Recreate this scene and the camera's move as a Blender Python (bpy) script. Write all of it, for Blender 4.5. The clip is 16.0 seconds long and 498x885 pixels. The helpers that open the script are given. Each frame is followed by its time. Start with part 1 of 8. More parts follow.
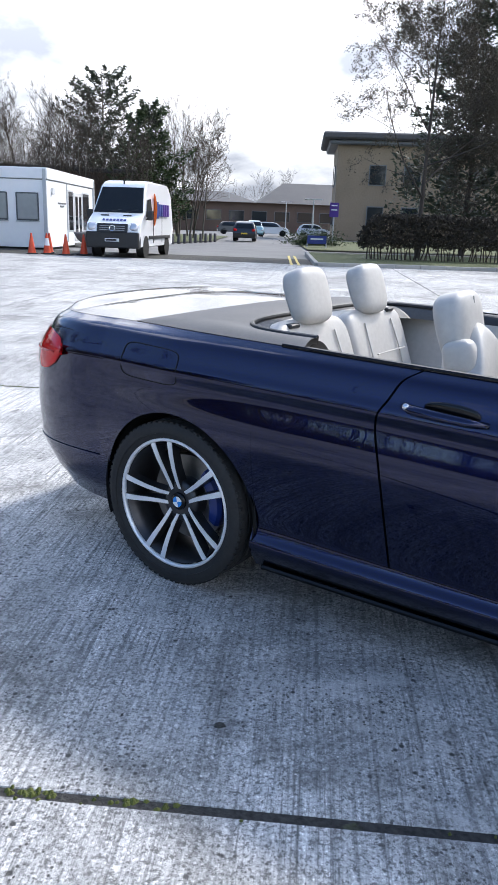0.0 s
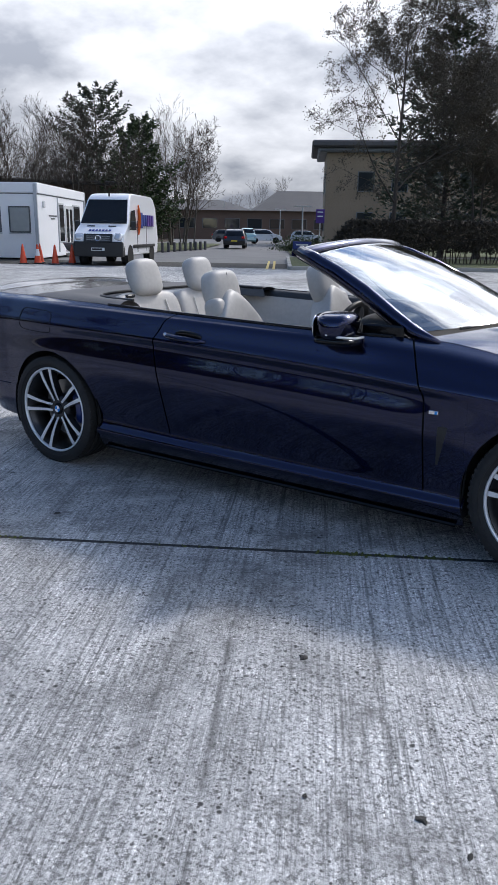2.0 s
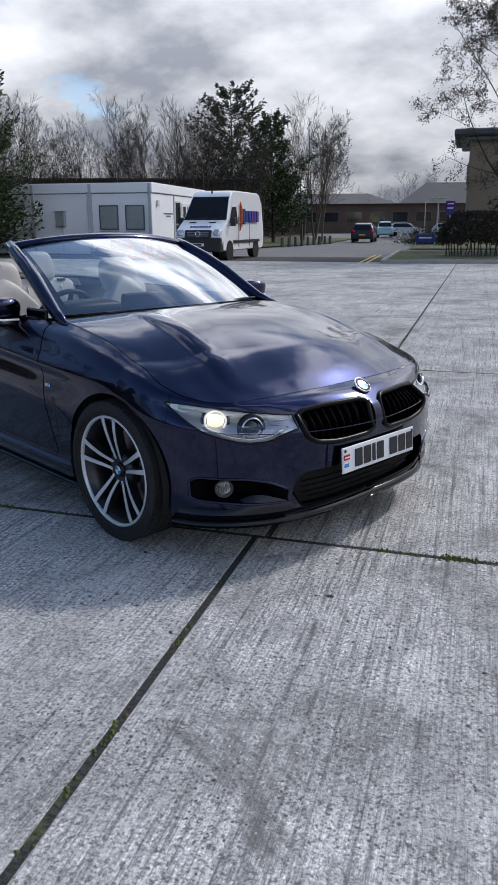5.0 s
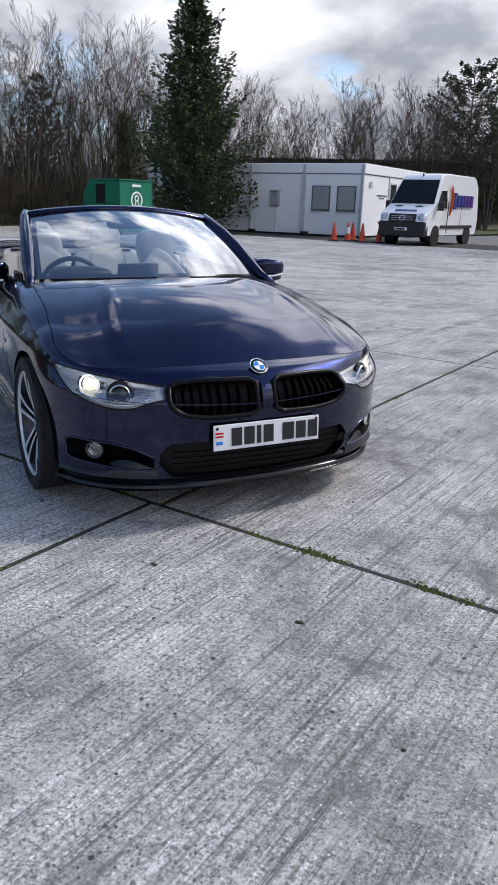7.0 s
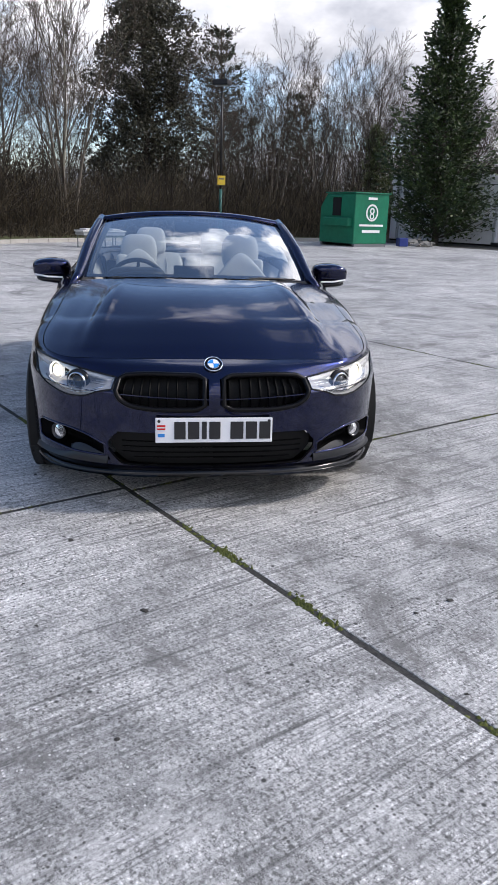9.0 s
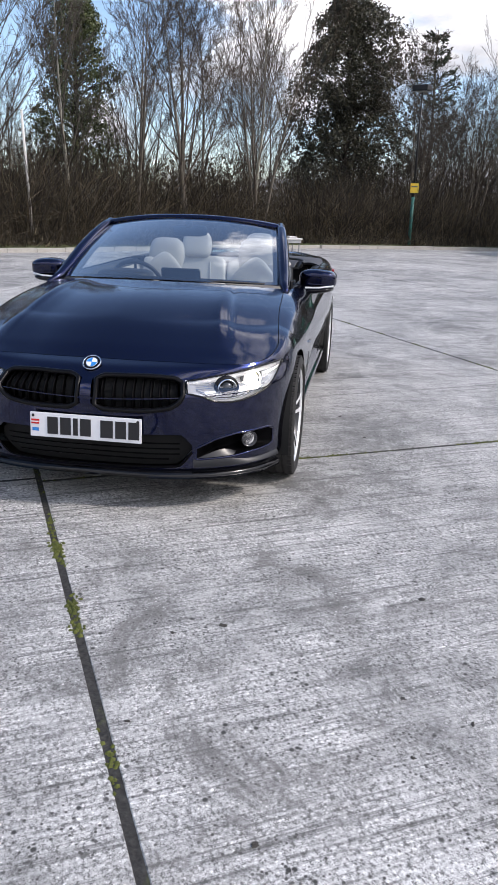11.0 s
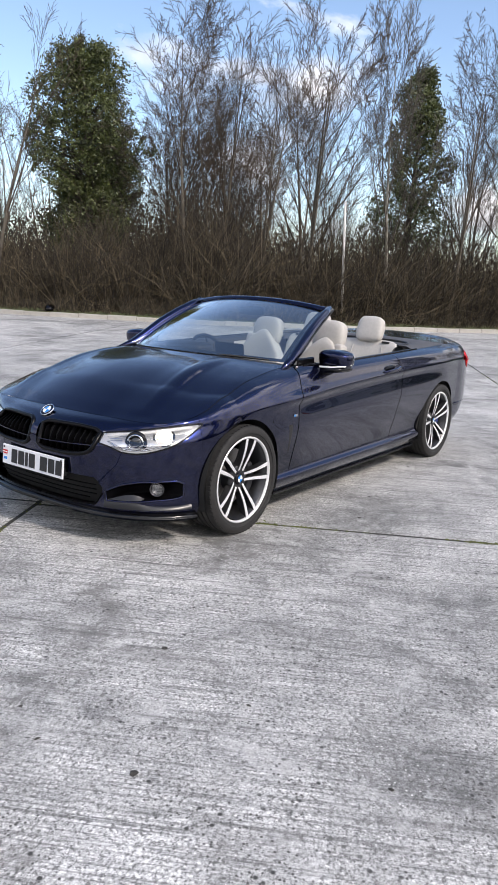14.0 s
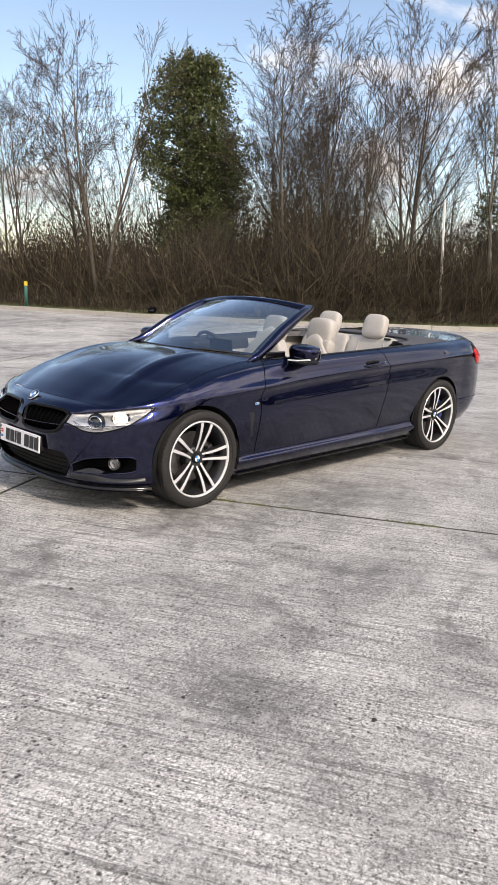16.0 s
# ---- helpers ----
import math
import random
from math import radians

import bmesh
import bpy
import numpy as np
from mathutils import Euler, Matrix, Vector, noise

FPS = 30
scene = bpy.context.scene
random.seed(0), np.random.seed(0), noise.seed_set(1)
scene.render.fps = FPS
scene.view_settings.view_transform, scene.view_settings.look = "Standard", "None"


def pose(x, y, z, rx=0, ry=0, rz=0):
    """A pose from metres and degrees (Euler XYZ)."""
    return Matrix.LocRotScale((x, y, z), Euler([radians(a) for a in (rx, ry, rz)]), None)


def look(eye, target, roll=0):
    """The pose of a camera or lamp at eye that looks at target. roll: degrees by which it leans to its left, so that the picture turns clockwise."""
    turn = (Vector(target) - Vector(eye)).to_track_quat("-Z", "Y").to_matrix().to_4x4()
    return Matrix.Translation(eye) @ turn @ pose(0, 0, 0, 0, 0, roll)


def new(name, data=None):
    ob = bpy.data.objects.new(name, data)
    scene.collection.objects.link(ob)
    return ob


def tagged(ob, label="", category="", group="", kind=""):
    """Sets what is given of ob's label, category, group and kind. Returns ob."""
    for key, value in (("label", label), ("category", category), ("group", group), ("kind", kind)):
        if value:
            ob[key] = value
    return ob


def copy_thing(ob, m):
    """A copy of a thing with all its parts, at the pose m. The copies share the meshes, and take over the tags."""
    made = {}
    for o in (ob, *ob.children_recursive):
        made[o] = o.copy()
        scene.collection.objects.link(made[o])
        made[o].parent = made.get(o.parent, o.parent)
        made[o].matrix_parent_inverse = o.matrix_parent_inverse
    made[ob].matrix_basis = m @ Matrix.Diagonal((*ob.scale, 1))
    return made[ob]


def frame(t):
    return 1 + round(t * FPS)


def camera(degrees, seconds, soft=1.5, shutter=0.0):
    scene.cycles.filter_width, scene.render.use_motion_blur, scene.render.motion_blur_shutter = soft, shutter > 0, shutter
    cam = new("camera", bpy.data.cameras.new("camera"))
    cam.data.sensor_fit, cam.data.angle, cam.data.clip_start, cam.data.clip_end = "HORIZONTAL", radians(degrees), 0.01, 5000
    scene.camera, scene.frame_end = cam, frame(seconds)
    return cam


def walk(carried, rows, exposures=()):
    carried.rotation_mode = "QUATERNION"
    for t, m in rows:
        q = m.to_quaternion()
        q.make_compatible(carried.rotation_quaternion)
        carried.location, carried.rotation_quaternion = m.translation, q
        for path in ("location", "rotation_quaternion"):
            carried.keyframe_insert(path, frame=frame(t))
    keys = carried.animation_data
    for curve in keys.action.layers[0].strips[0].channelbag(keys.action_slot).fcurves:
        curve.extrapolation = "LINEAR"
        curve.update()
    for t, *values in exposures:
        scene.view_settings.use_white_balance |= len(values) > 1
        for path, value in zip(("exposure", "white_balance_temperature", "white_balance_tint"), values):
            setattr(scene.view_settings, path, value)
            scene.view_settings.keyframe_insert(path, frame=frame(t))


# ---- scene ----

# ---- camera ----
cam = camera(37.0, 16.0)
PATH = [
    (0, (0.272, -2.916, 1.338), (-0.787, -1.315, 0.774), 2.0),
    (0.5, (0.647, -3.234, 1.346), (-0.488, -1.673, 0.821), 1.3),
    (1, (1.056, -3.45, 1.328), (-0.14, -1.928, 0.827), 0.9),
    (1.5, (1.488, -3.667, 1.326), (0.328, -2.12, 0.817), 1.2),
    (2, (1.956, -3.807, 1.352), (0.883, -2.21, 0.806), 0.8),
    (2.5, (2.421, -3.807, 1.355), (1.403, -2.187, 0.773), 0.9),
    (3, (2.801, -3.66, 1.362), (1.758, -2.061, 0.767), 0.3),
    (3.5, (3.168, -3.474, 1.358), (2.044, -1.925, 0.776), -0.5),
    (4, (3.497, -3.239, 1.361), (2.27, -1.763, 0.797), -1.3),
    (4.5, (3.735, -2.917, 1.381), (2.431, -1.507, 0.825), -1.1),
    (5, (4.081, -2.632, 1.368), (2.704, -1.294, 0.807), -0.2),
    (5.2, (4.187, -2.531, 1.371), (2.776, -1.232, 0.804), 0.3),
    (7.5, (5.148, -1.186, 1.361), (3.387, -0.466, 0.743), 0.8),
    (8, (5.335, -0.876, 1.361), (3.517, -0.315, 0.744), -0.1),
    (8.2, (5.385, -0.766, 1.351), (3.548, -0.265, 0.739), 0.4),
    (10.3, (5.333, 0.711, 1.347), (3.427, 0.587, 0.752), 1.8),
    (10.5, (5.322, 0.87, 1.35), (3.421, 0.696, 0.753), 1.8),
    (11, (5.269, 1.206, 1.354), (3.38, 0.922, 0.762), 1.8),
    (11.5, (5.129, 1.561, 1.374), (3.255, 1.173, 0.794), 1.9),
    (12, (5.078, 1.971, 1.368), (3.228, 1.445, 0.819), 1.9),
    (12.5, (4.96, 2.281, 1.384), (3.162, 1.569, 0.873), 2.2),
    (13, (4.827, 2.619, 1.403), (3.107, 1.718, 0.925), 3.0),
    (13.5, (4.794, 2.974, 1.421), (3.143, 1.939, 0.968), 3.1),
    (14, (4.758, 3.314, 1.45), (3.173, 2.173, 1.021), 2.8),
    (14.5, (4.602, 3.627, 1.454), (3.074, 2.402, 1.047), 2.8),
    (15, (4.591, 3.928, 1.456), (3.133, 2.621, 1.049), 2.5),
    (15.5, (4.546, 4.232, 1.483), (3.158, 2.857, 1.054), 1.8),
    (16, (4.466, 4.429, 1.491), (3.096, 3.039, 1.053), 2.0),
]
walk(cam, [(t, look(eye, target, roll)) for t, eye, target, roll in PATH],
     exposures=[(0, 1.05, 6350, 11), (0.7, 0.64, 6300, 12), (1.5, 0.32, 6250, 12), (3.5, 0.10, 6250, 12), (5, -0.06, 6300, 12), (8, 0.30, 6450, 14), (10.5, 0.45, 6600, 15), (12.5, 0.52, 6750, 15), (14.5, 0.58, 7000, 14), (16, 0.55, 7700, 15)])
# ---- world, sun, exposure ----
SUN_AZ, SUN_EL = radians(82), radians(43)      # azimuth from +x towards +y


def build_world():
    w = bpy.data.worlds.new("sky")
    scene.world = w
    w.use_nodes = True
    nt = w.node_tree
    nt.nodes.clear()
    N, L = nt.nodes.new, nt.links.new
    out = N("ShaderNodeOutputWorld")
    bg = N("ShaderNodeBackground")
    bg.inputs["Strength"].default_value = 0.15
    sky = N("ShaderNodeTexSky")
    sky.sky_type = "NISHITA"
    sky.sun_disc = False
    sky.sun_elevation = SUN_EL
    sky.sun_rotation = radians(90) - SUN_AZ
    sky.air_density, sky.dust_density, sky.ozone_density = 1.0, 0.15, 2.5
    tc = N("ShaderNodeTexCoord")
    sep = N("ShaderNodeSeparateXYZ")
    L(tc.outputs["Generated"], sep.inputs[0])
    # flatten the dome so that clouds stretch towards the horizon
    zz = N("ShaderNodeMath"); zz.operation = "MAXIMUM"; zz.inputs[1].default_value = 0.0
    L(sep.outputs["Z"], zz.inputs[0])
    za = N("ShaderNodeMath"); za.operation = "ADD"; za.inputs[1].default_value = 0.34
    L(zz.outputs[0], za.inputs[0])
    dx = N("ShaderNodeMath"); dx.operation = "DIVIDE"
    dy = N("ShaderNodeMath"); dy.operation = "DIVIDE"
    L(sep.outputs["X"], dx.inputs[0]); L(za.outputs[0], dx.inputs[1])
    L(sep.outputs["Y"], dy.inputs[0]); L(za.outputs[0], dy.inputs[1])
    comb = N("ShaderNodeCombineXYZ")
    L(dx.outputs[0], comb.inputs[0]); L(dy.outputs[0], comb.inputs[1])
    n1 = N("ShaderNodeTexNoise"); n1.inputs["Scale"].default_value = 1.9; n1.inputs["Detail"].default_value = 9; n1.inputs["Roughness"].default_value = 0.55
    n1.inputs["Distortion"].default_value = 0.35
    mp = N("ShaderNodeMapping"); mp.inputs["Location"].default_value = (3.1, 7.7, 0.0)
    L(comb.outputs[0], mp.inputs[0]); L(mp.outputs[0], n1.inputs["Vector"])
    cover = N("ShaderNodeValToRGB")
    cover.color_ramp.elements[0].position, cover.color_ramp.elements[1].position = 0.45, 0.55
    # the cloud bank thickens towards the sun's side and the horizon
    dot = N("ShaderNodeVectorMath"); dot.operation = "DOT_PRODUCT"
    dot.inputs[1].default_value = (0.10, 0.21, -0.34)
    L(tc.outputs["Generated"], dot.inputs[0])
    more = N("ShaderNodeMath"); more.operation = "ADD"
    L(n1.outputs["Fac"], more.inputs[0]); L(dot.outputs["Value"], more.inputs[1])
    plus = N("ShaderNodeMath"); plus.operation = "ADD"; plus.inputs[1].default_value = 0.145
    L(more.outputs[0], plus.inputs[0])
    L(plus.outputs[0], cover.inputs[0])
    n2 = N("ShaderNodeTexNoise"); n2.inputs["Scale"].default_value = 2.9; n2.inputs["Detail"].default_value = 7; n2.inputs["Roughness"].default_value = 0.52
    mp2 = N("ShaderNodeMapping"); mp2.inputs["Location"].default_value = (-2.0, 1.3, 4.0)
    L(comb.outputs[0], mp2.inputs[0]); L(mp2.outputs[0], n2.inputs["Vector"])
    shade = N("ShaderNodeValToRGB")
    e = shade.color_ramp.elements
    e[0].position, e[0].color = 0.38, (2.7, 2.9, 3.3, 1)
    e[1].position, e[1].color = 0.55, (5.6, 5.75, 6.0, 1)
    top = shade.color_ramp.elements.new(0.76)
    top.color = (8.6, 8.7, 8.9, 1)
    L(n2.outputs["Fac"], shade.inputs[0])
    mix = N("ShaderNodeMix"); mix.data_type = "RGBA"
    # an overcast is brightest overhead and dimmest at the horizon
    rise = N("ShaderNodeMath"); rise.operation = "MULTIPLY_ADD"; rise.inputs[1].default_value, rise.inputs[2].default_value = 2.3, 0.52
    L(zz.outputs[0], rise.inputs[0])
    lift = N("ShaderNodeVectorMath"); lift.operation = "SCALE"
    L(shade.outputs[0], lift.inputs[0]); L(rise.outputs[0], lift.inputs["Scale"])
    # thin cloud glows round the hidden sun
    near = N("ShaderNodeVectorMath"); near.operation = "DOT_PRODUCT"
    near.inputs[1].default_value = (math.cos(SUN_EL) * math.cos(SUN_AZ), math.cos(SUN_EL) * math.sin(SUN_AZ), math.sin(SUN_EL))
    L(tc.outputs["Generated"], near.inputs[0])
    up = N("ShaderNodeMath"); up.operation = "MAXIMUM"; up.inputs[1].default_value = 0.0
    L(near.outputs["Value"], up.inputs[0])
    halo = N("ShaderNodeMath"); halo.operation = "POWER"; halo.inputs[1].default_value = 7.0
    L(up.outputs[0], halo.inputs[0])
    gain = N("ShaderNodeMath"); gain.operation = "MULTIPLY_ADD"; gain.inputs[1].default_value, gain.inputs[2].default_value = 0.5, 1.0
    L(halo.outputs[0], gain.inputs[0])
    glow = N("ShaderNodeVectorMath"); glow.operation = "SCALE"
    L(lift.outputs[0], glow.inputs[0]); L(gain.outputs[0], glow.inputs["Scale"])
    L(cover.outputs[0], mix.inputs["Factor"])
    L(sky.outputs[0], mix.inputs["A"]); L(glow.outputs[0], mix.inputs["B"])
    L(mix.outputs["Result"], bg.inputs["Color"])
    L(bg.outputs[0], out.inputs["Surface"])


build_world()
sun_data = bpy.data.lights.new("sun", "SUN")
sun_data.energy, sun_data.angle, sun_data.color = 2.0, radians(6), (1.0, 0.94, 0.86)
sun_dir = Vector((math.cos(SUN_EL) * math.cos(SUN_AZ), math.cos(SUN_EL) * math.sin(SUN_AZ), math.sin(SUN_EL)))
sun = new("sun", sun_data)
sun.matrix_world = look(tuple(sun_dir * 60), (0, 0, 0))

# ---- mesh and material tools ----
def obj_from(name, verts, faces, mat=None, smooth=False):
    me = bpy.data.meshes.new(name)
    me.from_pydata([tuple(v) for v in verts], [], faces)
    if mat:
        me.materials.append(mat)
    if smooth:
        me.shade_smooth()
    me.update()
    return new(name, me)


def part(name, bm, mat, parent=None, label="", smooth=False, angle=None):
    """Link a bmesh as one object, under a thing or a part."""
    me = bpy.data.meshes.new(name)
    bm.normal_update()
    if angle is not None:
        for ed in bm.edges:
            if len(ed.link_faces) == 2 and ed.calc_face_angle(0) > radians(angle):
                ed.smooth = False
        smooth = True
    for f in bm.faces:
        f.smooth = smooth
    bm.to_mesh(me)
    bm.free()
    me.materials.append(mat)
    ob = new(name, me)
    if parent:
        ob.parent = parent
    if label:
        ob["label"] = label
    return ob


def thing(name, label, category, m=None, group="", kind=""):
    ob = new(name)
    ob.empty_display_size = 0.1
    if m is not None:
        ob.matrix_world = m
    return tagged(ob, label, category, group, kind)


def add_box(bm, c, s, bevel=0.0, rot=None, segs=1):
    m = Matrix.Translation(c) @ (rot if rot is not None else Matrix.Identity(4)) @ Matrix.Diagonal((s[0], s[1], s[2], 1))
    r = bmesh.ops.create_cube(bm, size=1.0, matrix=m)
    if bevel > 0:
        es = list({e for v in r["verts"] for e in v.link_edges})
        bmesh.ops.bevel(bm, geom=es, offset=bevel, segments=segs, affect="EDGES", profile=0.7)


def box(c, s, bevel=0.0, rot=None, segs=1):
    bm = bmesh.new()
    add_box(bm, c, s, bevel, rot, segs)
    return bm


def add_lathe(bm, profile, axis_m, n=24, close=False):
    """Turn a profile of (radius, height) about the z axis of axis_m."""
    rings = []
    for r, h in profile:
        rings.append([bm.verts.new(axis_m @ Vector((r * math.cos(2 * math.pi * k / n), r * math.sin(2 * math.pi * k / n), h))) for k in range(n)])
    for a, b in zip(rings, rings[1:]):
        for k in range(n):
            bm.faces.new((a[k], a[(k + 1) % n], b[(k + 1) % n], b[k]))
    if close:
        bm.faces.new(rings[0][::-1])
        bm.faces.new(rings[-1])
    return rings


def lathe(profile, axis_m=Matrix.Identity(4), n=24, close=False):
    bm = bmesh.new()
    add_lathe(bm, profile, axis_m, n, close)
    return bm


def add_tube(bm, pts, r, n=8, cap=True, flat=1.0):
    """A tube along pts; r is a radius or one for each point."""
    pts = [Vector(p) for p in pts]
    rs = r if isinstance(r, (list, tuple)) else [r] * len(pts)
    up, rings = None, []
    for i, p in enumerate(pts):
        d = (pts[min(i + 1, len(pts) - 1)] - pts[max(i - 1, 0)]).normalized()
        if up is None:
            up = d.orthogonal().normalized()
        up = (up - d * up.dot(d)).normalized()
        side = d.cross(up)
        rings.append([bm.verts.new(p + (up * math.cos(2 * math.pi * k / n) + side * flat * math.sin(2 * math.pi * k / n)) * rs[i]) for k in range(n)])
    for a, b in zip(rings, rings[1:]):
        for k in range(n):
            bm.faces.new((a[k], a[(k + 1) % n], b[(k + 1) % n], b[k]))
    if cap:
        bm.faces.new(rings[0][::-1])
        bm.faces.new(rings[-1])


def tube(pts, r, n=8, cap=True, flat=1.0):
    bm = bmesh.new()
    add_tube(bm, pts, r, n, cap, flat)
    return bm


def curve(t, *knots):
    """A smooth monotone curve through (t, value) knots."""
    if t <= knots[0][0]:
        return knots[0][1]
    if t >= knots[-1][0]:
        return knots[-1][1]
    n = len(knots)
    d = [(knots[i + 1][1] - knots[i][1]) / (knots[i + 1][0] - knots[i][0]) for i in range(n - 1)]
    m = [d[0]] + [0.0 if d[i - 1] * d[i] <= 0 else 2 * d[i - 1] * d[i] / (d[i - 1] + d[i]) for i in range(1, n - 1)] + [d[-1]]
    for i in range(n - 1):
        if t <= knots[i + 1][0]:
            h = knots[i + 1][0] - knots[i][0]
            u = (t - knots[i][0]) / h
            return ((2 * u ** 3 - 3 * u * u + 1) * knots[i][1] + (u ** 3 - 2 * u * u + u) * h * m[i]
                    + (3 * u * u - 2 * u ** 3) * knots[i + 1][1] + (u ** 3 - u * u) * h * m[i + 1])


class Mat:
    """A node material in the making."""

    def __init__(self, name, color=(0.5, 0.5, 0.5), rough=0.5, metal=0.0, **kw):
        self.mat = bpy.data.materials.new(name)
        self.mat.use_nodes = True
        self.nt = self.mat.node_tree
        self.b = self.nt.nodes["Principled BSDF"]
        self.b.inputs["Base Color"].default_value = (*color, 1)
        self.b.inputs["Roughness"].default_value = rough
        self.b.inputs["Metallic"].default_value = metal
        for k, v in kw.items():
            self.b.inputs[k.replace("_", " ")].default_value = v

    def node(self, kind, **kw):
        n = self.nt.nodes.new(kind)
        for k, v in kw.items():
            n.inputs[k.replace("_", " ")].default_value = v
        return n

    def link(self, a, b):
        self.nt.links.new(a, b)

    def coords(self, scale=(1, 1, 1), rot=0.0, loc=(0, 0, 0)):
        tc = self.node("ShaderNodeTexCoord")
        mp = self.node("ShaderNodeMapping", Scale=scale, Rotation=(0, 0, rot), Location=loc)
        self.link(tc.outputs["Object"], mp.inputs["Vector"])
        return mp.outputs[0]

    def noise(self, vec, scale, detail=5.0, rough=0.55, dist=0.0):
        n = self.node("ShaderNodeTexNoise", Scale=scale, Detail=detail, Roughness=rough, Distortion=dist)
        self.link(vec, n.inputs["Vector"])
        return n.outputs["Fac"]

    def ramp(self, fac, *stops):
        r = self.node("ShaderNodeValToRGB")
        els = r.color_ramp.elements
        while len(els) < len(stops):
            els.new(0.5)
        for el, (p, c) in zip(els, stops):
            el.position, el.color = p, (*c, 1) if isinstance(c, tuple) else (c, c, c, 1)
        self.link(fac, r.inputs[0])
        return r.outputs[0]

    def mix(self, fac, a, b, mode="MIX"):
        m = self.node("ShaderNodeMix")
        m.data_type, m.blend_type = "RGBA", mode
        for socket, v in (("Factor", fac), ("A", a), ("B", b)):
            if isinstance(v, (int, float)):
                m.inputs[socket].default_value = v if socket == "Factor" else (v, v, v, 1)
            elif isinstance(v, tuple):
                m.inputs[socket].default_value = (*v, 1)
            else:
                self.link(v, m.inputs[socket])
        return m.outputs["Result"]

    def color(self, out):
        self.link(out, self.b.inputs["Base Color"])
        return self

    def rough(self, out):
        self.link(out, self.b.inputs["Roughness"])
        return self

    def bump(self, fac, strength=0.3, dist=0.01):
        n = self.node("ShaderNodeBump", Strength=strength, Distance=dist)
        self.link(fac, n.inputs["Height"])
        self.link(n.outputs[0], self.b.inputs["Normal"])
        return self

    def random(self):
        return self.node("ShaderNodeObjectInfo").outputs["Random"]

    def island(self):
        return self.node("ShaderNodeNewGeometry").outputs["Random Per Island"]


def grained(name, dark, light, rough=0.6, scale=8.0, big=0.7, bump=0.2, dist=0.004, metal=0.0, spread=(0.3, 0.7)):
    """Two-scale mottled surface."""
    m = Mat(name, rough=rough, metal=metal)
    v = m.coords()
    f = m.mix(0.5, m.noise(v, scale), m.noise(v, big, 3))
    m.color(m.ramp(f, (spread[0], dark), (spread[1], light)))
    m.bump(m.noise(v, scale * 6), bump, dist)
    return m.mat

# ---- materials ----
def paint_mat():
    m = Mat("navy_metallic_paint", (0.004, 0.008, 0.042), 0.24, 1.0, Coat_Weight=1.0, Coat_Roughness=0.006, Coat_IOR=1.48, Specular_IOR_Level=0.0)
    v = m.coords()
    flake = m.node("ShaderNodeTexVoronoi", Scale=900.0)
    m.link(v, flake.inputs["Vector"])
    m.color(m.mix(m.ramp(flake.outputs["Color"], (0.55, 0.0), (0.95, 1.0)), (0.0018, 0.0045, 0.0330), (0.0050, 0.0122, 0.0800)))
    m.rough(m.ramp(m.noise(v, 3.0), (0.3, 0.20), (0.7, 0.27)))
    dust = m.noise(v, 5.0, 6, 0.65)
    m.link(m.ramp(dust, (0.4, 0.004), (0.8, 0.018)), m.b.inputs["Coat Roughness"])
    return m.mat


PAINT = paint_mat()
GLOSS_BLACK = Mat("gloss_black", (0.004, 0.004, 0.005), 0.16, 0.0, Specular_IOR_Level=0.35).mat
SLAT_BLACK = Mat("slat_black", (0.002, 0.002, 0.0025), 0.45, 0.0, Specular_IOR_Level=0.04).mat
FRAME_BLACK = Mat("grille_frame_black", (0.004, 0.004, 0.005), 0.28, 0.0, Specular_IOR_Level=0.15).mat
BLADE_BLACK = Mat("satin_blade_black", (0.010, 0.011, 0.014), 0.30, 0.0, Specular_IOR_Level=0.45).mat
FOG_STEEL = Mat("fog_reflector_dark", (0.07, 0.07, 0.075), 0.25, 0.9).mat
SATIN_BLACK = grained("satin_black_plastic", (0.012, 0.012, 0.013), (0.02, 0.02, 0.021), 0.45, 60, 3, 0.12, 0.0006)
# unlit black: real liners and seams, and stand-in shade in gaps and openings
DARK_VOID = Mat("black_liner_and_shade", (0.006, 0.006, 0.006), 0.9).mat
CHROME = Mat("chrome", (0.72, 0.73, 0.75), 0.08, 1.0).mat
ALUMINIUM = grained("machined_aluminium", (0.70, 0.71, 0.73), (0.84, 0.85, 0.86), 0.32, 120, 4, 0.05, 0.0003, 0.4)
RIM_GREY = grained("rim_grey_lacquer", (0.035, 0.036, 0.04), (0.06, 0.061, 0.065), 0.3, 50, 4, 0.05, 0.0003, 0.7)
BRAKE_STEEL = grained("brake_disc_steel", (0.20, 0.19, 0.18), (0.34, 0.33, 0.32), 0.38, 40, 3, 0.1, 0.0004, 1.0)
CALIPER_BLUE = Mat("caliper_blue_lacquer", (0.008, 0.025, 0.15), 0.3, 0.0, Coat_Weight=0.6).mat
BADGE_BLUE = Mat("badge_blue_enamel", (0.02, 0.22, 0.62), 0.15, 0.0, Coat_Weight=0.6).mat
BADGE_RED = Mat("badge_red_enamel", (0.55, 0.02, 0.02), 0.2).mat
WHITE_ENAMEL = Mat("white_enamel", (0.8, 0.8, 0.8), 0.2, 0.0, Coat_Weight=0.5).mat
PLATE_WHITE = grained("plate_white_reflective", (0.72, 0.73, 0.75), (0.8, 0.8, 0.82), 0.35, 30, 3, 0.02, 0.0002)
PLATE_BLACK = Mat("plate_black_print", (0.012, 0.012, 0.014), 0.4).mat
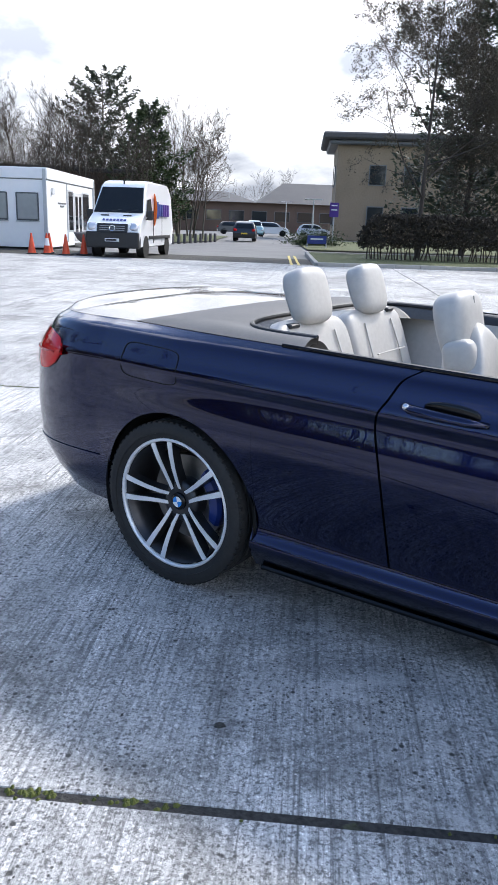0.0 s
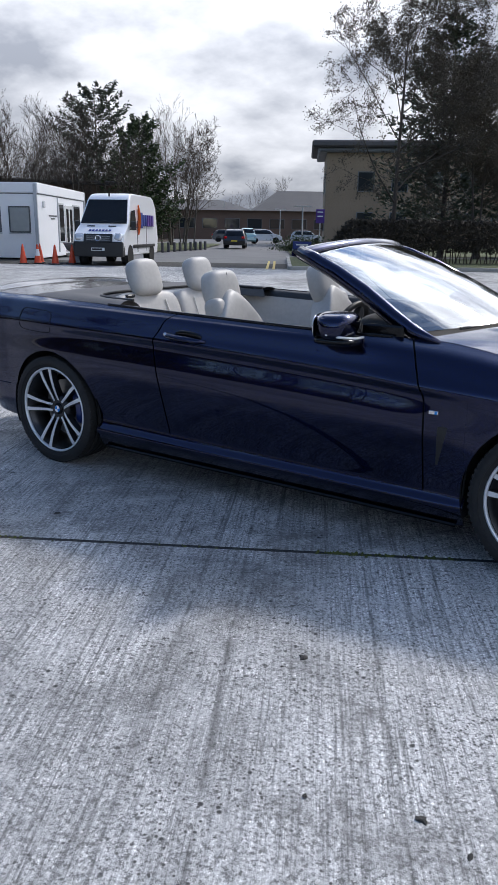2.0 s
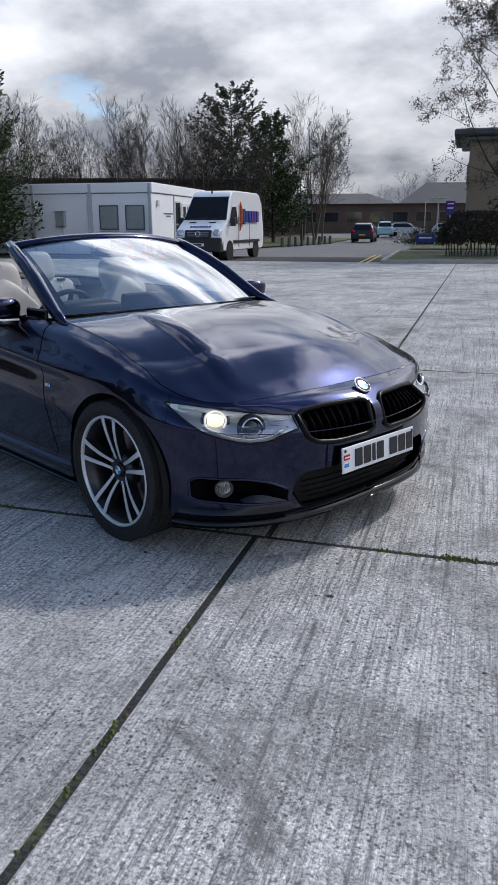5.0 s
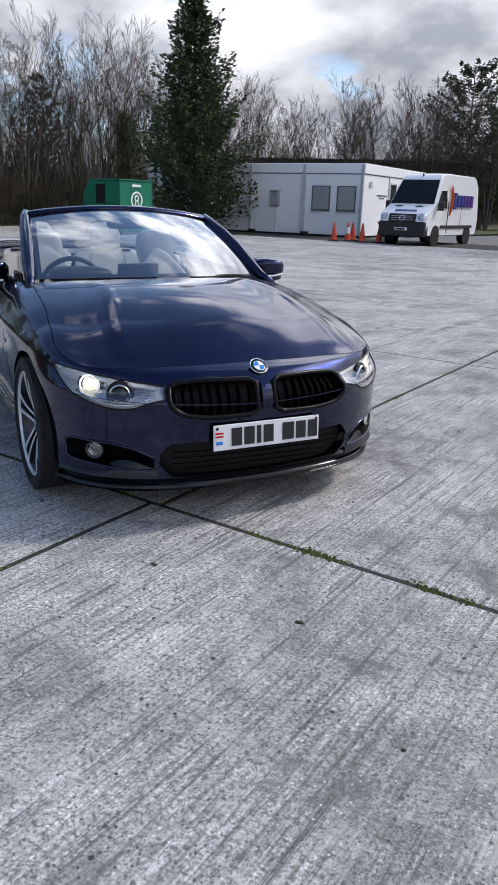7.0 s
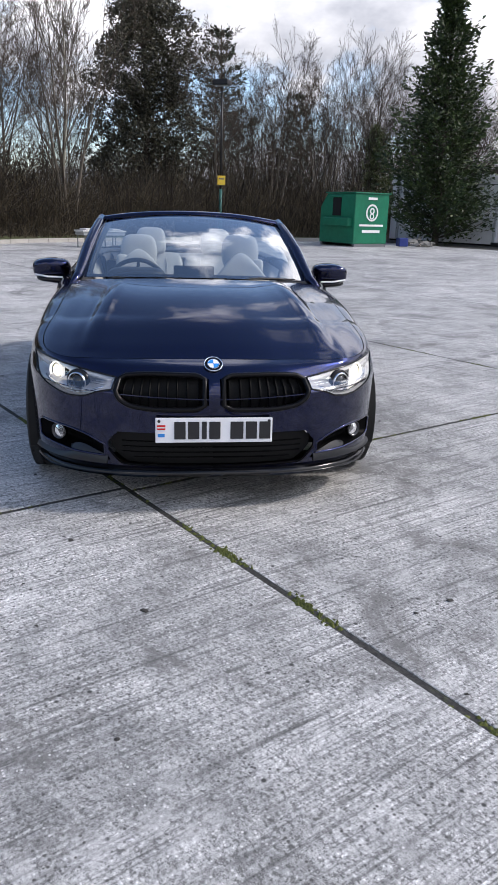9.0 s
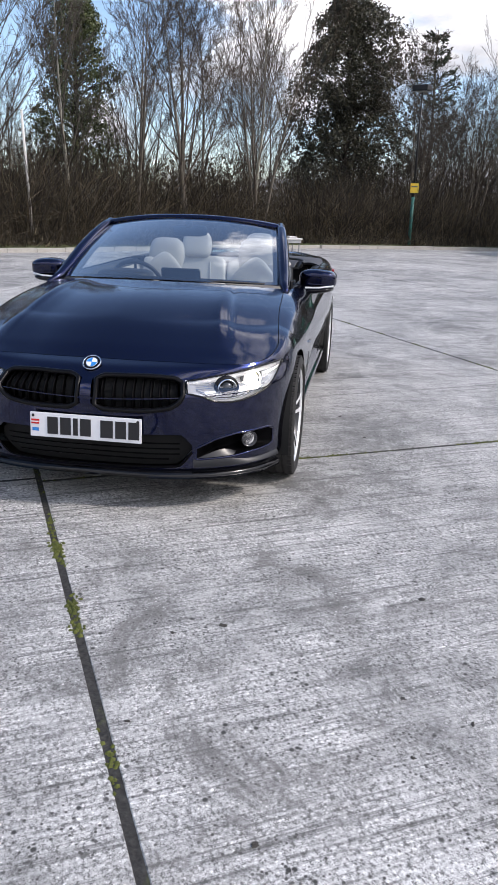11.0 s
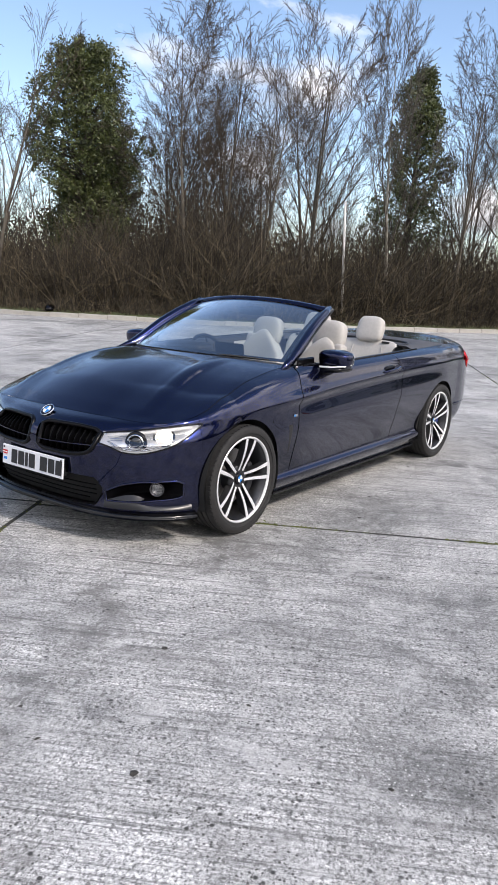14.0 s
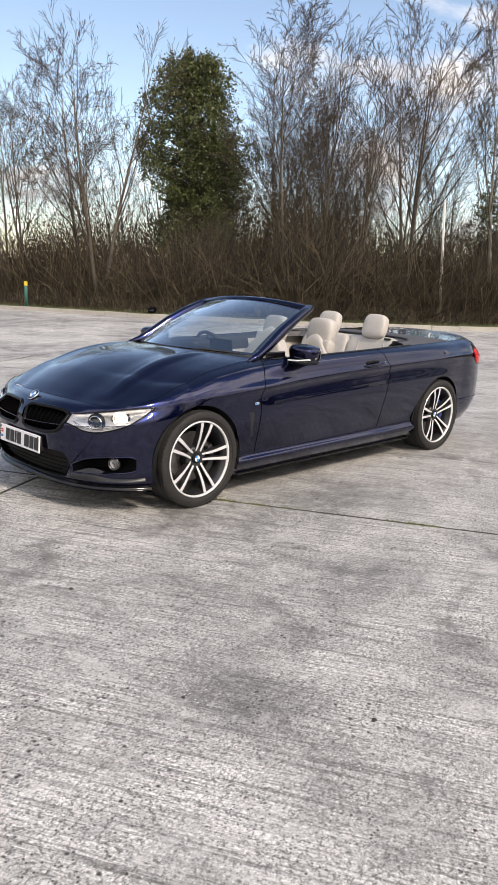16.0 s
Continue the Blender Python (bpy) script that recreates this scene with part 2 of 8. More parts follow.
TAIL_RED = Mat("tail_lamp_red", (0.58, 0.004, 0.006), 0.12, 0.0, Coat_Weight=0.25, Coat_Roughness=0.05, Specular_IOR_Level=0.3).mat


def rubber_mat():
    m = Mat("tyre_rubber", rough=0.75)
    v = m.coords()
    m.color(m.ramp(m.mix(0.5, m.noise(v, 14, 5), m.noise(v, 60, 4)), (0.35, (0.009, 0.009, 0.0095)), (0.75, (0.024, 0.023, 0.022))))
    m.bump(m.noise(v, 160, 3), 0.2, 0.001)
    return m.mat


RUBBER = rubber_mat()


def leather_mat():
    m = Mat("oyster_leather", rough=0.48)
    v = m.coords()
    m.color(m.ramp(m.mix(0.5, m.noise(v, 5, 4), m.noise(v, 45, 4)), (0.3, (0.41, 0.39, 0.362)), (0.7, (0.50, 0.48, 0.45))))
    vor = m.node("ShaderNodeTexVoronoi", Scale=420.0)
    m.link(v, vor.inputs["Vector"])
    m.bump(vor.outputs["Distance"], 0.25, 0.0008)
    return m.mat


LEATHER = leather_mat()
DARK_LEATHER = grained("black_grained_trim", (0.014, 0.014, 0.015), (0.028, 0.028, 0.03), 0.5, 80, 5, 0.25, 0.0008)
TONNEAU = grained("grey_soft_cover_vinyl", (0.060, 0.060, 0.062), (0.090, 0.090, 0.094), 0.62, 90, 4, 0.2, 0.0006)


def glass_mat(name, tint=(0.9, 0.95, 0.94), alpha=0.1, rough=0.0):
    """Thin pane: mostly clear, with a mirror-like sheen that grows at grazing angles."""
    m = Mat(name)
    nt = m.nt
    out = nt.nodes["Material Output"]
    tr, gl, mx = m.node("ShaderNodeBsdfTransparent", Color=(*tint, 1)), m.node("ShaderNodeBsdfGlossy", Roughness=rough, Color=(1, 1, 1, 1)), m.node("ShaderNodeMixShader")
    fr = m.node("ShaderNodeFresnel", IOR=1.52)
    sc = m.node("ShaderNodeMath")
    sc.operation, sc.use_clamp = "MULTIPLY_ADD", True
    sc.inputs[1].default_value, sc.inputs[2].default_value = 2.2, alpha
    m.link(fr.outputs[0], sc.inputs[0])
    m.link(sc.outputs[0], mx.inputs[0])
    m.link(tr.outputs[0], mx.inputs[1])
    m.link(gl.outputs[0], mx.inputs[2])
    m.link(mx.outputs[0], out.inputs["Surface"])
    return m.mat


GLASS = glass_mat("windscreen_glass", (0.80, 0.90, 0.90), 0.12)
LAMP_GLASS = glass_mat("lamp_cover_glass", (0.96, 0.97, 0.98), 0.03)
DARK_GLASS = Mat("dark_window_glass", (0.02, 0.024, 0.028), 0.04, 0.0, Coat_Weight=0.5).mat
LAMP_REFLECTOR = Mat("lamp_reflector", (0.66, 0.67, 0.69), 0.22, 0.5).mat


def glow_mat(name, color, power):
    m = Mat(name, color, 0.3)
    m.b.inputs["Emission Color"].default_value = (*color, 1)
    m.b.inputs["Emission Strength"].default_value = power
    return m.mat


LAMP_ON = glow_mat("headlamp_lit", (1.0, 0.90, 0.66), 1.0)
LAMP_RING = glow_mat("sidelight_ring_lit", (1.0, 0.98, 0.93), 0.62)

# ---- the yard ----
AXIS = radians(28.9)                       # the strips of slabs run along this heading
U, V = Vector((math.cos(AXIS), math.sin(AXIS), 0)), Vector((-math.sin(AXIS), math.cos(AXIS), 0))
CROSS = Vector((1.885, -0.385, 0))          # where two joints meet, under the nose
STRIP, GAP = 4.33, 0.034


def concrete_mat():
    """Tamped slab: ridges across the strip, worn patches, pale laitance, pits and small stones."""
    m = Mat("brushed_concrete", rough=0.8)
    v = m.coords(rot=-AXIS)

    def along(x, y, detail, rough, dist=0.0):
        mp = m.node("ShaderNodeMapping", Scale=(x, y, 1.0))
        m.link(v, mp.inputs["Vector"])
        return m.noise(mp.outputs[0], 1.0, detail, rough, dist)
    worn = m.noise(v, 0.32, 10, 0.72, 0.4)
    patch = m.noise(v, 1.3, 10, 0.78, 0.6)
    fine = m.noise(v, 70, 5, 0.8)
    brush = along(95.0, 2.6, 3, 0.65, 0.15)
    ridge = along(30.0, 0.55, 5, 0.72, 0.25)
    streak = along(9.0, 0.16, 5, 0.65, 0.3)
    base = m.ramp(m.mix(0.5, worn, patch), (0.40, (0.15, 0.151, 0.147)), (0.475, (0.345, 0.343, 0.333)), (0.56, (0.52, 0.515, 0.50)))
    rub = m.ramp(patch, (0.38, 0.25), (0.60, 0.85))
    base = m.mix(rub, base, m.ramp(brush, (0.36, 0.36), (0.48, 0.96), (0.60, 1.30)), "MULTIPLY")
    base = m.mix(m.ramp(m.noise(v, 0.7, 4), (0.40, 0.25), (0.60, 0.85)), base, m.ramp(ridge, (0.37, 0.30), (0.44, 0.98), (0.62, 1.12)), "MULTIPLY")
    base = m.mix(0.18, base, m.ramp(streak, (0.36, 0.55), (0.52, 1.0), (0.64, 1.15)), "MULTIPLY")
    base = m.mix(0.8, base, m.ramp(fine, (0.36, 0.30), (0.48, 1.0), (0.62, 1.48)), "MULTIPLY")
    chips = m.noise(v, 115, 3, 0.65)
    base = m.mix(0.8, base, m.ramp(chips, (0.34, 0.12), (0.44, 1.0), (0.57, 1.0), (0.66, 1.8)), "MULTIPLY")
    fleck = m.noise(v, 52, 6, 0.8)
    base = m.mix(m.ramp(fleck, (0.425, 0.9), (0.465, 0.0)), base, (0.115, 0.113, 0.108))
    stain = m.noise(v, 0.9, 9, 0.80, 1.2)
    base = m.mix(m.ramp(stain, (0.535, 0.0), (0.64, 0.80)), base, (0.135, 0.131, 0.124))
    oil = m.noise(v, 2.6, 7, 0.72, 0.5)
    base = m.mix(m.ramp(oil, (0.62, 0.0), (0.70, 0.75)), base, (0.085, 0.083, 0.080))
    frost = m.noise(v, 3.4, 10, 0.85, 0.8)
    base = m.mix(m.ramp(frost, (0.52, 0.0), (0.62, 0.46)), base, (0.60, 0.595, 0.58))
    score = m.ramp(along(1.7, 0.012, 1, 0.4), (0.468, 0.0), (0.4725, 1.0), (0.4745, 1.0), (0.479, 0.0))
    base = m.mix(m.mix(1.0, score, m.ramp(m.noise(v, 7.0, 4), (0.42, 0.0), (0.56, 0.7)), "MULTIPLY"), base, (0.075, 0.075, 0.072))
    where = m.noise(v, 3.1, 3)
    for scale, lo, hi, mask, tone in ((17.0, 0.09, 0.16, (0.44, 0.56), (0.045, 0.045, 0.043)), (46.0, 0.15, 0.23, (0.38, 0.56), (0.07, 0.068, 0.064)), (38.0, 0.10, 0.16, (0.62, 0.42), (0.70, 0.69, 0.67))):
        pit = m.node("ShaderNodeTexVoronoi", Scale=scale)
        m.link(v, pit.inputs["Vector"])
        spots = m.ramp(pit.outputs["Distance"], (lo, 1.0), (hi, 0.0))
        if mask[0] < mask[1]:
            keep = m.ramp(where, (mask[0], 0.0), (mask[1], 1.0))
        else:
            keep = m.ramp(where, (mask[1], 0.9), (mask[0], 0.0))
        base = m.mix(m.mix(1.0, spots, keep, "MULTIPLY"), base, tone)
    m.color(base)
    m.rough(m.ramp(worn, (0.3, 0.62), (0.7, 0.85)))
    m.bump(m.mix(0.4, m.mix(0.5, brush, ridge), fine), 1.0, 0.008)
    return m.mat


CONCRETE = concrete_mat()


def joint_mat():
    m = Mat("joint_tar_and_moss", rough=0.9)
    v = m.coords()
    moss = m.ramp(m.noise(v, 3.3, 5, 0.65), (0.58, 0.0), (0.70, 0.8))
    grit = m.noise(v, 60, 4)
    m.color(m.mix(moss, m.ramp(grit, (0.3, (0.012, 0.012, 0.011)), (0.7, (0.05, 0.048, 0.044))), m.ramp(grit, (0.3, (0.05, 0.065, 0.015)), (0.7, (0.16, 0.18, 0.05)))))
    m.bump(grit, 0.8, 0.01)
    return m.mat


JOINT = joint_mat()
ASPHALT = grained("worn_asphalt", (0.11, 0.11, 0.11), (0.19, 0.188, 0.185), 0.85, 30, 0.4, 0.4, 0.004)


def grass_mat():
    m = Mat("short_winter_grass", rough=0.9)
    v = m.coords()
    m.color(m.ramp(m.mix(0.5, m.noise(v, 1.1, 5, 0.6), m.noise(v, 25, 4)), (0.32, (0.045, 0.06, 0.02)), (0.55, (0.09, 0.105, 0.035)), (0.7, (0.15, 0.135, 0.07))))
    m.bump(m.noise(v, 80, 3), 0.8, 0.03)
    return m.mat


GRASS = grass_mat()
KERB = grained("kerb_concrete", (0.27, 0.26, 0.235), (0.46, 0.44, 0.40), 0.85, 14, 0.8, 0.35, 0.004)

ground = tagged(obj_from("ground", [(-700, -700, -0.03), (700, -700, -0.03), (700, 700, -0.03), (-700, 700, -0.03)], [(0, 1, 2, 3)], ASPHALT), "worn grey asphalt and concrete yard", "ground", kind="structure")


def strip_quad(u0, u1, v0, v1, z):
    return [CROSS + U * a + V * b + Vector((0, 0, z)) for a, b in ((u0, v0), (u1, v0), (u1, v1), (u0, v1))]


# joint filler just under the slab tops, then the slabs with worn edges
joints = obj_from("joint_filler", strip_quad(-46, 46, -7 * STRIP, 7 * STRIP, -0.0025), [(0, 1, 2, 3)], JOINT)
joints.parent = ground
CUTS = [-46, -27, -13.5, 0.0, 13.5, 27, 46]
for r in range(-7, 7):
    for c0, c1 in zip(CUTS, CUTS[1:]):
        if r * STRIP > 24:
            continue
        g = GAP / 2 if c0 == 0.0 or c1 == 0.0 else 0.008
        if r < 0:
            # the cross joint steps a little from strip to strip
            c0, c1 = c0 - 0.055 * (c0 == 0.0), c1 - 0.055 * (c1 == 0.0)
        top = strip_quad(c0 + g, c1 - g, r * STRIP + GAP / 2, (r + 1) * STRIP - GAP / 2, 0.0)
        low = strip_quad(c0 + g - 0.006, c1 - g + 0.006, r * STRIP + GAP / 2 - 0.006, (r + 1) * STRIP - GAP / 2 + 0.006, -0.006)
        slab = obj_from("slab", top + low, [(0, 1, 2, 3), (0, 4, 5, 1), (1, 5, 6, 2), (2, 6, 7, 3), (3, 7, 4, 0)], CONCRETE)
        slab.parent = ground

MOSS = grained("joint_moss_green", (0.030, 0.040, 0.008), (0.130, 0.145, 0.03), 0.95, 60, 6, 0.5, 0.004)
GRIT = grained("dark_grit", (0.02, 0.019, 0.017), (0.07, 0.065, 0.058), 0.9, 80, 8, 0.4, 0.003)


def small_mesh(name, verts, faces, mat, label, category):
    return tagged(obj_from(name, verts, faces, mat), label, category, kind="stuff")


def build_moss():
    """Cushions of moss lying in the joints."""
    rng = random.Random(31)
    verts, faces = [], []
    for o, d, lo, hi in ((CROSS - U * 0.055, V, -9, -0.1), (CROSS, V, 0.1, 9), (CROSS, U, -7, 7), (CROSS - V * STRIP, U, -8, 6), (CROSS + V * STRIP, U, -9, 5)):
        t = lo
        while t < hi:
            t += rng.expovariate(2.4)
            n, spread = rng.randint(4, 26), rng.uniform(0.02, 0.10)
            for _ in range(n):
                c = o + d * (t + rng.gauss(0, spread)) + Vector((-d.y, d.x, 0)) * rng.gauss(0, 0.009) + Vector((0, 0, -0.002))
                r, h, a0 = rng.uniform(0.004, 0.011), rng.uniform(0.004, 0.011), rng.random() * 6
                b = len(verts)
                verts += [c + Vector((r * math.cos(a0 + 1.257 * k), r * math.sin(a0 + 1.257 * k), 0)) for k in range(5)] + [c + Vector((0, 0, h))]
                faces += [(b + k, b + (k + 1) % 5, b + 5) for k in range(5)]
    for along, spread, n in ((0.82, 0.022, 50), (0.90, 0.05, 26), (1.32, 0.045, 44), (1.46, 0.03, 18)):
        for _ in range(n):
            c = CROSS + U * (along + rng.gauss(0, spread)) + V * rng.gauss(0, 0.014) + Vector((0, 0, -0.002))
            r, h = rng.uniform(0.006, 0.013), rng.uniform(0.006, 0.014)
            b = len(verts)
            verts += [c + Vector((r * math.cos(1.257 * k), r * math.sin(1.257 * k), 0)) for k in range(5)] + [c + Vector((0, 0, h))]
            faces += [(b + k, b + (k + 1) % 5, b + 5) for k in range(5)]
    small_mesh("moss", verts, faces, MOSS, "green moss cushions in the slab joints", "moss")


def build_grit():
    """Specks of dirt, leaf scraps and small clods strewn on the slabs."""
    rng = random.Random(44)
    clods = [((2.16, -2.38), 0.020), ((0.90, -1.90), 0.016), ((1.49, -2.35), 0.017), ((1.62, -2.39), 0.015), ((3.06, 0.80), 0.017), ((3.35, 1.94), 0.017), ((2.73, 1.49), 0.016), ((0.66, 1.255), 0.015), ((-0.74, -1.48), 0.016), ((3.05, -0.31), 0.018), ((2.45, -0.62), 0.015)]
    for _ in range(620):
        clods.append(((rng.uniform(-6, 6.5), rng.uniform(-5, 6.5)), 0.0035 + 0.010 * rng.random() ** 3))
    verts, faces = [], []
    for (x, y), r in clods:
        if -2.4 < x < 2.2 and abs(y) < 0.85:
            continue
        b, a0, st = len(verts), rng.random() * 6, rng.uniform(0.5, 1.0)
        ca, sa = math.cos(a0), math.sin(a0)
        for ring, (k, h) in enumerate(((1.0, 0.0005), (0.75, 0.25), (0.3, 0.35))):
            for i in range(7):
                q = r * k * rng.uniform(0.45, 1.35)
                u, w = q * math.cos(0.898 * i), q * st * math.sin(0.898 * i)
                verts.append((x + u * ca - w * sa, y + u * sa + w * ca, r * h * rng.uniform(0.6, 1.2) if ring else 0.0005))
        for ring in (0, 1):
            for i in range(7):
                j = (i + 1) % 7
                faces.append((b + ring * 7 + i, b + ring * 7 + j, b + ring * 7 + 7 + j, b + ring * 7 + 7 + i))
        faces.append(tuple(b + 14 + i for i in range(7)))
    small_mesh("grit", verts, faces, GRIT, "dark specks of dirt and leaf scraps on concrete", "debris")


build_moss()
build_grit()

# ---- the convertible: nose towards +x, its right side towards -y ----
NOSE, TAIL, FCAP, RCAP, HW = 2.20, -2.43, 1.45, -1.80, 0.912
HUB_X, HUB_Z, TYRE_R, ARCH_R = 1.405, 0.318, 0.320, 0.352


def half_width(x):
    return curve(x, (-1.8, 0.888), (-1.4, 0.910), (-0.6, 0.905), (0.3, 0.898), (1.0, 0.902), (1.45, 0.890))


def plan(s):
    """Plan outline: s is x along the flank, and runs on by 1 round either end to the centre line. Returns point and inward normal."""
    def at(q):
        if q > FCAP:
            th = min(q - FCAP, 1.0) * math.pi / 2
            return FCAP + (NOSE - FCAP) * math.sin(th) ** (2 / 2.6), half_width(FCAP) * max(math.cos(th), 0.0) ** (2 / 2.6)
        if q < RCAP:
            th = min(RCAP - q, 1.0) * math.pi / 2
            return RCAP + (TAIL - RCAP) * math.sin(th) ** (2 / 2.9), half_width(RCAP) * max(math.cos(th), 0.0) ** (2 / 2.9)
        return q, half_width(q)
    lo, hi = max(s - 0.03, RCAP - 1), min(s + 0.03, FCAP + 1)
    (xa, ya), (xb, yb), (x, y) = at(lo), at(hi), at(s)
    tx, ty = xb - xa, yb - ya
    n = math.hypot(tx, ty)
    if s >= FCAP + 0.999:
        return x, 0.0, -1.0, 0.0
    if s <= RCAP - 0.999:
        return x, 0.0, 1.0, 0.0
    return x, y, ty / n, -tx / n


def belt_z(s):
    return curve(s, (-2.8, 0.955), (-2.3, 0.965), (-1.8, 0.965), (-1.2, 0.957), (-0.5, 0.940), (0.3, 0.922), (0.8, 0.915), (1.2, 0.868), (1.45, 0.800), (1.6, 0.735), (1.75, 0.697), (1.9, 0.682), (2.05, 0.684), (2.45, 0.692))


def belt_d(s):
    return curve(s, (-2.8, 0.10), (-2.3, 0.12), (-1.8, 0.125), (-1.2, 0.10), (-0.5, 0.088), (0.5, 0.095), (0.85, 0.175), (1.2, 0.155), (1.45, 0.120), (1.6, 0.078), (1.75, 0.060), (1.9, 0.078), (2.05, 0.125), (2.25, 0.165), (2.45, 0.165))


def levels(s):
    """Feature lines of the flank from the sill up: (height, inset) at s."""
    b, d = belt_z(s), belt_d(s)
    z0 = curve(s, (-2.8, 0.27), (-2.1, 0.235), (-1.7, 0.20), (-1.1, 0.150), (1.0, 0.145), (1.7, 0.170), (2.45, 0.180))
    z1 = curve(s, (-2.8, 0.36), (-1.8, 0.32), (-1.1, 0.245), (1.0, 0.235), (1.7, 0.26), (2.45, 0.28))
    z2 = curve(s, (-2.8, 0.46), (-1.8, 0.42), (-1.1, 0.315), (1.0, 0.285), (1.7, 0.34), (2.45, 0.35))
    z3 = curve(s, (-2.8, 0.58), (-1.8, 0.60), (-1.1, 0.640), (0.0, 0.615), (1.0, 0.560), (1.3, 0.50), (1.7, 0.46), (2.45, 0.46))
    z4 = curve(s, (-2.8, 0.70), (-1.9, 0.74), (-1.1, 0.768), (0.0, 0.737), (0.9, 0.688), (1.25, 0.64), (1.5, 0.60), (2.45, 0.54))
    z5 = curve(s, (-2.8, 0.80), (-1.8, 0.825), (-1.1, 0.815), (0.0, 0.785), (0.9, 0.735), (1.45, 0.690), (1.75, 0.640), (1.9, 0.610), (2.45, 0.605))
    z6 = z5 + (b - z5) * 0.32
    z7 = z5 + (b - z5) * 0.78
    d0 = curve(s, (-2.8, 0.13), (-1.8, 0.09), (-1.0, 0.085), (1.0, 0.085), (1.6, 0.05), (2.45, 0.07))
    d1 = curve(s, (-2.8, 0.05), (-1.8, 0.03), (-1.0, 0.034), (1.0, 0.034), (1.6, 0.015), (2.45, 0.03))
    d2 = curve(s, (-2.8, -0.010), (-2.3, -0.012), (-1.9, 0.014), (-1.4, 0.030), (-0.9, 0.060), (0.9, 0.060), (1.3, 0.034), (1.7, 0.012), (2.45, 0.02))
    d3 = curve(s, (-2.8, -0.020), (-2.3, -0.022), (-1.9, 0.006), (-1.4, 0.004), (-0.9, 0.003), (0.7, 0.004), (1.0, 0.010), (1.3, 0.018), (1.7, 0.010), (2.45, 0.012))
    d4 = curve(s, (-2.8, -0.012), (-2.3, -0.012), (-1.9, 0.009), (-1.4, 0.014), (-0.9, 0.021), (0.7, 0.020), (1.0, 0.014), (1.3, 0.013), (1.7, 0.010), (2.0, 0.012), (2.45, 0.0))
    d5 = curve(s, (-2.8, 0.03), (-1.9, 0.010), (-1.4, 0.004), (0.7, 0.004), (1.1, 0.008), (1.45, 0.020), (1.9, 0.055), (2.15, 0.07), (2.45, 0.018))
    d6 = d5 + (d - d5) * curve(s, (-2.8, 0.2), (-1.8, 0.16), (0.6, 0.22), (1.45, 0.12), (2.45, 0.22))
    d7 = d5 + (d - d5) * curve(s, (-2.8, 0.52), (-1.8, 0.50), (0.6, 0.52), (1.45, 0.48), (2.45, 0.60))
    return [(z0, d0), (z1, d1), (z2, d2), (z3, d3), (z4, d4), (z5, d5), (z6, d6), (z7, d7), (b, d)]


LEVEL_CACHE = {}


def skin(s, v, out=0.0):
    """Point of the body's skin on the +y side; v runs over the feature lines, 0 at the sill to 8 at the belt."""
    key = round(s, 5)
    if key not in LEVEL_CACHE:
        LEVEL_CACHE[key] = (plan(s), [(i, a) for i, (a, _) in enumerate(levels(s))], [(i, c) for i, (_, c) in enumerate(levels(s))])
    (x, y, nx, ny), zs, ds = LEVEL_CACHE[key]
    d = curve(v, *ds) - out
    return Vector((x + nx * d, y + ny * d if abs(ny) > 1e-6 else y, curve(v, *zs)))


def v_at(s, z):
    """The v at which the skin at s has the height z."""
    lo, hi = 0.0, 8.0
    for _ in range(22):
        mid = (lo + hi) / 2
        lo, hi = (mid, hi) if skin(s, mid).z < z else (lo, mid)
    return (lo + hi) / 2


def skin_normal(s, v):
    s0, s1, v0, v1 = max(s - 0.012, RCAP - 1), min(s + 0.012, FCAP + 1), max(v - 0.12, 0), min(v + 0.12, 8)
    n = (skin(s1, v) - skin(s0, v)).cross(skin(s, v1) - skin(s, v0))
    if n.length < 1e-9:
        return Vector((1 if s > 0 else -1, 0, 0))
    n.normalize()
    return -n if n.dot(Vector((0.3 * (1 if s > 0 else -1), 1, 0.2))) < 0 else n


def grid_mesh(name, pts, mat, parent, sg=1, normals=None, label="", rim=0.0, flip=False, keep=None):
    """A sheet through a grid of points, mirrored for sg -1, with a folded rim of that depth along its border."""
    m, n = len(pts), len(pts[0])
    verts = [Vector((p.x, p.y * sg, p.z)) for row in pts for p in row]
    nor = [Vector((q.x, q.y * sg, q.z)) for row in normals for q in row] if normals else None
    faces = []
    for i in range(m - 1):
        for j in range(n - 1):
            if keep and not keep(i, j):
                continue
            q = (i * n + j, (i + 1) * n + j, (i + 1) * n + j + 1, i * n + j + 1)
            faces.append(q if (sg > 0) != flip else q[::-1])
    sheet = len(faces)
    if rim and nor:
        ring = [i * n for i in range(m)] + [(m - 1) * n + j for j in range(1, n)] + [i * n + n - 1 for i in range(m - 2, -1, -1)] + [j for j in range(n - 2, 0, -1)]
        base = len(verts)
        for k in ring:
            verts.append(verts[k] - nor[k] * rim)
            nor.append(nor[k])
        c = len(ring)
        for k in range(c):
            q = (ring[k], ring[(k + 1) % c], base + (k + 1) % c, base + k)
            faces.append(q[::-1] if (sg > 0) != flip else q)
    if nor:
        # wind every face so that it agrees with its normals
        for k, f in enumerate(faces):
            g = (verts[f[2]] - verts[f[0]]).cross(verts[f[3]] - verts[f[1]])
            if g.dot(nor[f[0]] + nor[f[2]]) < 0 and k < sheet:
                faces[k] = f[::-1]
    me = bpy.data.meshes.new(name)
    me.from_pydata([tuple(v) for v in verts], [], faces)
    me.shade_smooth()
    me.materials.append(mat)
    if nor:
        me.normals_split_custom_set_from_vertices([tuple(q.normalized()) for q in nor])
    me.update()
    ob = new(name, me)
    ob.parent = parent
    if label:
        ob["label"] = label
    return ob


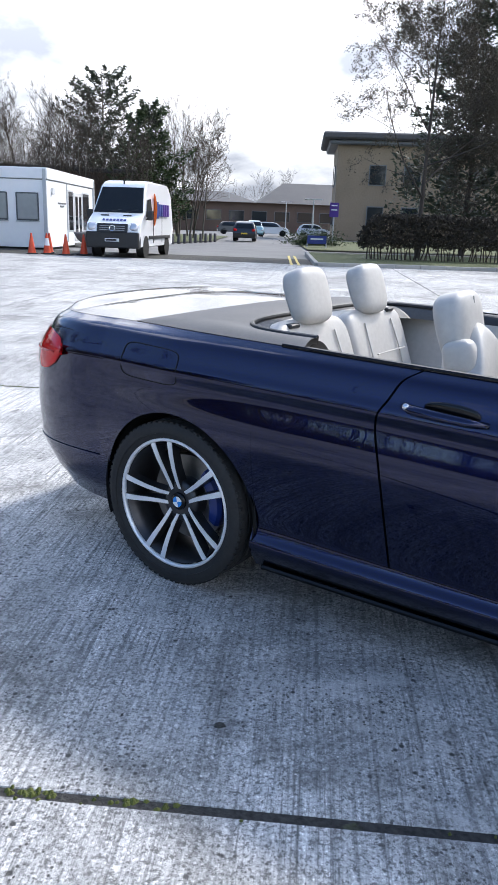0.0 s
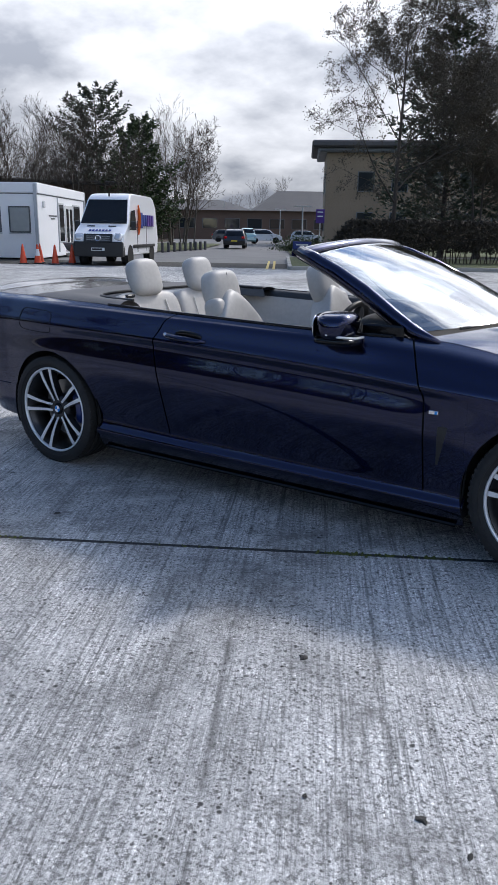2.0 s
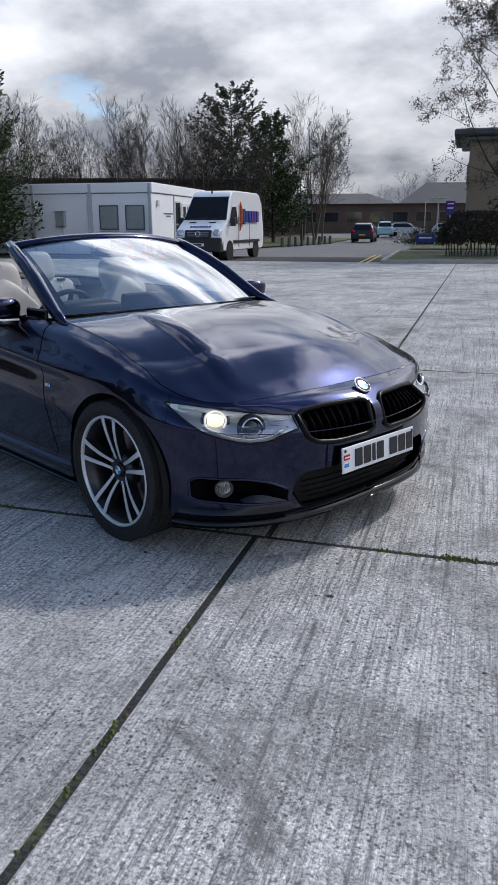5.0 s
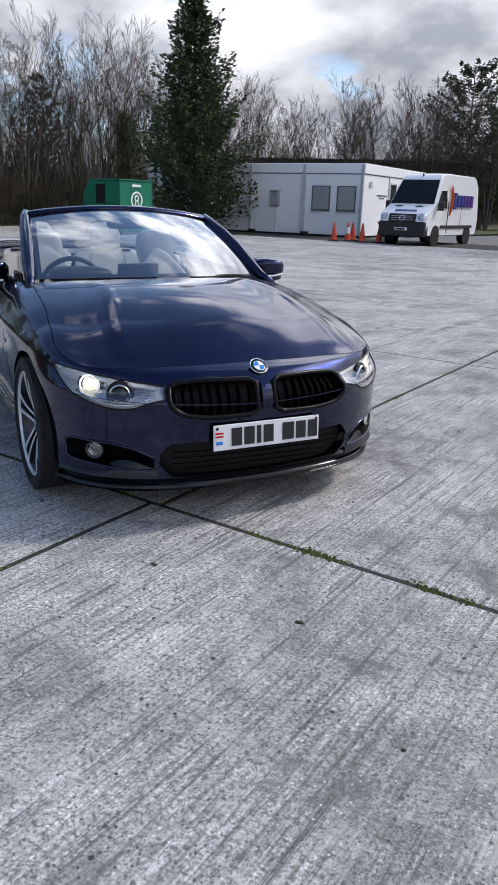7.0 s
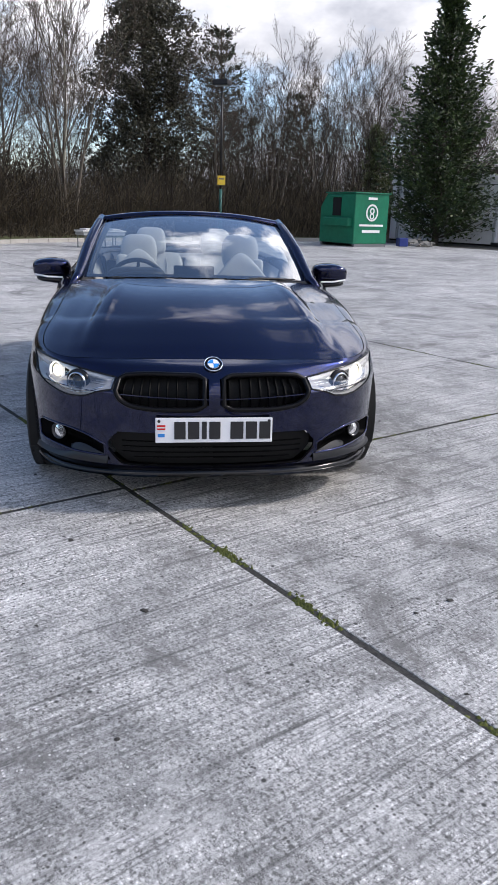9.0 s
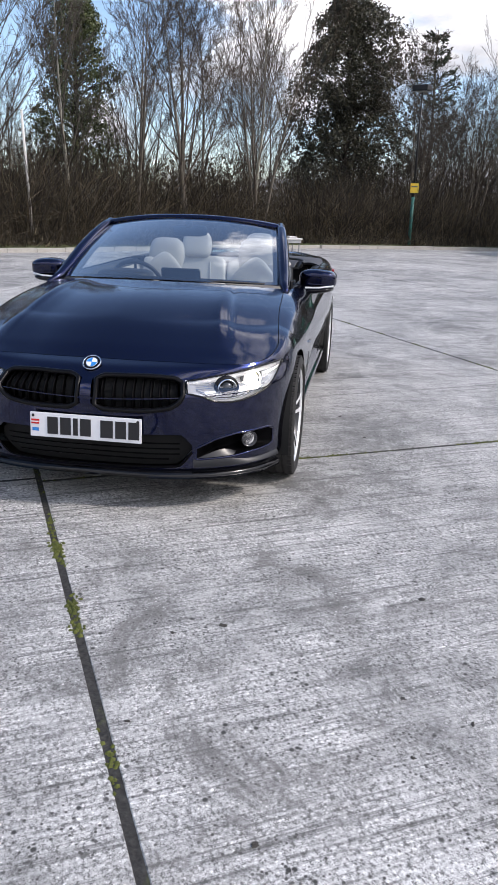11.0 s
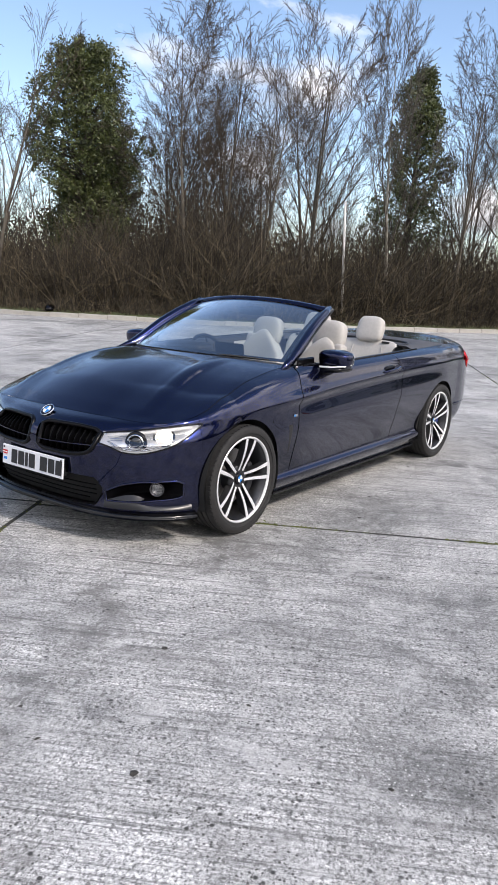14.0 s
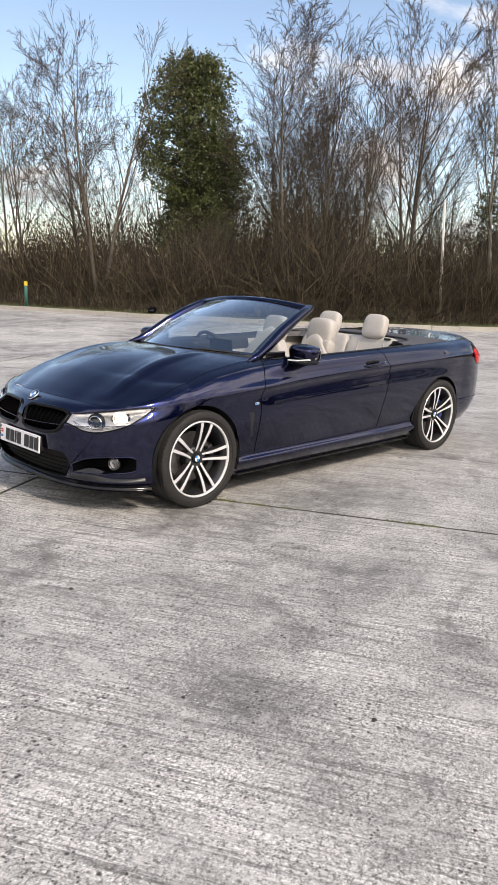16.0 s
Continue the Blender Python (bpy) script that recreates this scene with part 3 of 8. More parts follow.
def skin_panel(name, parent, sg, s_of, v_lo, v_hi, cols, rows, mat=None, out=0.0, label="", rim=0.014, both=False, hole=None):
    """A panel of the skin: s_of(a, v) for a in 0..1, v from v_lo(s) to v_hi(s)."""
    pts, nrm, gone = [], [], set()
    for i in range(cols + 1):
        a = i / cols
        prow, nrow = [], []
        for j in range(rows + 1):
            b = j / rows
            s = s_of(a, 4.0)
            v = v_lo(s) + (v_hi(s) - v_lo(s)) * b
            s = s_of(a, v)
            lo, hi = v_lo(s), v_hi(s)
            v = lo + (hi - lo) * b
            prow.append(skin(s, v, out))
            nrow.append(skin_normal(s, v))
            if hole and i and j and hole(s, prow[-1].z):
                gone.add((i, j))
        pts.append(prow)
        nrm.append(nrow)
    if both:
        flip = [[Vector((p.x, -p.y, p.z)) for p in r] for r in pts[::-1]]
        nflip = [[Vector((p.x, -p.y, p.z)) for p in r] for r in nrm[::-1]]
        pts, nrm = pts + flip[1:], nrm + nflip[1:]
    keep = (lambda i, j: (min(i, 2 * cols - 1 - i), j) not in gone) if gone else None
    return grid_mesh(name, pts, mat or PAINT, parent, sg, nrm, label, rim, keep=keep)


def s_of_x(x):
    """The s at which the plan outline reaches x, ahead of the flank."""
    if x <= FCAP:
        return x
    return FCAP + math.asin(((x - FCAP) / (NOSE - FCAP)) ** 1.3) * 2 / math.pi


def arch_v(s, hub):
    dx = plan(s)[0] - hub
    if abs(dx) >= ARCH_R:
        return 0.0
    return v_at(s, HUB_Z + math.sqrt(ARCH_R ** 2 - dx * dx))


S_ARCH = s_of_x(HUB_X + ARCH_R)


def ease(a):
    """Columns that crowd at both ends."""
    return 0.5 - 0.5 * math.cos(math.pi * a)


def door_front(v):
    return curve(v, (0, 0.880), (3, 0.875), (5, 0.845), (8, 0.745))


def door_rear(v):
    return curve(v, (0, -0.52), (2, -0.545), (3, -0.585), (4, -0.615), (5, -0.605), (6.5, -0.565), (8, -0.50))


def coons(rear, front, centre, side, na, nb, lift=None):
    """A patch between four edges; a runs from rear to front, b from the centre line to the side."""
    pts = []
    for i in range(na + 1):
        a = i / na
        row = []
        for j in range(nb + 1):
            b = j / nb
            p = rear(b) * (1 - a) + front(b) * a + centre(a) * (1 - b) + side(a) * b
            p -= rear(0) * (1 - a) * (1 - b) + rear(1) * (1 - a) * b + front(0) * a * (1 - b) + front(1) * a * b
            if lift:
                p.z += lift(a, b)
            row.append(p)
        pts.append(row)
    return pts


def patch_normals(pts, up=Vector((0, 0, 1))):
    m, n = len(pts), len(pts[0])
    out = []
    for i in range(m):
        row = []
        for j in range(n):
            q = (pts[min(i + 1, m - 1)][j] - pts[max(i - 1, 0)][j]).cross(pts[i][min(j + 1, n - 1)] - pts[i][max(j - 1, 0)])
            q = q.normalized() if q.length > 1e-9 else up.copy()
            row.append(-q if q.dot(up) < 0 else q)
        out.append(row)
    return out


def whole(pts):
    """Mirror a half patch (b from the centre) to both sides."""
    return [[Vector((p.x, -p.y, p.z)) for p in r[:0:-1]] + r for r in pts]


def rounded(bm, c, size, rot=None, ex=0.35, ey=0.35, nu=28, nv=16, shape=None):
    """A rounded block (superquadric) centred on c; shape(p) may bend unit coordinates."""
    def sgnpow(w, e):
        return math.copysign(abs(w) ** e, w)
    m = Matrix.Translation(c) @ (rot if rot is not None else Matrix.Identity(4))
    rings = []
    for i in range(nv + 1):
        ph = -math.pi / 2 + math.pi * i / nv
        ring = []
        for k in range(nu):
            th = 2 * math.pi * k / nu
            p = Vector((sgnpow(math.cos(ph), ey) * sgnpow(math.cos(th), ex), sgnpow(math.cos(ph), ey) * sgnpow(math.sin(th), ex), sgnpow(math.sin(ph), ey)))
            if shape:
                p = shape(p)
            ring.append(bm.verts.new(m @ Vector((p.x * size[0] / 2, p.y * size[1] / 2, p.z * size[2] / 2))))
        rings.append(ring)
    for a, b in zip(rings, rings[1:]):
        for k in range(nu):
            bm.faces.new((a[k], a[(k + 1) % nu], b[(k + 1) % nu], b[k]))
    bmesh.ops.remove_doubles(bm, verts=rings[0] + rings[-1], dist=1e-5)
    return bm


# -- openings in the nose: (from s, to s, lower edge, upper edge) --
LAMP = (1.640, 2.175, lambda s: curve(s, (1.64, 0.674), (1.72, 0.622), (1.85, 0.560), (2.0, 0.530), (2.06, 0.535), (2.12, 0.560), (2.175, 0.574)),
        lambda s: curve(s, (1.64, 0.682), (1.75, 0.676), (1.9, 0.658), (2.05, 0.637), (2.175, 0.618)))
KIDNEY = (2.190, 2.438, lambda s: curve(s, (2.19, 0.568), (2.205, 0.536), (2.25, 0.506), (2.34, 0.494), (2.42, 0.496), (2.438, 0.515)),
          lambda s: curve(s, (2.19, 0.612), (2.22, 0.630), (2.34, 0.640), (2.42, 0.640), (2.438, 0.626)))
INTAKE = (2.155, 2.451, lambda s: curve(s, (2.155, 0.30), (2.21, 0.225), (2.45, 0.215)), lambda s: curve(s, (2.155, 0.335), (2.20, 0.380), (2.45, 0.386)))
FOG_RECESS = (1.745, 2.140, lambda s: curve(s, (1.745, 0.300), (1.78, 0.286), (1.9, 0.276), (2.0, 0.266), (2.14, 0.262)), lambda s: curve(s, (1.745, 0.366), (1.79, 0.384), (1.95, 0.380), (2.05, 0.362), (2.14, 0.318)))


def front_hole(s, z):
    return any(a < s < b and lo(s) < z < hi(s) for a, b, lo, hi in (LAMP, KIDNEY, INTAKE, FOG_RECESS))


# -- body panels --
def build_body(car):
    for sg in (1, -1):
        # front wing: ahead of the door to the corner of the nose, over the arch
        skin_panel("front_wing", car, sg, lambda a, v: door_front(v) + 0.004 + (HUB_X - ARCH_R - door_front(v) - 0.004) * a, lambda s: 1.9, lambda s: 8.0, 8, 48)
        skin_panel("front_wing", car, sg, lambda a, v: HUB_X - ARCH_R + 0.0005 + (S_ARCH - HUB_X + ARCH_R - 0.001) * ease(a), lambda s: arch_v(s, HUB_X), lambda s: 8.0, 56, 40, rim=0.03)
        skin_panel("door", car, sg, lambda a, v: door_rear(v) + 0.004 + (door_front(v) - door_rear(v) - 0.008) * a, lambda s: 1.95, lambda s: 8.0, 60, 48)
        skin_panel("rear_wing", car, sg, lambda a, v: -HUB_X + ARCH_R + (door_rear(v) - 0.004 + HUB_X - ARCH_R) * a, lambda s: 1.95, lambda s: 8.0, 24, 48)
        skin_panel("rear_wing", car, sg, lambda a, v: -HUB_X - ARCH_R + 0.0005 + (2 * ARCH_R - 0.001) * ease(a), lambda s: arch_v(s, -HUB_X), lambda s: 8.0, 56, 40, rim=0.03)
        skin_panel("rear_wing", car, sg, lambda a, v: -2.08 + (-HUB_X - ARCH_R + 2.08) * a, lambda s: 5.03, lambda s: 8.0, 16, 24)
        skin_panel("side_skirt", car, sg, lambda a, v: -HUB_X + ARCH_R - 0.01 + (2 * (HUB_X - ARCH_R) + 0.02) * a, lambda s: 0.0, lambda s: 1.92, 50, 22)
        pts = [skin(x, 0.0) for x in np.linspace(-1.03, 1.03, 40)]
        part("skirt_lip", tube([(p.x, sg * (p.y + 0.012), p.z + 0.002) for p in pts], 0.009, 6), GLOSS_BLACK, car)
        # bright edge and rubber along the top of the door
        pts = [skin(x, 8.0) for x in np.linspace(-1.0, 0.66, 40)]
        part("belt_strip", tube([(p.x, sg * (p.y - 0.002), p.z + 0.003) for p in pts], 0.006, 6), GLOSS_BLACK, car)
    # nose and tail, each one piece round the car
    skin_panel("front_bumper", car, 1, lambda a, v: S_ARCH + (FCAP + 1 - S_ARCH) * a, lambda s: 0.0, lambda s: 4.0, 130, 70, both=True, rim=0.02, hole=front_hole)
    skin_panel("nose_panel", car, 1, lambda a, v: S_ARCH + 0.001 + (FCAP + 1 - S_ARCH - 0.001) * a, lambda s: 4.0, lambda s: 8.0, 130, 60, both=True, rim=0.01, hole=front_hole)
    skin_panel("rear_bumper", car, 1, lambda a, v: -HUB_X - ARCH_R - (HUB_X * 0 - RCAP + 1 - HUB_X - ARCH_R) * a, lambda s: 0.0, lambda s: 4.97, 70, 40, both=True, rim=0.02)
    skin_panel("tail_panel", car, 1, lambda a, v: -2.085 - 0.715 * a, lambda s: 5.03, lambda s: 8.0, 50, 24, both=True)
    # black sheet behind every joint, added so the gaps read as shade
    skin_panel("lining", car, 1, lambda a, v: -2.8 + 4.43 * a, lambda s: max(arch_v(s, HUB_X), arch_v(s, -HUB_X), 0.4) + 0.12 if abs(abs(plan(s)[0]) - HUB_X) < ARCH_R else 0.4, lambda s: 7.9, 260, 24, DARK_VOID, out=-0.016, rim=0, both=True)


def hood_lift(a, b):
    ridge = curve(b, (0.0, 0.0), (0.35, 0.004), (0.50, 0.016), (0.56, 0.026), (0.60, 0.024), (0.66, 0.006), (0.80, 0.0), (1.0, 0.0))
    return 0.028 * math.sin(math.pi * a) * (1 - b ** 2.4) * 0.6 + ridge * math.sin(math.pi * min(a * 1.05, 1)) ** 0.7


def build_hood(car):
    cut = FCAP + 0.26
    side = lambda a: skin(0.775 + (cut - 0.775) * a, 8.0) + Vector((0, -0.004, 0.001))
    front = lambda b: skin(FCAP + 1 + (cut - FCAP - 1) * b, 8.0) + Vector((-0.004, 0, 0.001))
    corner = side(0.0)
    rear = lambda b: Vector((1.075 - (1.075 - corner.x) * b ** 2.0, corner.y * b, 0.962 - (0.962 - corner.z) * b ** 2.4))
    nose, tail = front(0.0), rear(0.0)
    centre = lambda a: Vector((tail.x + (nose.x - tail.x) * a, 0, curve(a, (0, tail.z), (0.35, 0.925), (0.7, 0.845), (0.9, 0.755), (1, nose.z))))
    pts = coons(rear, front, centre, side, 70, 60, hood_lift)
    pts = whole(pts)
    grid_mesh("bonnet", pts, PAINT, car, 1, patch_normals(pts), "", 0.016, flip=True)
    # scuttle behind the bonnet, with the wiper arms
    scuttle = [[Vector((p.x - 0.09 * k / 4 - 0.004, p.y * (1 - 0.02 * k / 4), p.z - 0.012 - 0.004 * k)) for p in pts[0]] for k in range(5)]
    grid_mesh("scuttle", scuttle, SATIN_BLACK, car, 1, patch_normals(scuttle))
    for y0, y1, x1 in ((-0.50, 0.12, 0.985), (0.15, 0.60, 0.83)):
        part("wiper", tube([(1.005 - 0.55 * y0 * y0, y0, 0.958 - 0.05 * y0 * y0), (1.010 - 0.14 * (y0 + y1) ** 2, (y0 + y1) / 2, 0.962), (0.990 - 0.50 * y1 * y1, y1, 0.966 - 0.05 * y1 * y1)], [0.007, 0.006, 0.004], 6), SATIN_BLACK, car)


def build_deck(car):
    # boot lid
    cut = RCAP - 0.52
    side = lambda a: skin(-1.70 + (cut + 1.70) * a, 8.0) + Vector((0, -0.003, 0.001))
    front = lambda b: skin(RCAP - 1 + (cut - RCAP + 1) * b, 8.0) + Vector((0.002, 0, 0.001))
    corner = side(0.0)
    rear = lambda b: Vector((-1.62 - (corner.x * -1 - 1.62) * b ** 2.2, corner.y * b, 0.992 - (0.992 - corner.z) * b ** 2))
    nose, tail = front(0.0), rear(0.0)
    centre = lambda a: Vector((tail.x + (nose.x - tail.x) * a, 0, curve(a, (0, tail.z), (0.5, 1.005), (0.8, 0.992), (0.95, 0.985), (1, nose.z))))
    lift = lambda a, b: 0.022 * curve(a, (0.6, 0), (0.88, 1), (0.97, 0.8), (1.0, 0.0)) * (1 - b ** 4)
    pts = whole(coons(rear, front, centre, side, 40, 40, lift))
    grid_mesh("boot_lid", pts, PAINT, car, 1, patch_normals(pts), "", 0.014)
    # folding-roof cover: a broad U behind and beside the rear seats
    pts = []
    for i in range(61):
        b = -1 + 2 * i / 60
        # outer edge follows the belt and closes in front of the boot lid
        k = abs(b)
        if k > 0.5:
            q = skin(-0.92 - (1.70 - 0.92) * (1 - (k - 0.5) / 0.5), 8.0)
            outer = Vector((q.x, math.copysign(q.y - 0.004, b), q.z + 0.002))
        else:
            q = rear(k / 0.5)
            outer = Vector((q.x + 0.006, math.copysign(q.y, b), q.z + 0.002))
        th = b * math.pi / 2
        inner = Vector((-0.98 - 0.36 * math.cos(th) ** 0.5 if k < 1 else -0.95, math.copysign(abs(math.sin(th)) ** 0.45, b) * 0.665, 0.968 + 0.012 * math.cos(th)))
        pts.append([outer * (1 - f) + inner * f + Vector((0, 0, 0.014 * math.sin(math.pi * f))) for f in (j / 10 for j in range(11))])
    grid_mesh("roof_cover", pts, TONNEAU, car, 1, patch_normals(pts), "slate-grey folding-roof cover panel", 0.02)
    inner = [r[-1] for r in pts]
    part("cover_seal", tube([(p.x, p.y, p.z + 0.002) for p in inner], 0.010, 8), SATIN_BLACK, car)
    # grey parcel shelf behind the rear seats, stepping down into the cabin
    shelf = [[Vector((p.x + (0.0 + 0.13 * f) * (1 if abs(p.y) < 0.62 else 0.3), p.y * (1 - 0.05 * f), p.z - 0.006 - 0.05 * f ** 2)) for f in (j / 6 for j in range(7))] for p in inner]
    grid_mesh("parcel_shelf", shelf, TONNEAU, car, 1, patch_normals(shelf), "grey vinyl shelf behind the rear seats")


def build_screen(car):
    bc, bs, tc, ts = Vector((1.02, 0, 0.965)), Vector((0.735, 0.675, 0.935)), Vector((0.185, 0, 1.310)), Vector((0.10, 0.565, 1.262))
    rear = lambda b: Vector((tc.x + (ts.x - tc.x) * b ** 2, ts.y * b, tc.z + (ts.z - tc.z) * b ** 2.2))
    front = lambda b: Vector((bc.x + (bs.x - bc.x) * b ** 2, bs.y * b, bc.z + (bs.z - bc.z) * b ** 2))
    bulge = 0.018
    centre = lambda a: tc.lerp(bc, a) + Vector((bulge, 0, bulge * 1.4)) * math.sin(math.pi * a)
    side = lambda a: ts.lerp(bs, a) + Vector((0.010, 0.004, 0.022)) * math.sin(math.pi * a)
    pts = whole(coons(rear, front, centre, side, 24, 24))
    nrm = patch_normals(pts)
    glass = grid_mesh("windscreen", pts, GLASS, car, 1, nrm, "clear curved windscreen glass")
    glass.visible_shadow = False
    # black band printed round the glass edge
    n = len(pts[0])
    band = grid_mesh("screen_edge", [[p - q * 0.003 for p, q in zip(r, s)] for r, s in zip(pts, nrm)], GLOSS_BLACK, car, 1, nrm, keep=lambda i, j: i < 2 or i > 22 or j < 1 or j > n - 3)
    # pillars: one rounded bar up each side, the header between them
    for sg in (1, -1):
        base = [(0.86, 0.735, 0.905), (0.735, 0.708, 0.938)] + [tuple(side(a) + Vector((-0.018, 0.030, 0.000))) for a in (0.85, 0.6, 0.35, 0.12, 0.0)]
        bm = bmesh.new()
        add_tube(bm, [(x, sg * y, z) for x, y, z in base], [0.012, 0.030, 0.036, 0.038, 0.037, 0.034, 0.030], 12)
        part("windscreen_pillar", bm, PAINT, car, smooth=True)
        inner = [tuple(side(a) + Vector((-0.050, -0.012, -0.010))) for a in (0.95, 0.6, 0.3, 0.02)]
        part("pillar_trim", tube([(x, sg * y, z) for x, y, z in inner], 0.028, 8), DARK_LEATHER, car, smooth=True)
        seal = [tuple(side(a) + Vector((-0.050, 0.046, 0.004))) for a in (0.9, 0.6, 0.3, 0.02)]
        part("pillar_seal", tube([(x, sg * y, z) for x, y, z in seal], 0.011, 6), SATIN_BLACK, car, smooth=True)
    head = []
    for k in range(-20, 21):
        b = abs(k) / 20
        p = rear(b)
        y = math.copysign(p.y * 1.045, k)
        prof = [(0.028, -0.004), (0.020, 0.010), (-0.010, 0.017), (-0.045, 0.012), (-0.072, -0.004), (-0.070, -0.022), (-0.02, -0.030), (0.02, -0.018), (0.028, -0.004)]
        head.append([Vector((p.x + u, y, p.z + w)) for u, w in prof])
    bm = bmesh.new()
    rows = [[bm.verts.new(p) for p in r[:-1]] for r in head]
    for a, b in zip(rows, rows[1:]):
        for k in range(len(a)):
            bm.faces.new((a[k], a[(k + 1) % len(a)], b[(k + 1) % len(a)], b[k]))
    bm.faces.new(rows[0]); bm.faces.new(rows[-1][::-1])
    bmesh.ops.recalc_face_normals(bm, faces=bm.faces)
    part("windscreen_header", bm, PAINT, car, angle=50)
    part("mirror_stalk", box((0.235, 0, 1.262), (0.05, 0.05, 0.05), 0.012), SATIN_BLACK, car)
    bm = rounded(bmesh.new(), (0.205, 0, 1.222), (0.045, 0.235, 0.075), ex=0.5, ey=0.5)
    part("rear_view_mirror", bm, SATIN_BLACK, car, smooth=True)


def build_door_mirrors(car):
    for sg in (1, -1):
        def shape(p):
            # blunt forward end, tapered outer end
            k = 1 - 0.16 * max(p.y, 0)
            return Vector((p.x * (0.82 + 0.18 * p.z) * k, p.y, p.z * k + 0.10 * p.y * 0.5))
        bm = rounded(bmesh.new(), (0, 0, 0), (0.200, 0.236, 0.140), ex=0.62, ey=0.62, shape=shape)
        bmesh.ops.transform(bm, matrix=Matrix.Translation((0.455, sg * 0.892, 0.955)) @ Matrix.Diagonal((1, sg, 1, 1)) @ pose(0, 0, 0, 0, 0, -10), verts=bm.verts)
        if sg < 0:
            bmesh.ops.reverse_faces(bm, faces=bm.faces)
        shell = part("door_mirror", bm, PAINT, car, smooth=True)
        bm = rounded(bmesh.new(), (0, 0, 0), (0.195, 0.215, 0.042), ex=0.6, ey=0.7)
        bmesh.ops.transform(bm, matrix=Matrix.Translation((0.455, sg * 0.882, 0.893)) @ pose(0, 0, 0, 6 * sg, 0, -10 * sg), verts=bm.verts)
        part("mirror_base", bm, GLOSS_BLACK, shell, smooth=True)
        part("indicator_strip", tube([(0.545, sg * 0.82, 0.912), (0.548, sg * 0.91, 0.915), (0.515, sg * 0.985, 0.925), (0.455, sg * 1.004, 0.935)], 0.006, 6), WHITE_ENAMEL, shell, "pale indicator strip")
        bm = rounded(bmesh.new(), (0, 0, 0), (0.010, 0.185, 0.105), ex=0.6, ey=0.6)
        bmesh.ops.transform(bm, matrix=Matrix.Translation((0.366, sg * 0.895, 0.958)) @ pose(0, 0, 0, 0, 0, -10 * sg), verts=bm.verts)
        part("mirror_glass", bm, CHROME, shell, smooth=True)
        part("mirror_arm", tube([(0.52, sg * 0.76, 0.905), (0.49, sg * 0.81, 0.895), (0.46, sg * 0.87, 0.89)], [0.038, 0.028, 0.03], 8, flat=0.6), GLOSS_BLACK, shell, smooth=True)
        part("mirror_sail", box((0.60, sg * 0.745, 0.935), (0.20, 0.02, 0.06), 0.008), GLOSS_BLACK, car)


car = thing("convertible_car", "dark navy blue metallic convertible with roof down and cream leather seats", "car")
build_body(car)
build_hood(car)
build_deck(car)
build_screen(car)
build_door_mirrors(car)

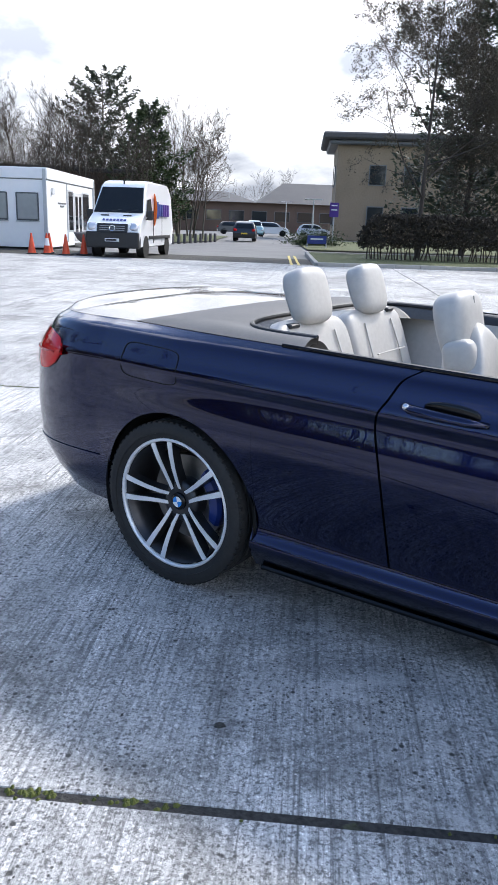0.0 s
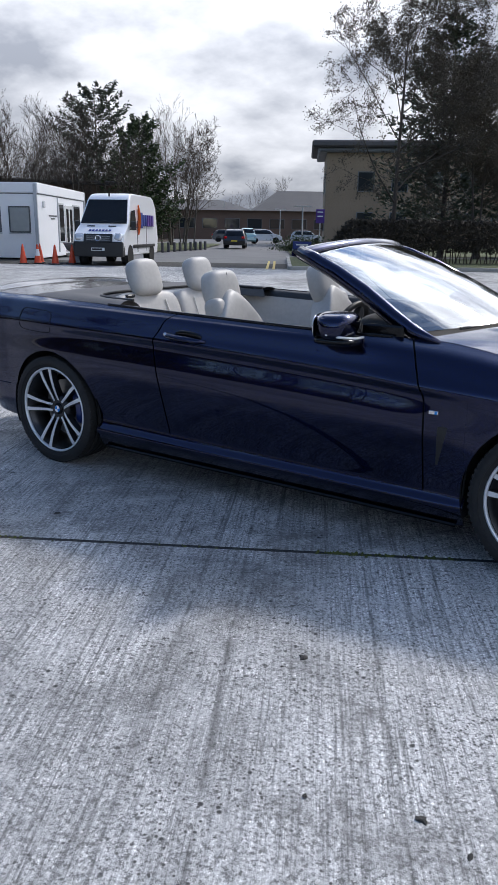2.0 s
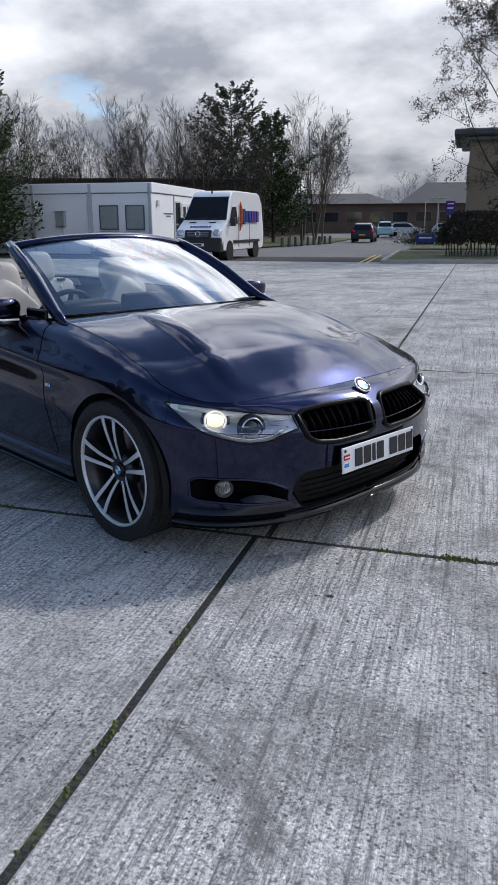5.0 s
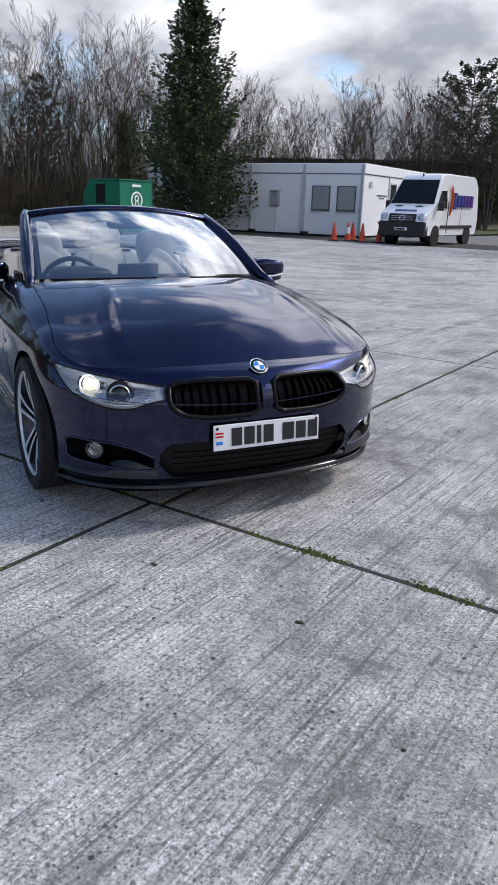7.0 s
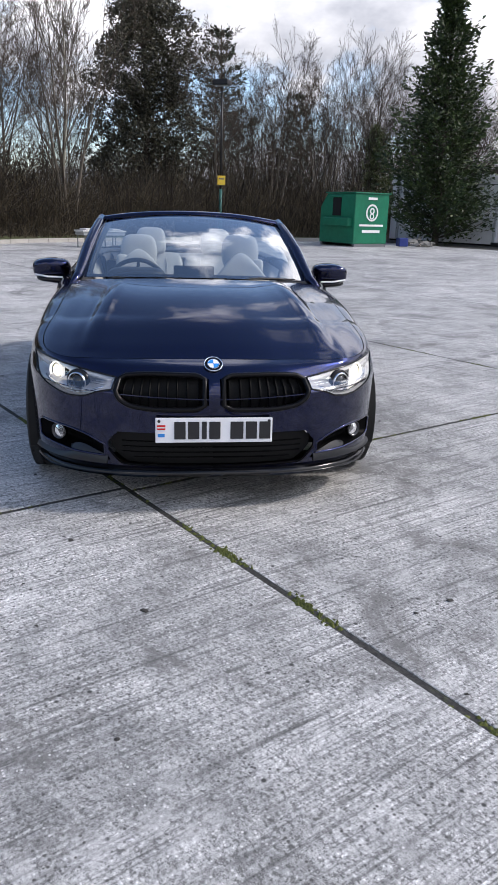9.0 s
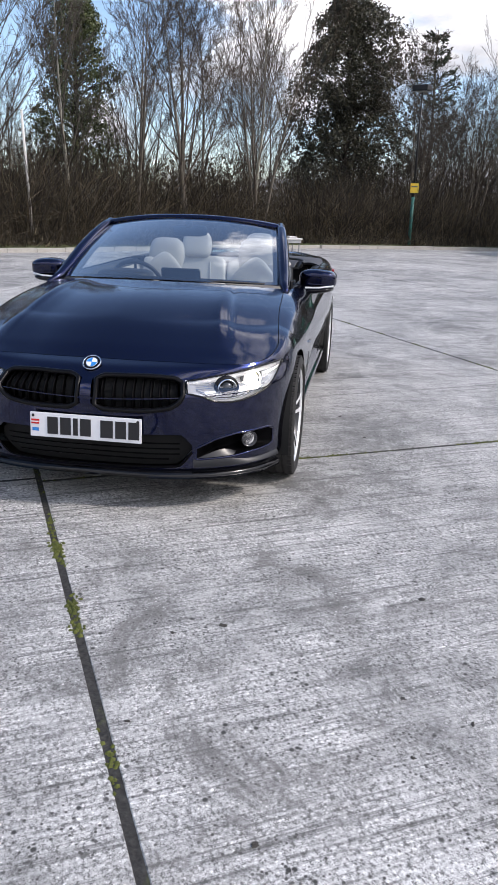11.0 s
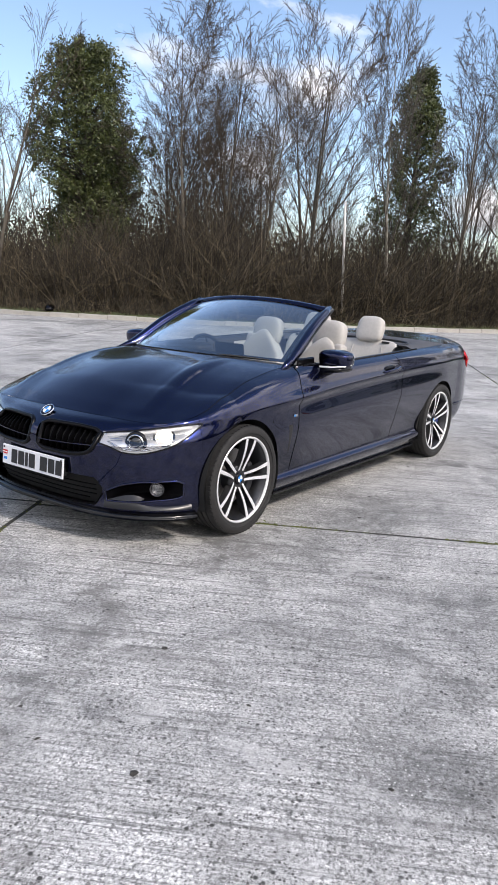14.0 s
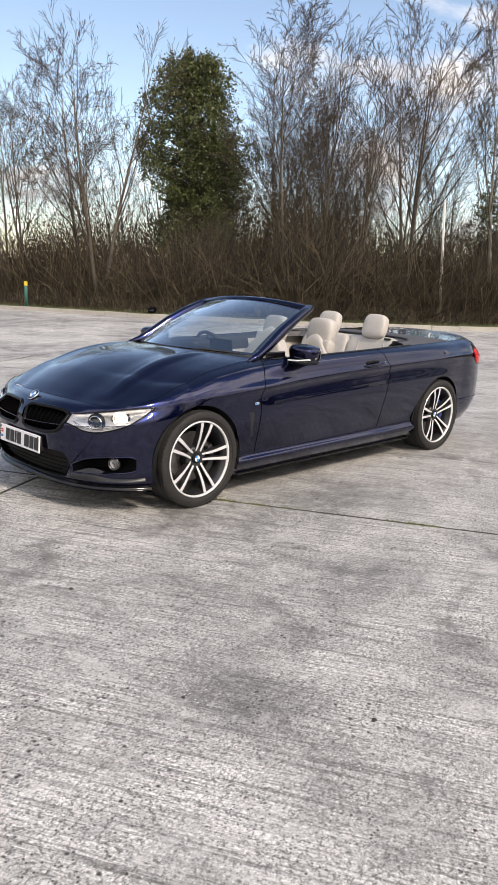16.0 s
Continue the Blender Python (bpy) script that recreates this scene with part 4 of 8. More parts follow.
# -- wheels --
def build_wheel(name):
    """A wheel at the origin, axle along y, outer face towards -y."""
    hold = thing(name, "", "")
    for k in ("label", "category"):
        if k in hold:
            del hold[k]
    ax = pose(0, 0, 0, 90, 0, 0)          # z of the lathe towards -y
    R, r = TYRE_R, 0.252
    prof = [(r - 0.005, -0.105), (r + 0.020, -0.112), (R - 0.028, -0.122), (R - 0.008, -0.112), (R, -0.085)]
    for g in (-0.05, -0.012, 0.026, 0.062):
        prof += [(R, g - 0.006), (R - 0.008, g - 0.004), (R - 0.008, g + 0.004), (R, g + 0.006)]
    prof += [(R, 0.085), (R - 0.008, 0.111), (R - 0.022, 0.119), (R - 0.030, 0.1205), (R - 0.045, 0.1195), (r + 0.022, 0.114), (r + 0.008, 0.108), (r - 0.006, 0.102)]
    tyre = part("tyre", lathe(prof, ax, 72), RUBBER, hold, angle=35)
    bm = bmesh.new()
    for k in range(72):
        th = 2 * math.pi * k / 72
        for sgn in (1, -1):
            m = Matrix.Rotation(th + 0.02 * sgn, 4, "Y") @ Matrix.Translation((R - 0.0065, sgn * 0.092, 0)) @ pose(0, 0, 0, 0, 0, 0)
            bmesh.ops.create_cube(bm, size=1, matrix=m @ Matrix.Diagonal((0.011, 0.034, 0.016, 1)))
    part("tread", bm, RUBBER, tyre)["kind"] = "stuff"
    # barrel and lip
    part("rim_barrel", lathe([(0.235, -0.10), (0.218, -0.06), (0.205, 0.0), (0.212, 0.06), (0.228, 0.088), (0.236, 0.098)], ax, 64), RIM_GREY, hold, smooth=True)
    part("rim_lip", lathe([(0.2405, 0.094), (0.2420, 0.106), (0.2475, 0.110), (0.2535, 0.107), (0.2555, 0.098), (0.251, 0.090)], ax, 72), ALUMINIUM, hold, smooth=True)
    # five pairs of spokes, each a tapered bar with a bright machined face
    for k in range(5):
        base = math.radians(90 + 72 * k)
        for sgn in (1, -1):
            a1 = base
            pts = []
            for f in (0.0, 0.2, 0.45, 0.7, 0.88, 1.0):
                rad = 0.052 + (0.240 - 0.052) * f
                ang = a1 + sgn * curve(f, (0, 0.36), (0.2, 0.225), (0.45, 0.185), (1, 0.172))
                depth = 0.066 + 0.034 * math.sin(f * math.pi / 2)
                pts.append((rad, ang, depth, 0.0075 + 0.0050 * f, 0.046 - 0.012 * f))
            for mat, up, nm in ((RIM_GREY, False, "spoke_body"), (ALUMINIUM, True, "spoke_face")):
                bm = bmesh.new()
                rows = []
                for rad, ang, dep, w, th in pts:
                    ca, sa = math.cos(ang), math.sin(ang)
                    sec = [(-w, dep), (w, dep), (w * 1.25, dep - th), (-w * 1.25, dep - th)] if not up else [(-w * 0.86, dep + 0.0025), (w * 0.86, dep + 0.0025), (w * 0.93, dep - 0.002), (-w * 0.93, dep - 0.002)]
                    rows.append([bm.verts.new((rad * ca - u * sa, -d, rad * sa + u * ca)) for u, d in sec])
                for a, b in zip(rows, rows[1:]):
                    for q in range(4):
                        bm.faces.new((a[q], a[(q + 1) % 4], b[(q + 1) % 4], b[q]))
                bm.faces.new(rows[0]); bm.faces.new(rows[-1][::-1])
                bmesh.ops.recalc_face_normals(bm, faces=bm.faces)
                part(nm, bm, mat, hold)
    part("hub", lathe([(0.0, 0.055), (0.036, 0.062), (0.060, 0.066), (0.078, 0.060), (0.085, 0.045), (0.085, 0.0)], ax, 32), RIM_GREY, hold, smooth=True)
    for k in range(5):
        th = math.radians(54 + 72 * k)
        part("wheel_bolt", lathe([(0.0, 0.060), (0.007, 0.060), (0.009, 0.055), (0.009, 0.04)], Matrix.Translation((0.056 * math.cos(th), 0, 0.056 * math.sin(th))) @ ax, 6), CHROME, hold)
    cap = part("centre_cap", lathe([(0.0, 0.0735), (0.028, 0.0725), (0.033, 0.069), (0.034, 0.060)], ax, 32), GLOSS_BLACK, hold, smooth=True)
    for k in range(4):
        bm = bmesh.new()
        c = bm.verts.new((0, -0.0755, 0))
        arc = [bm.verts.new((0.021 * math.cos(math.pi / 2 * (k + i / 6)), -0.0752, 0.021 * math.sin(math.pi / 2 * (k + i / 6)))) for i in range(7)]
        for a, b in zip(arc, arc[1:]):
            bm.faces.new((c, a, b))
        part("badge_quarter", bm, BADGE_BLUE if k % 2 else WHITE_ENAMEL, cap)
    part("brake_disc", lathe([(0.06, 0.030), (0.075, 0.022), (0.080, 0.0), (0.168, 0.0), (0.168, -0.022), (0.08, -0.022)], ax, 48), BRAKE_STEEL, hold)
    bm = bmesh.new()
    rows = []
    for i in range(13):
        th = math.radians(-40 + 80 * i / 12)
        k = 1 - 0.25 * abs(i / 6 - 1) ** 4
        sec = [(-0.028, -0.010), (-0.028, 0.030), (-0.020, 0.046), (0.018, 0.048), (0.030, 0.034), (0.032, -0.010)]
        rows.append([bm.verts.new(((0.150 + u * k) * math.cos(th), -d * k, (0.150 + u * k) * math.sin(th))) for u, d in sec])
    for a, b in zip(rows, rows[1:]):
        for q in range(6):
            bm.faces.new((a[q], a[(q + 1) % 6], b[(q + 1) % 6], b[q]))
    bm.faces.new(rows[0]); bm.faces.new(rows[-1][::-1])
    bmesh.ops.recalc_face_normals(bm, faces=bm.faces)
    part("brake_caliper", bm, CALIPER_BLUE, hold, "blue painted brake caliper")
    return hold


wheel = build_wheel("wheel")
wheel.parent = car
FITTED = []
WHEELS = [(HUB_X, -1), (-HUB_X, -1), (HUB_X, 1), (-HUB_X, 1)]
for k, (x, sg) in enumerate(WHEELS):
    y = sg * (0.775 if x > 0 else 0.785)
    turn = 0 if sg < 0 else 180
    spin = (-4, -14, 14, -8)[k]
    m = Matrix.Translation((x, y, HUB_Z)) @ pose(0, 0, 0, 0, 0, turn) @ Matrix.Rotation(radians(spin), 4, "Y")
    w = wheel if k == 0 else copy_thing(wheel, m)
    w.matrix_basis = m
    FITTED.append(w)
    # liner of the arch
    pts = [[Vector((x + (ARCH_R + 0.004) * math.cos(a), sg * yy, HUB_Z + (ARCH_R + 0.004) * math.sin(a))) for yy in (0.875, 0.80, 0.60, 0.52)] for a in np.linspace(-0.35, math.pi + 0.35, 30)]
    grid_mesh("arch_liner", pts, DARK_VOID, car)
for w in (FITTED[0], FITTED[2]):
    for c in w.children:
        if c.name.startswith("brake_caliper"):
            # the front calipers stay dark behind the spokes
            c.material_slots[0].link = "OBJECT"
            c.material_slots[0].material = RIM_GREY
            c["label"] = "dark grey brake caliper"

# -- lamps, grilles and trim --
def opening_patch(name, opening, depth, mat, parent, sg, label="", cols=24, rows=8, grow=0.0, taper=0.0):
    """A sheet filling an opening of the nose at some depth behind the skin."""
    a, b, lo, hi = opening
    pts, nrm = [], []
    for i in range(cols + 1):
        s = a - grow + (min(b + grow, FCAP + 1) - a + grow) * i / cols
        row, nr = [], []
        for j in range(rows + 1):
            f = j / rows
            z = lo(s) - grow + (hi(s) - lo(s) + 2 * grow) * f
            v = v_at(s, z)
            edge = min(1.0, 4 * min(i / cols, 1 - i / cols, f, 1 - f) + 0.0) if taper else 1.0
            row.append(skin(s, v, -depth * (edge if taper else 1.0)))
            nr.append(skin_normal(s, v))
        pts.append(row)
        nrm.append(nr)
    if taper:
        nrm = patch_normals(pts, Vector((1, 0.5, 0)))
    return grid_mesh(name, pts, mat, parent, sg, nrm, label)


def opening_ring(opening, sg, n=26, out=0.0, close=True):
    a, b, lo, hi = opening
    b = min(b, FCAP + 1)
    ss = [a + (b - a) * i / n for i in range(n + 1)]
    ring = [(s, hi(s)) for s in ss] + [(s, lo(s)) for s in ss[::-1]]
    pts = [skin(s, v_at(s, z), out) for s, z in ring]
    pts = [Vector((p.x, p.y * sg, p.z)) for p in pts]
    return pts + pts[:1] if close else pts


def at_skin(s, z, sg, out=0.0):
    p = skin(s, v_at(s, z), out)
    return Vector((p.x, p.y * sg, p.z))


def facing(p, s, z, sg):
    """A pose at p whose z axis points out of the skin."""
    n = skin_normal(s, v_at(s, z))
    n = Vector((n.x, n.y * sg, n.z * 0.3)).normalized()
    return Matrix.Translation(p) @ n.to_track_quat("Z", "Y").to_matrix().to_4x4()


def build_headlamp(car, sg):
    lamp = opening_patch("headlamp", LAMP, 0.042, LAMP_REFLECTOR, car, sg, "clear headlamp with two lit rings", 40, 12, 0.004, 1.0)
    part("lamp_frame", tube(opening_ring(LAMP, sg, 40, 0.001), 0.0045, 6, cap=False), GLOSS_BLACK, lamp, smooth=True)
    for s, z, r, lit in ((1.845, 0.610, 0.044, True), (2.000, 0.582, 0.044, False)):
        q = at_skin(s, z, sg, -0.030 if lit else -0.036)
        m = Matrix.Translation(q) @ Vector((0.74 if lit else 0.88, (0.64 if lit else 0.44) * sg, 0.05)).to_track_quat("Z", "Y").to_matrix().to_4x4()
        part("lamp_bezel", lathe([(r * 0.80, 0.004), (r * 1.22, 0.009), (r * 1.34, 0.004), (r * 1.36, -0.006)], m, 32), GLOSS_BLACK, lamp, smooth=True)
        part("lamp_ring", lathe([(r * 0.86, 0.012), (r * 0.92, 0.020), (r, 0.020), (r * 1.06, 0.010), (r * 1.1, -0.01)], m, 32), LAMP_RING if lit else CHROME, lamp, smooth=True)
        part("projector", lathe([(0.0, 0.022), (r * 0.3, 0.0205), (r * 0.55, 0.016), (r * 0.75, 0.008), (r * 0.84, -0.004), (r * 0.84, -0.02)], m, 28), LAMP_ON if lit else DARK_GLASS, lamp, smooth=True)
    # bright brow and dark blade inside
    brow = [at_skin(s, LAMP[3](s) - 0.017, sg, -0.016) for s in np.linspace(1.69, 2.16, 16)]
    part("brow_strip", tube(brow, 0.012, 8), WHITE_ENAMEL, lamp, smooth=True)
    foot = [at_skin(s, LAMP[2](s) + 0.012, sg, -0.020) for s in np.linspace(1.80, 2.14, 14)]
    part("lower_strip", tube(foot, 0.007, 6), CHROME, lamp, smooth=True)
    for k in range(3):
        fin = [at_skin(s, 0.588 + 0.007 * k - 0.05 * (s - 2.08), sg, -0.015) for s in (2.07, 2.11, 2.15)]
        part("lamp_fin", tube(fin, 0.002, 5), CHROME, lamp)
    cover = opening_patch("lamp_cover", LAMP, -0.001, LAMP_GLASS, lamp, sg, "", 30, 8, 0.002)
    cover.visible_shadow = False


def build_grille(car, sg):
    # black sheet behind the slats stands for the grille's shaded depth
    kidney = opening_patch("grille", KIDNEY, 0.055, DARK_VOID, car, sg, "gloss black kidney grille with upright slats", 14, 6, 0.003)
    part("grille_frame", tube(opening_ring(KIDNEY, sg, 30, 0.002), 0.012, 8, cap=False), FRAME_BLACK, kidney, smooth=True)
    a, b, lo, hi = KIDNEY
    for k in range(9):
        s = 2.212 + (2.428 - 2.212) * (k / 8) ** 0.92
        z0, z1 = lo(s) + 0.004, hi(s) - 0.004
        bm = bmesh.new()
        rows = []
        for f in np.linspace(0, 1, 6):
            z = z0 + (z1 - z0) * f
            q = at_skin(s, z, sg, -0.018 - 0.006 * f)
            rows.append([bm.verts.new((q.x + dx, q.y + dy, q.z)) for dx, dy in ((0, -0.0045), (0.003, 0), (0, 0.0045), (-0.04, 0.003), (-0.04, -0.003))])
        for p, q in zip(rows, rows[1:]):
            for j in range(5):
                bm.faces.new((p[j], p[(j + 1) % 5], q[(j + 1) % 5], q[j]))
        bm.faces.new(rows[0][::-1]); bm.faces.new(rows[-1])
        part("slat", bm, SLAT_BLACK, kidney)


def build_lower_nose(car):
    for sg in (1, -1):
        # black sheet put in for the shade inside the intake
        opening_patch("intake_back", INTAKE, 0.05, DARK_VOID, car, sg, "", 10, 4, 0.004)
        recess = opening_patch("fog_recess", FOG_RECESS, 0.075, SLAT_BLACK, car, sg, "black recess round the fog lamp", 20, 8, 0.003, 1.0)
        part("recess_edge", tube(opening_ring(FOG_RECESS, sg, 24, -0.001), 0.006, 6, cap=False), PAINT, recess, smooth=True)
        q = at_skin(1.880, 0.334, sg, -0.034)
        m = Matrix.Translation(q) @ Vector((0.86, 0.5 * sg, 0.02)).to_track_quat("Z", "Y").to_matrix().to_4x4()
        fog = part("fog_lamp", lathe([(0.041, 0.0), (0.041, 0.016), (0.036, 0.022), (0.032, 0.014), (0.018, -0.004), (0.0, -0.01)], m, 28), FOG_STEEL, car, smooth=True)
        part("fog_glass", lathe([(0.0, 0.020), (0.018, 0.018), (0.032, 0.012)], m, 24), LAMP_GLASS, fog, smooth=True).visible_shadow = False
        # painted blade below the recess, running in towards the intake
        pts, nrm = [], []
        for i in range(17):
            s = 1.70 + 0.45 * i / 16
            row = []
            top = curve(s, (1.70, 0.250), (1.9, 0.266), (2.02, 0.300), (2.15, 0.262))
            for j in range(5):
                z = 0.225 + (top - 0.225) * j / 4
                row.append(skin(s, v_at(s, z), 0.020 - 0.052 * (j / 4) ** 1.3 * (0.4 + 0.6 * math.sin(math.pi * i / 16))))
            pts.append(row)
        grid_mesh("corner_blade", pts, BLADE_BLACK, car, sg, patch_normals(pts, Vector((1, 0.6, 0.3))), rim=0.01)
        a, b, lo, hi = INTAKE
        for k in range(4):
            z = 0.255 + 0.026 * k
            part("intake_bar", tube([at_skin(s, z, sg, -0.03) for s in np.linspace(2.20 if k else 2.24, 2.45, 8)], 0.0035, 5), SLAT_BLACK, car)
        part("intake_edge", tube(opening_ring(INTAKE, sg, 20, -0.002, close=False)[21:], 0.006, 6), SLAT_BLACK, car, smooth=True)
    # black splitter lip round the foot of the nose
    pts = []
    ss = list(np.linspace(1.66, FCAP + 1, 40))
    for sg, run in ((1, ss), (-1, ss[-2::-1])):
        for s in run:
            row = []
            for out, dz in ((-0.01, 0.030), (0.020, 0.018), (0.030, 0.002), (0.028, -0.012), (-0.06, -0.016)):
                p = skin(s, 0.0, out)
                row.append(Vector((p.x, p.y * sg, p.z + dz)))
            pts.append(row)
    grid_mesh("splitter", pts, GLOSS_BLACK, car, 1, patch_normals(pts, Vector((1, 0, 0.2))))
    bm = bmesh.new()
    ring = [bm.verts.new((p[4].x, p[4].y, p[4].z)) for p in pts]
    bm.faces.new(ring)
    add_box(bm, (0.0, 0, 0.20), (2.0, 1.50, 0.06))
    add_box(bm, (-1.95, 0, 0.33), (0.6, 1.3, 0.05))
    # unseen block filling the engine bay, added to stop light leaking through
    add_box(bm, (1.42, 0, 0.45), (0.95, 0.86, 0.42))
    part("underbody", bm, DARK_VOID, car)


def roundel(parent, m, r):
    disc = part("roundel", lathe([(0.0, 0.004), (r * 0.9, 0.003), (r, 0.0015), (r, -0.004)], m, 40), GLOSS_BLACK, parent, "round badge with blue and white quarters", smooth=True)
    part("roundel_ring", lathe([(r * 0.93, 0.003), (r * 0.97, 0.0055), (r * 1.03, 0.004), (r * 1.04, -0.002)], m, 40), CHROME, disc, smooth=True)
    part("roundel_inner_ring", lathe([(r * 0.60, 0.004), (r * 0.63, 0.0056), (r * 0.67, 0.004)], m, 36), CHROME, disc, smooth=True)
    for k in range(4):
        bm = bmesh.new()
        c = bm.verts.new(m @ Vector((0, 0, 0.0052)))
        arc = [bm.verts.new(m @ Vector((r * 0.6 * math.cos(math.pi / 2 * (k + i / 8)), r * 0.6 * math.sin(math.pi / 2 * (k + i / 8)), 0.0048))) for i in range(9)]
        for a, b in zip(arc, arc[1:]):
            bm.faces.new((c, a, b))
        part("roundel_quarter", bm, BADGE_BLUE if k % 2 else WHITE_ENAMEL, disc)


def build_plate(car):
    x0, zc = 2.205, 0.406
    rot = pose(0, 0, 0, 0, -4, 0)
    plate = part("number_plate", box((x0, 0, zc), (0.008, 0.522, 0.112), 0.002, rot), PLATE_WHITE, car, "white number plate with black bars")
    part("plate_mount", box((x0 - 0.025, 0, zc), (0.045, 0.48, 0.09), 0.004, rot), SATIN_BLACK, plate)
    x = -0.178
    for k, w in enumerate((0.050, 0.050, 0.022, 0.050, None, 0.058, 0.050, 0.050)):
        if w is None:
            x += 0.034
            continue
        part("plate_bar", box((x0 + 0.0062, x + w / 2, zc), (0.003, w, 0.079), 0.001, rot), PLATE_BLACK, plate)
        x += w + 0.011
    part("plate_flag", box((x0 + 0.0058, -0.235, zc + 0.014), (0.003, 0.036, 0.022), 0, rot), BADGE_RED, plate, "small red and blue flag mark")
    part("plate_flag_bar", box((x0 + 0.0064, -0.235, zc + 0.014), (0.003, 0.036, 0.005), 0, rot), WHITE_ENAMEL, plate)
    part("plate_mark", box((x0 + 0.0058, -0.235, zc - 0.022), (0.003, 0.030, 0.015), 0, rot), BADGE_BLUE, plate)
    part("plate_maker_line", box((x0 + 0.0058, 0.0, zc - 0.049), (0.003, 0.11, 0.004), 0, rot), PLATE_BLACK, plate)
    for y in (-0.245, 0.245):
        part("plate_screw", lathe([(0, 0.003), (0.006, 0.002), (0.007, 0)], Matrix.Translation((x0 + 0.004, y, zc + 0.042)) @ pose(0, 0, 0, 0, 86, 0), 12), PLATE_BLACK, plate)
    m = Matrix.Translation((2.098, 0, 0.682)) @ Vector((0.62, 0, 0.78)).to_track_quat("Z", "Y").to_matrix().to_4x4()
    roundel(car, m, 0.041)


def build_side_trim(car, sg):
    # door handle over its dished recess
    bm = rounded(bmesh.new(), (0, 0, 0), (0.17, 0.022, 0.062), ex=0.8, ey=0.8)
    q = at_skin(-0.385, 0.838, sg, -0.004)
    bmesh.ops.transform(bm, matrix=Matrix.Translation(q) @ pose(0, 0, 0, -14 * sg, 2, 0), verts=bm.verts)
    cup = part("handle_recess", bm, GLOSS_BLACK, car, smooth=True)
    pts = [at_skin(x, 0.846 + 0.05 * (x + 0.4), sg, o) for x, o in ((-0.530, 0.002), (-0.50, 0.022), (-0.42, 0.030), (-0.34, 0.028), (-0.275, 0.012))]
    pts = [Vector((p.x, p.y, 0.842 - 0.020 * k / 4)) for k, p in enumerate(pts)]
    part("door_handle", tube(pts, [0.012, 0.016, 0.016, 0.015, 0.009], 10, flat=0.7), PAINT, car, smooth=True)
    m = facing(at_skin(-0.515, 0.842, sg, 0.022), -0.515, 0.842, sg)
    part("door_lock", lathe([(0, 0.006), (0.009, 0.005), (0.011, 0.0)], m, 16), CHROME, car, smooth=True)
    # wing badge and the slim vent behind the front wheel
    q = at_skin(0.915, 0.640, sg, 0.002)
    part("wing_badge", box(q, (0.042, 0.006, 0.017), 0.002), CHROME, car)
    part("wing_badge_stripe", box(q + Vector((0.012, 0.002 * sg, 0)), (0.012, 0.006, 0.013), 0.001), BADGE_BLUE, car)
    pts = []
    for i in range(9):
        f = i / 8
        z = 0.585 - 0.175 * f
        x0, x1 = 1.002 - 0.055 * f, 0.918 + 0.010 * f
        pts.append([skin(x, v_at(x, z), -0.003 + 0.006 * (1 - abs(2 * g - 1))) for x, g in ((x0 + (x1 - x0) * g, g) for g in (0, 0.5, 1))])
    grid_mesh("wing_vent", pts, SATIN_BLACK, car, sg, patch_normals(pts, Vector((0, 1, 0))))
    # tail lamp wrapped round the corner
    pts = []
    for i in range(29):
        s = -1.915 - 0.50 * i / 28
        zt = curve(i / 28, (0, 0.842), (0.12, 0.880), (0.4, 0.895), (1, 0.885))
        zb = curve(i / 28, (0, 0.825), (0.12, 0.765), (0.3, 0.735), (0.7, 0.752), (1, 0.80))
        pts.append([skin(s, v_at(s, zb + (zt - zb) * j / 10), 0.006 + 0.012 * math.sin(math.pi * j / 10)) for j in range(11)])
    lamp = grid_mesh("tail_lamp", pts, TAIL_RED, car, sg, patch_normals(pts, Vector((-1, 0.6, 0))), "glossy red wrap-round tail lamp", 0.02)
    part("tail_lamp_bar", tube([at_skin(s, 0.815 + 0.02 * (s + 2.1), sg, 0.020) for s in np.linspace(-1.95, -2.38, 14)], 0.004, 5), BADGE_RED, lamp, smooth=True)
    # small side reflector low on the rear bumper
    part("bumper_crease", tube([at_skin(s, 0.43, sg, 0.001) for s in np.linspace(-1.80, -2.5, 14)], 0.004, 5), PAINT, car, smooth=True)
    # joints drawn by dark seals: quarter seam and boot seam
    part("boot_seam", tube([at_skin(s, 0.908 + 0.03 * (s + 1.5) * -0.1, sg, -0.0005) for s in np.linspace(-1.90, -2.02, 4)], 0.002, 4), DARK_VOID, car)


def build_fuel_flap(car):
    """Only on the right flank."""
    ring = []
    for k in range(33):
        th = 2 * math.pi * k / 32
        cx = math.copysign(abs(math.cos(th)) ** 0.35, math.cos(th))
        cz = math.copysign(abs(math.sin(th)) ** 0.35, math.sin(th))
        ring.append((-1.518 + 0.138 * cx, 0.838 + 0.062 * cz - 0.012 * cx * 0.4))
    pts = [at_skin(s, z, -1, 0.0006) for s, z in ring]
    part("fuel_flap", tube(pts, 0.0022, 4, cap=False), DARK_VOID, car, "rounded fuel flap seam")


for sg in (1, -1):
    build_headlamp(car, sg)
    build_grille(car, sg)
    build_side_trim(car, sg)
build_lower_nose(car)
build_plate(car)
build_fuel_flap(car)


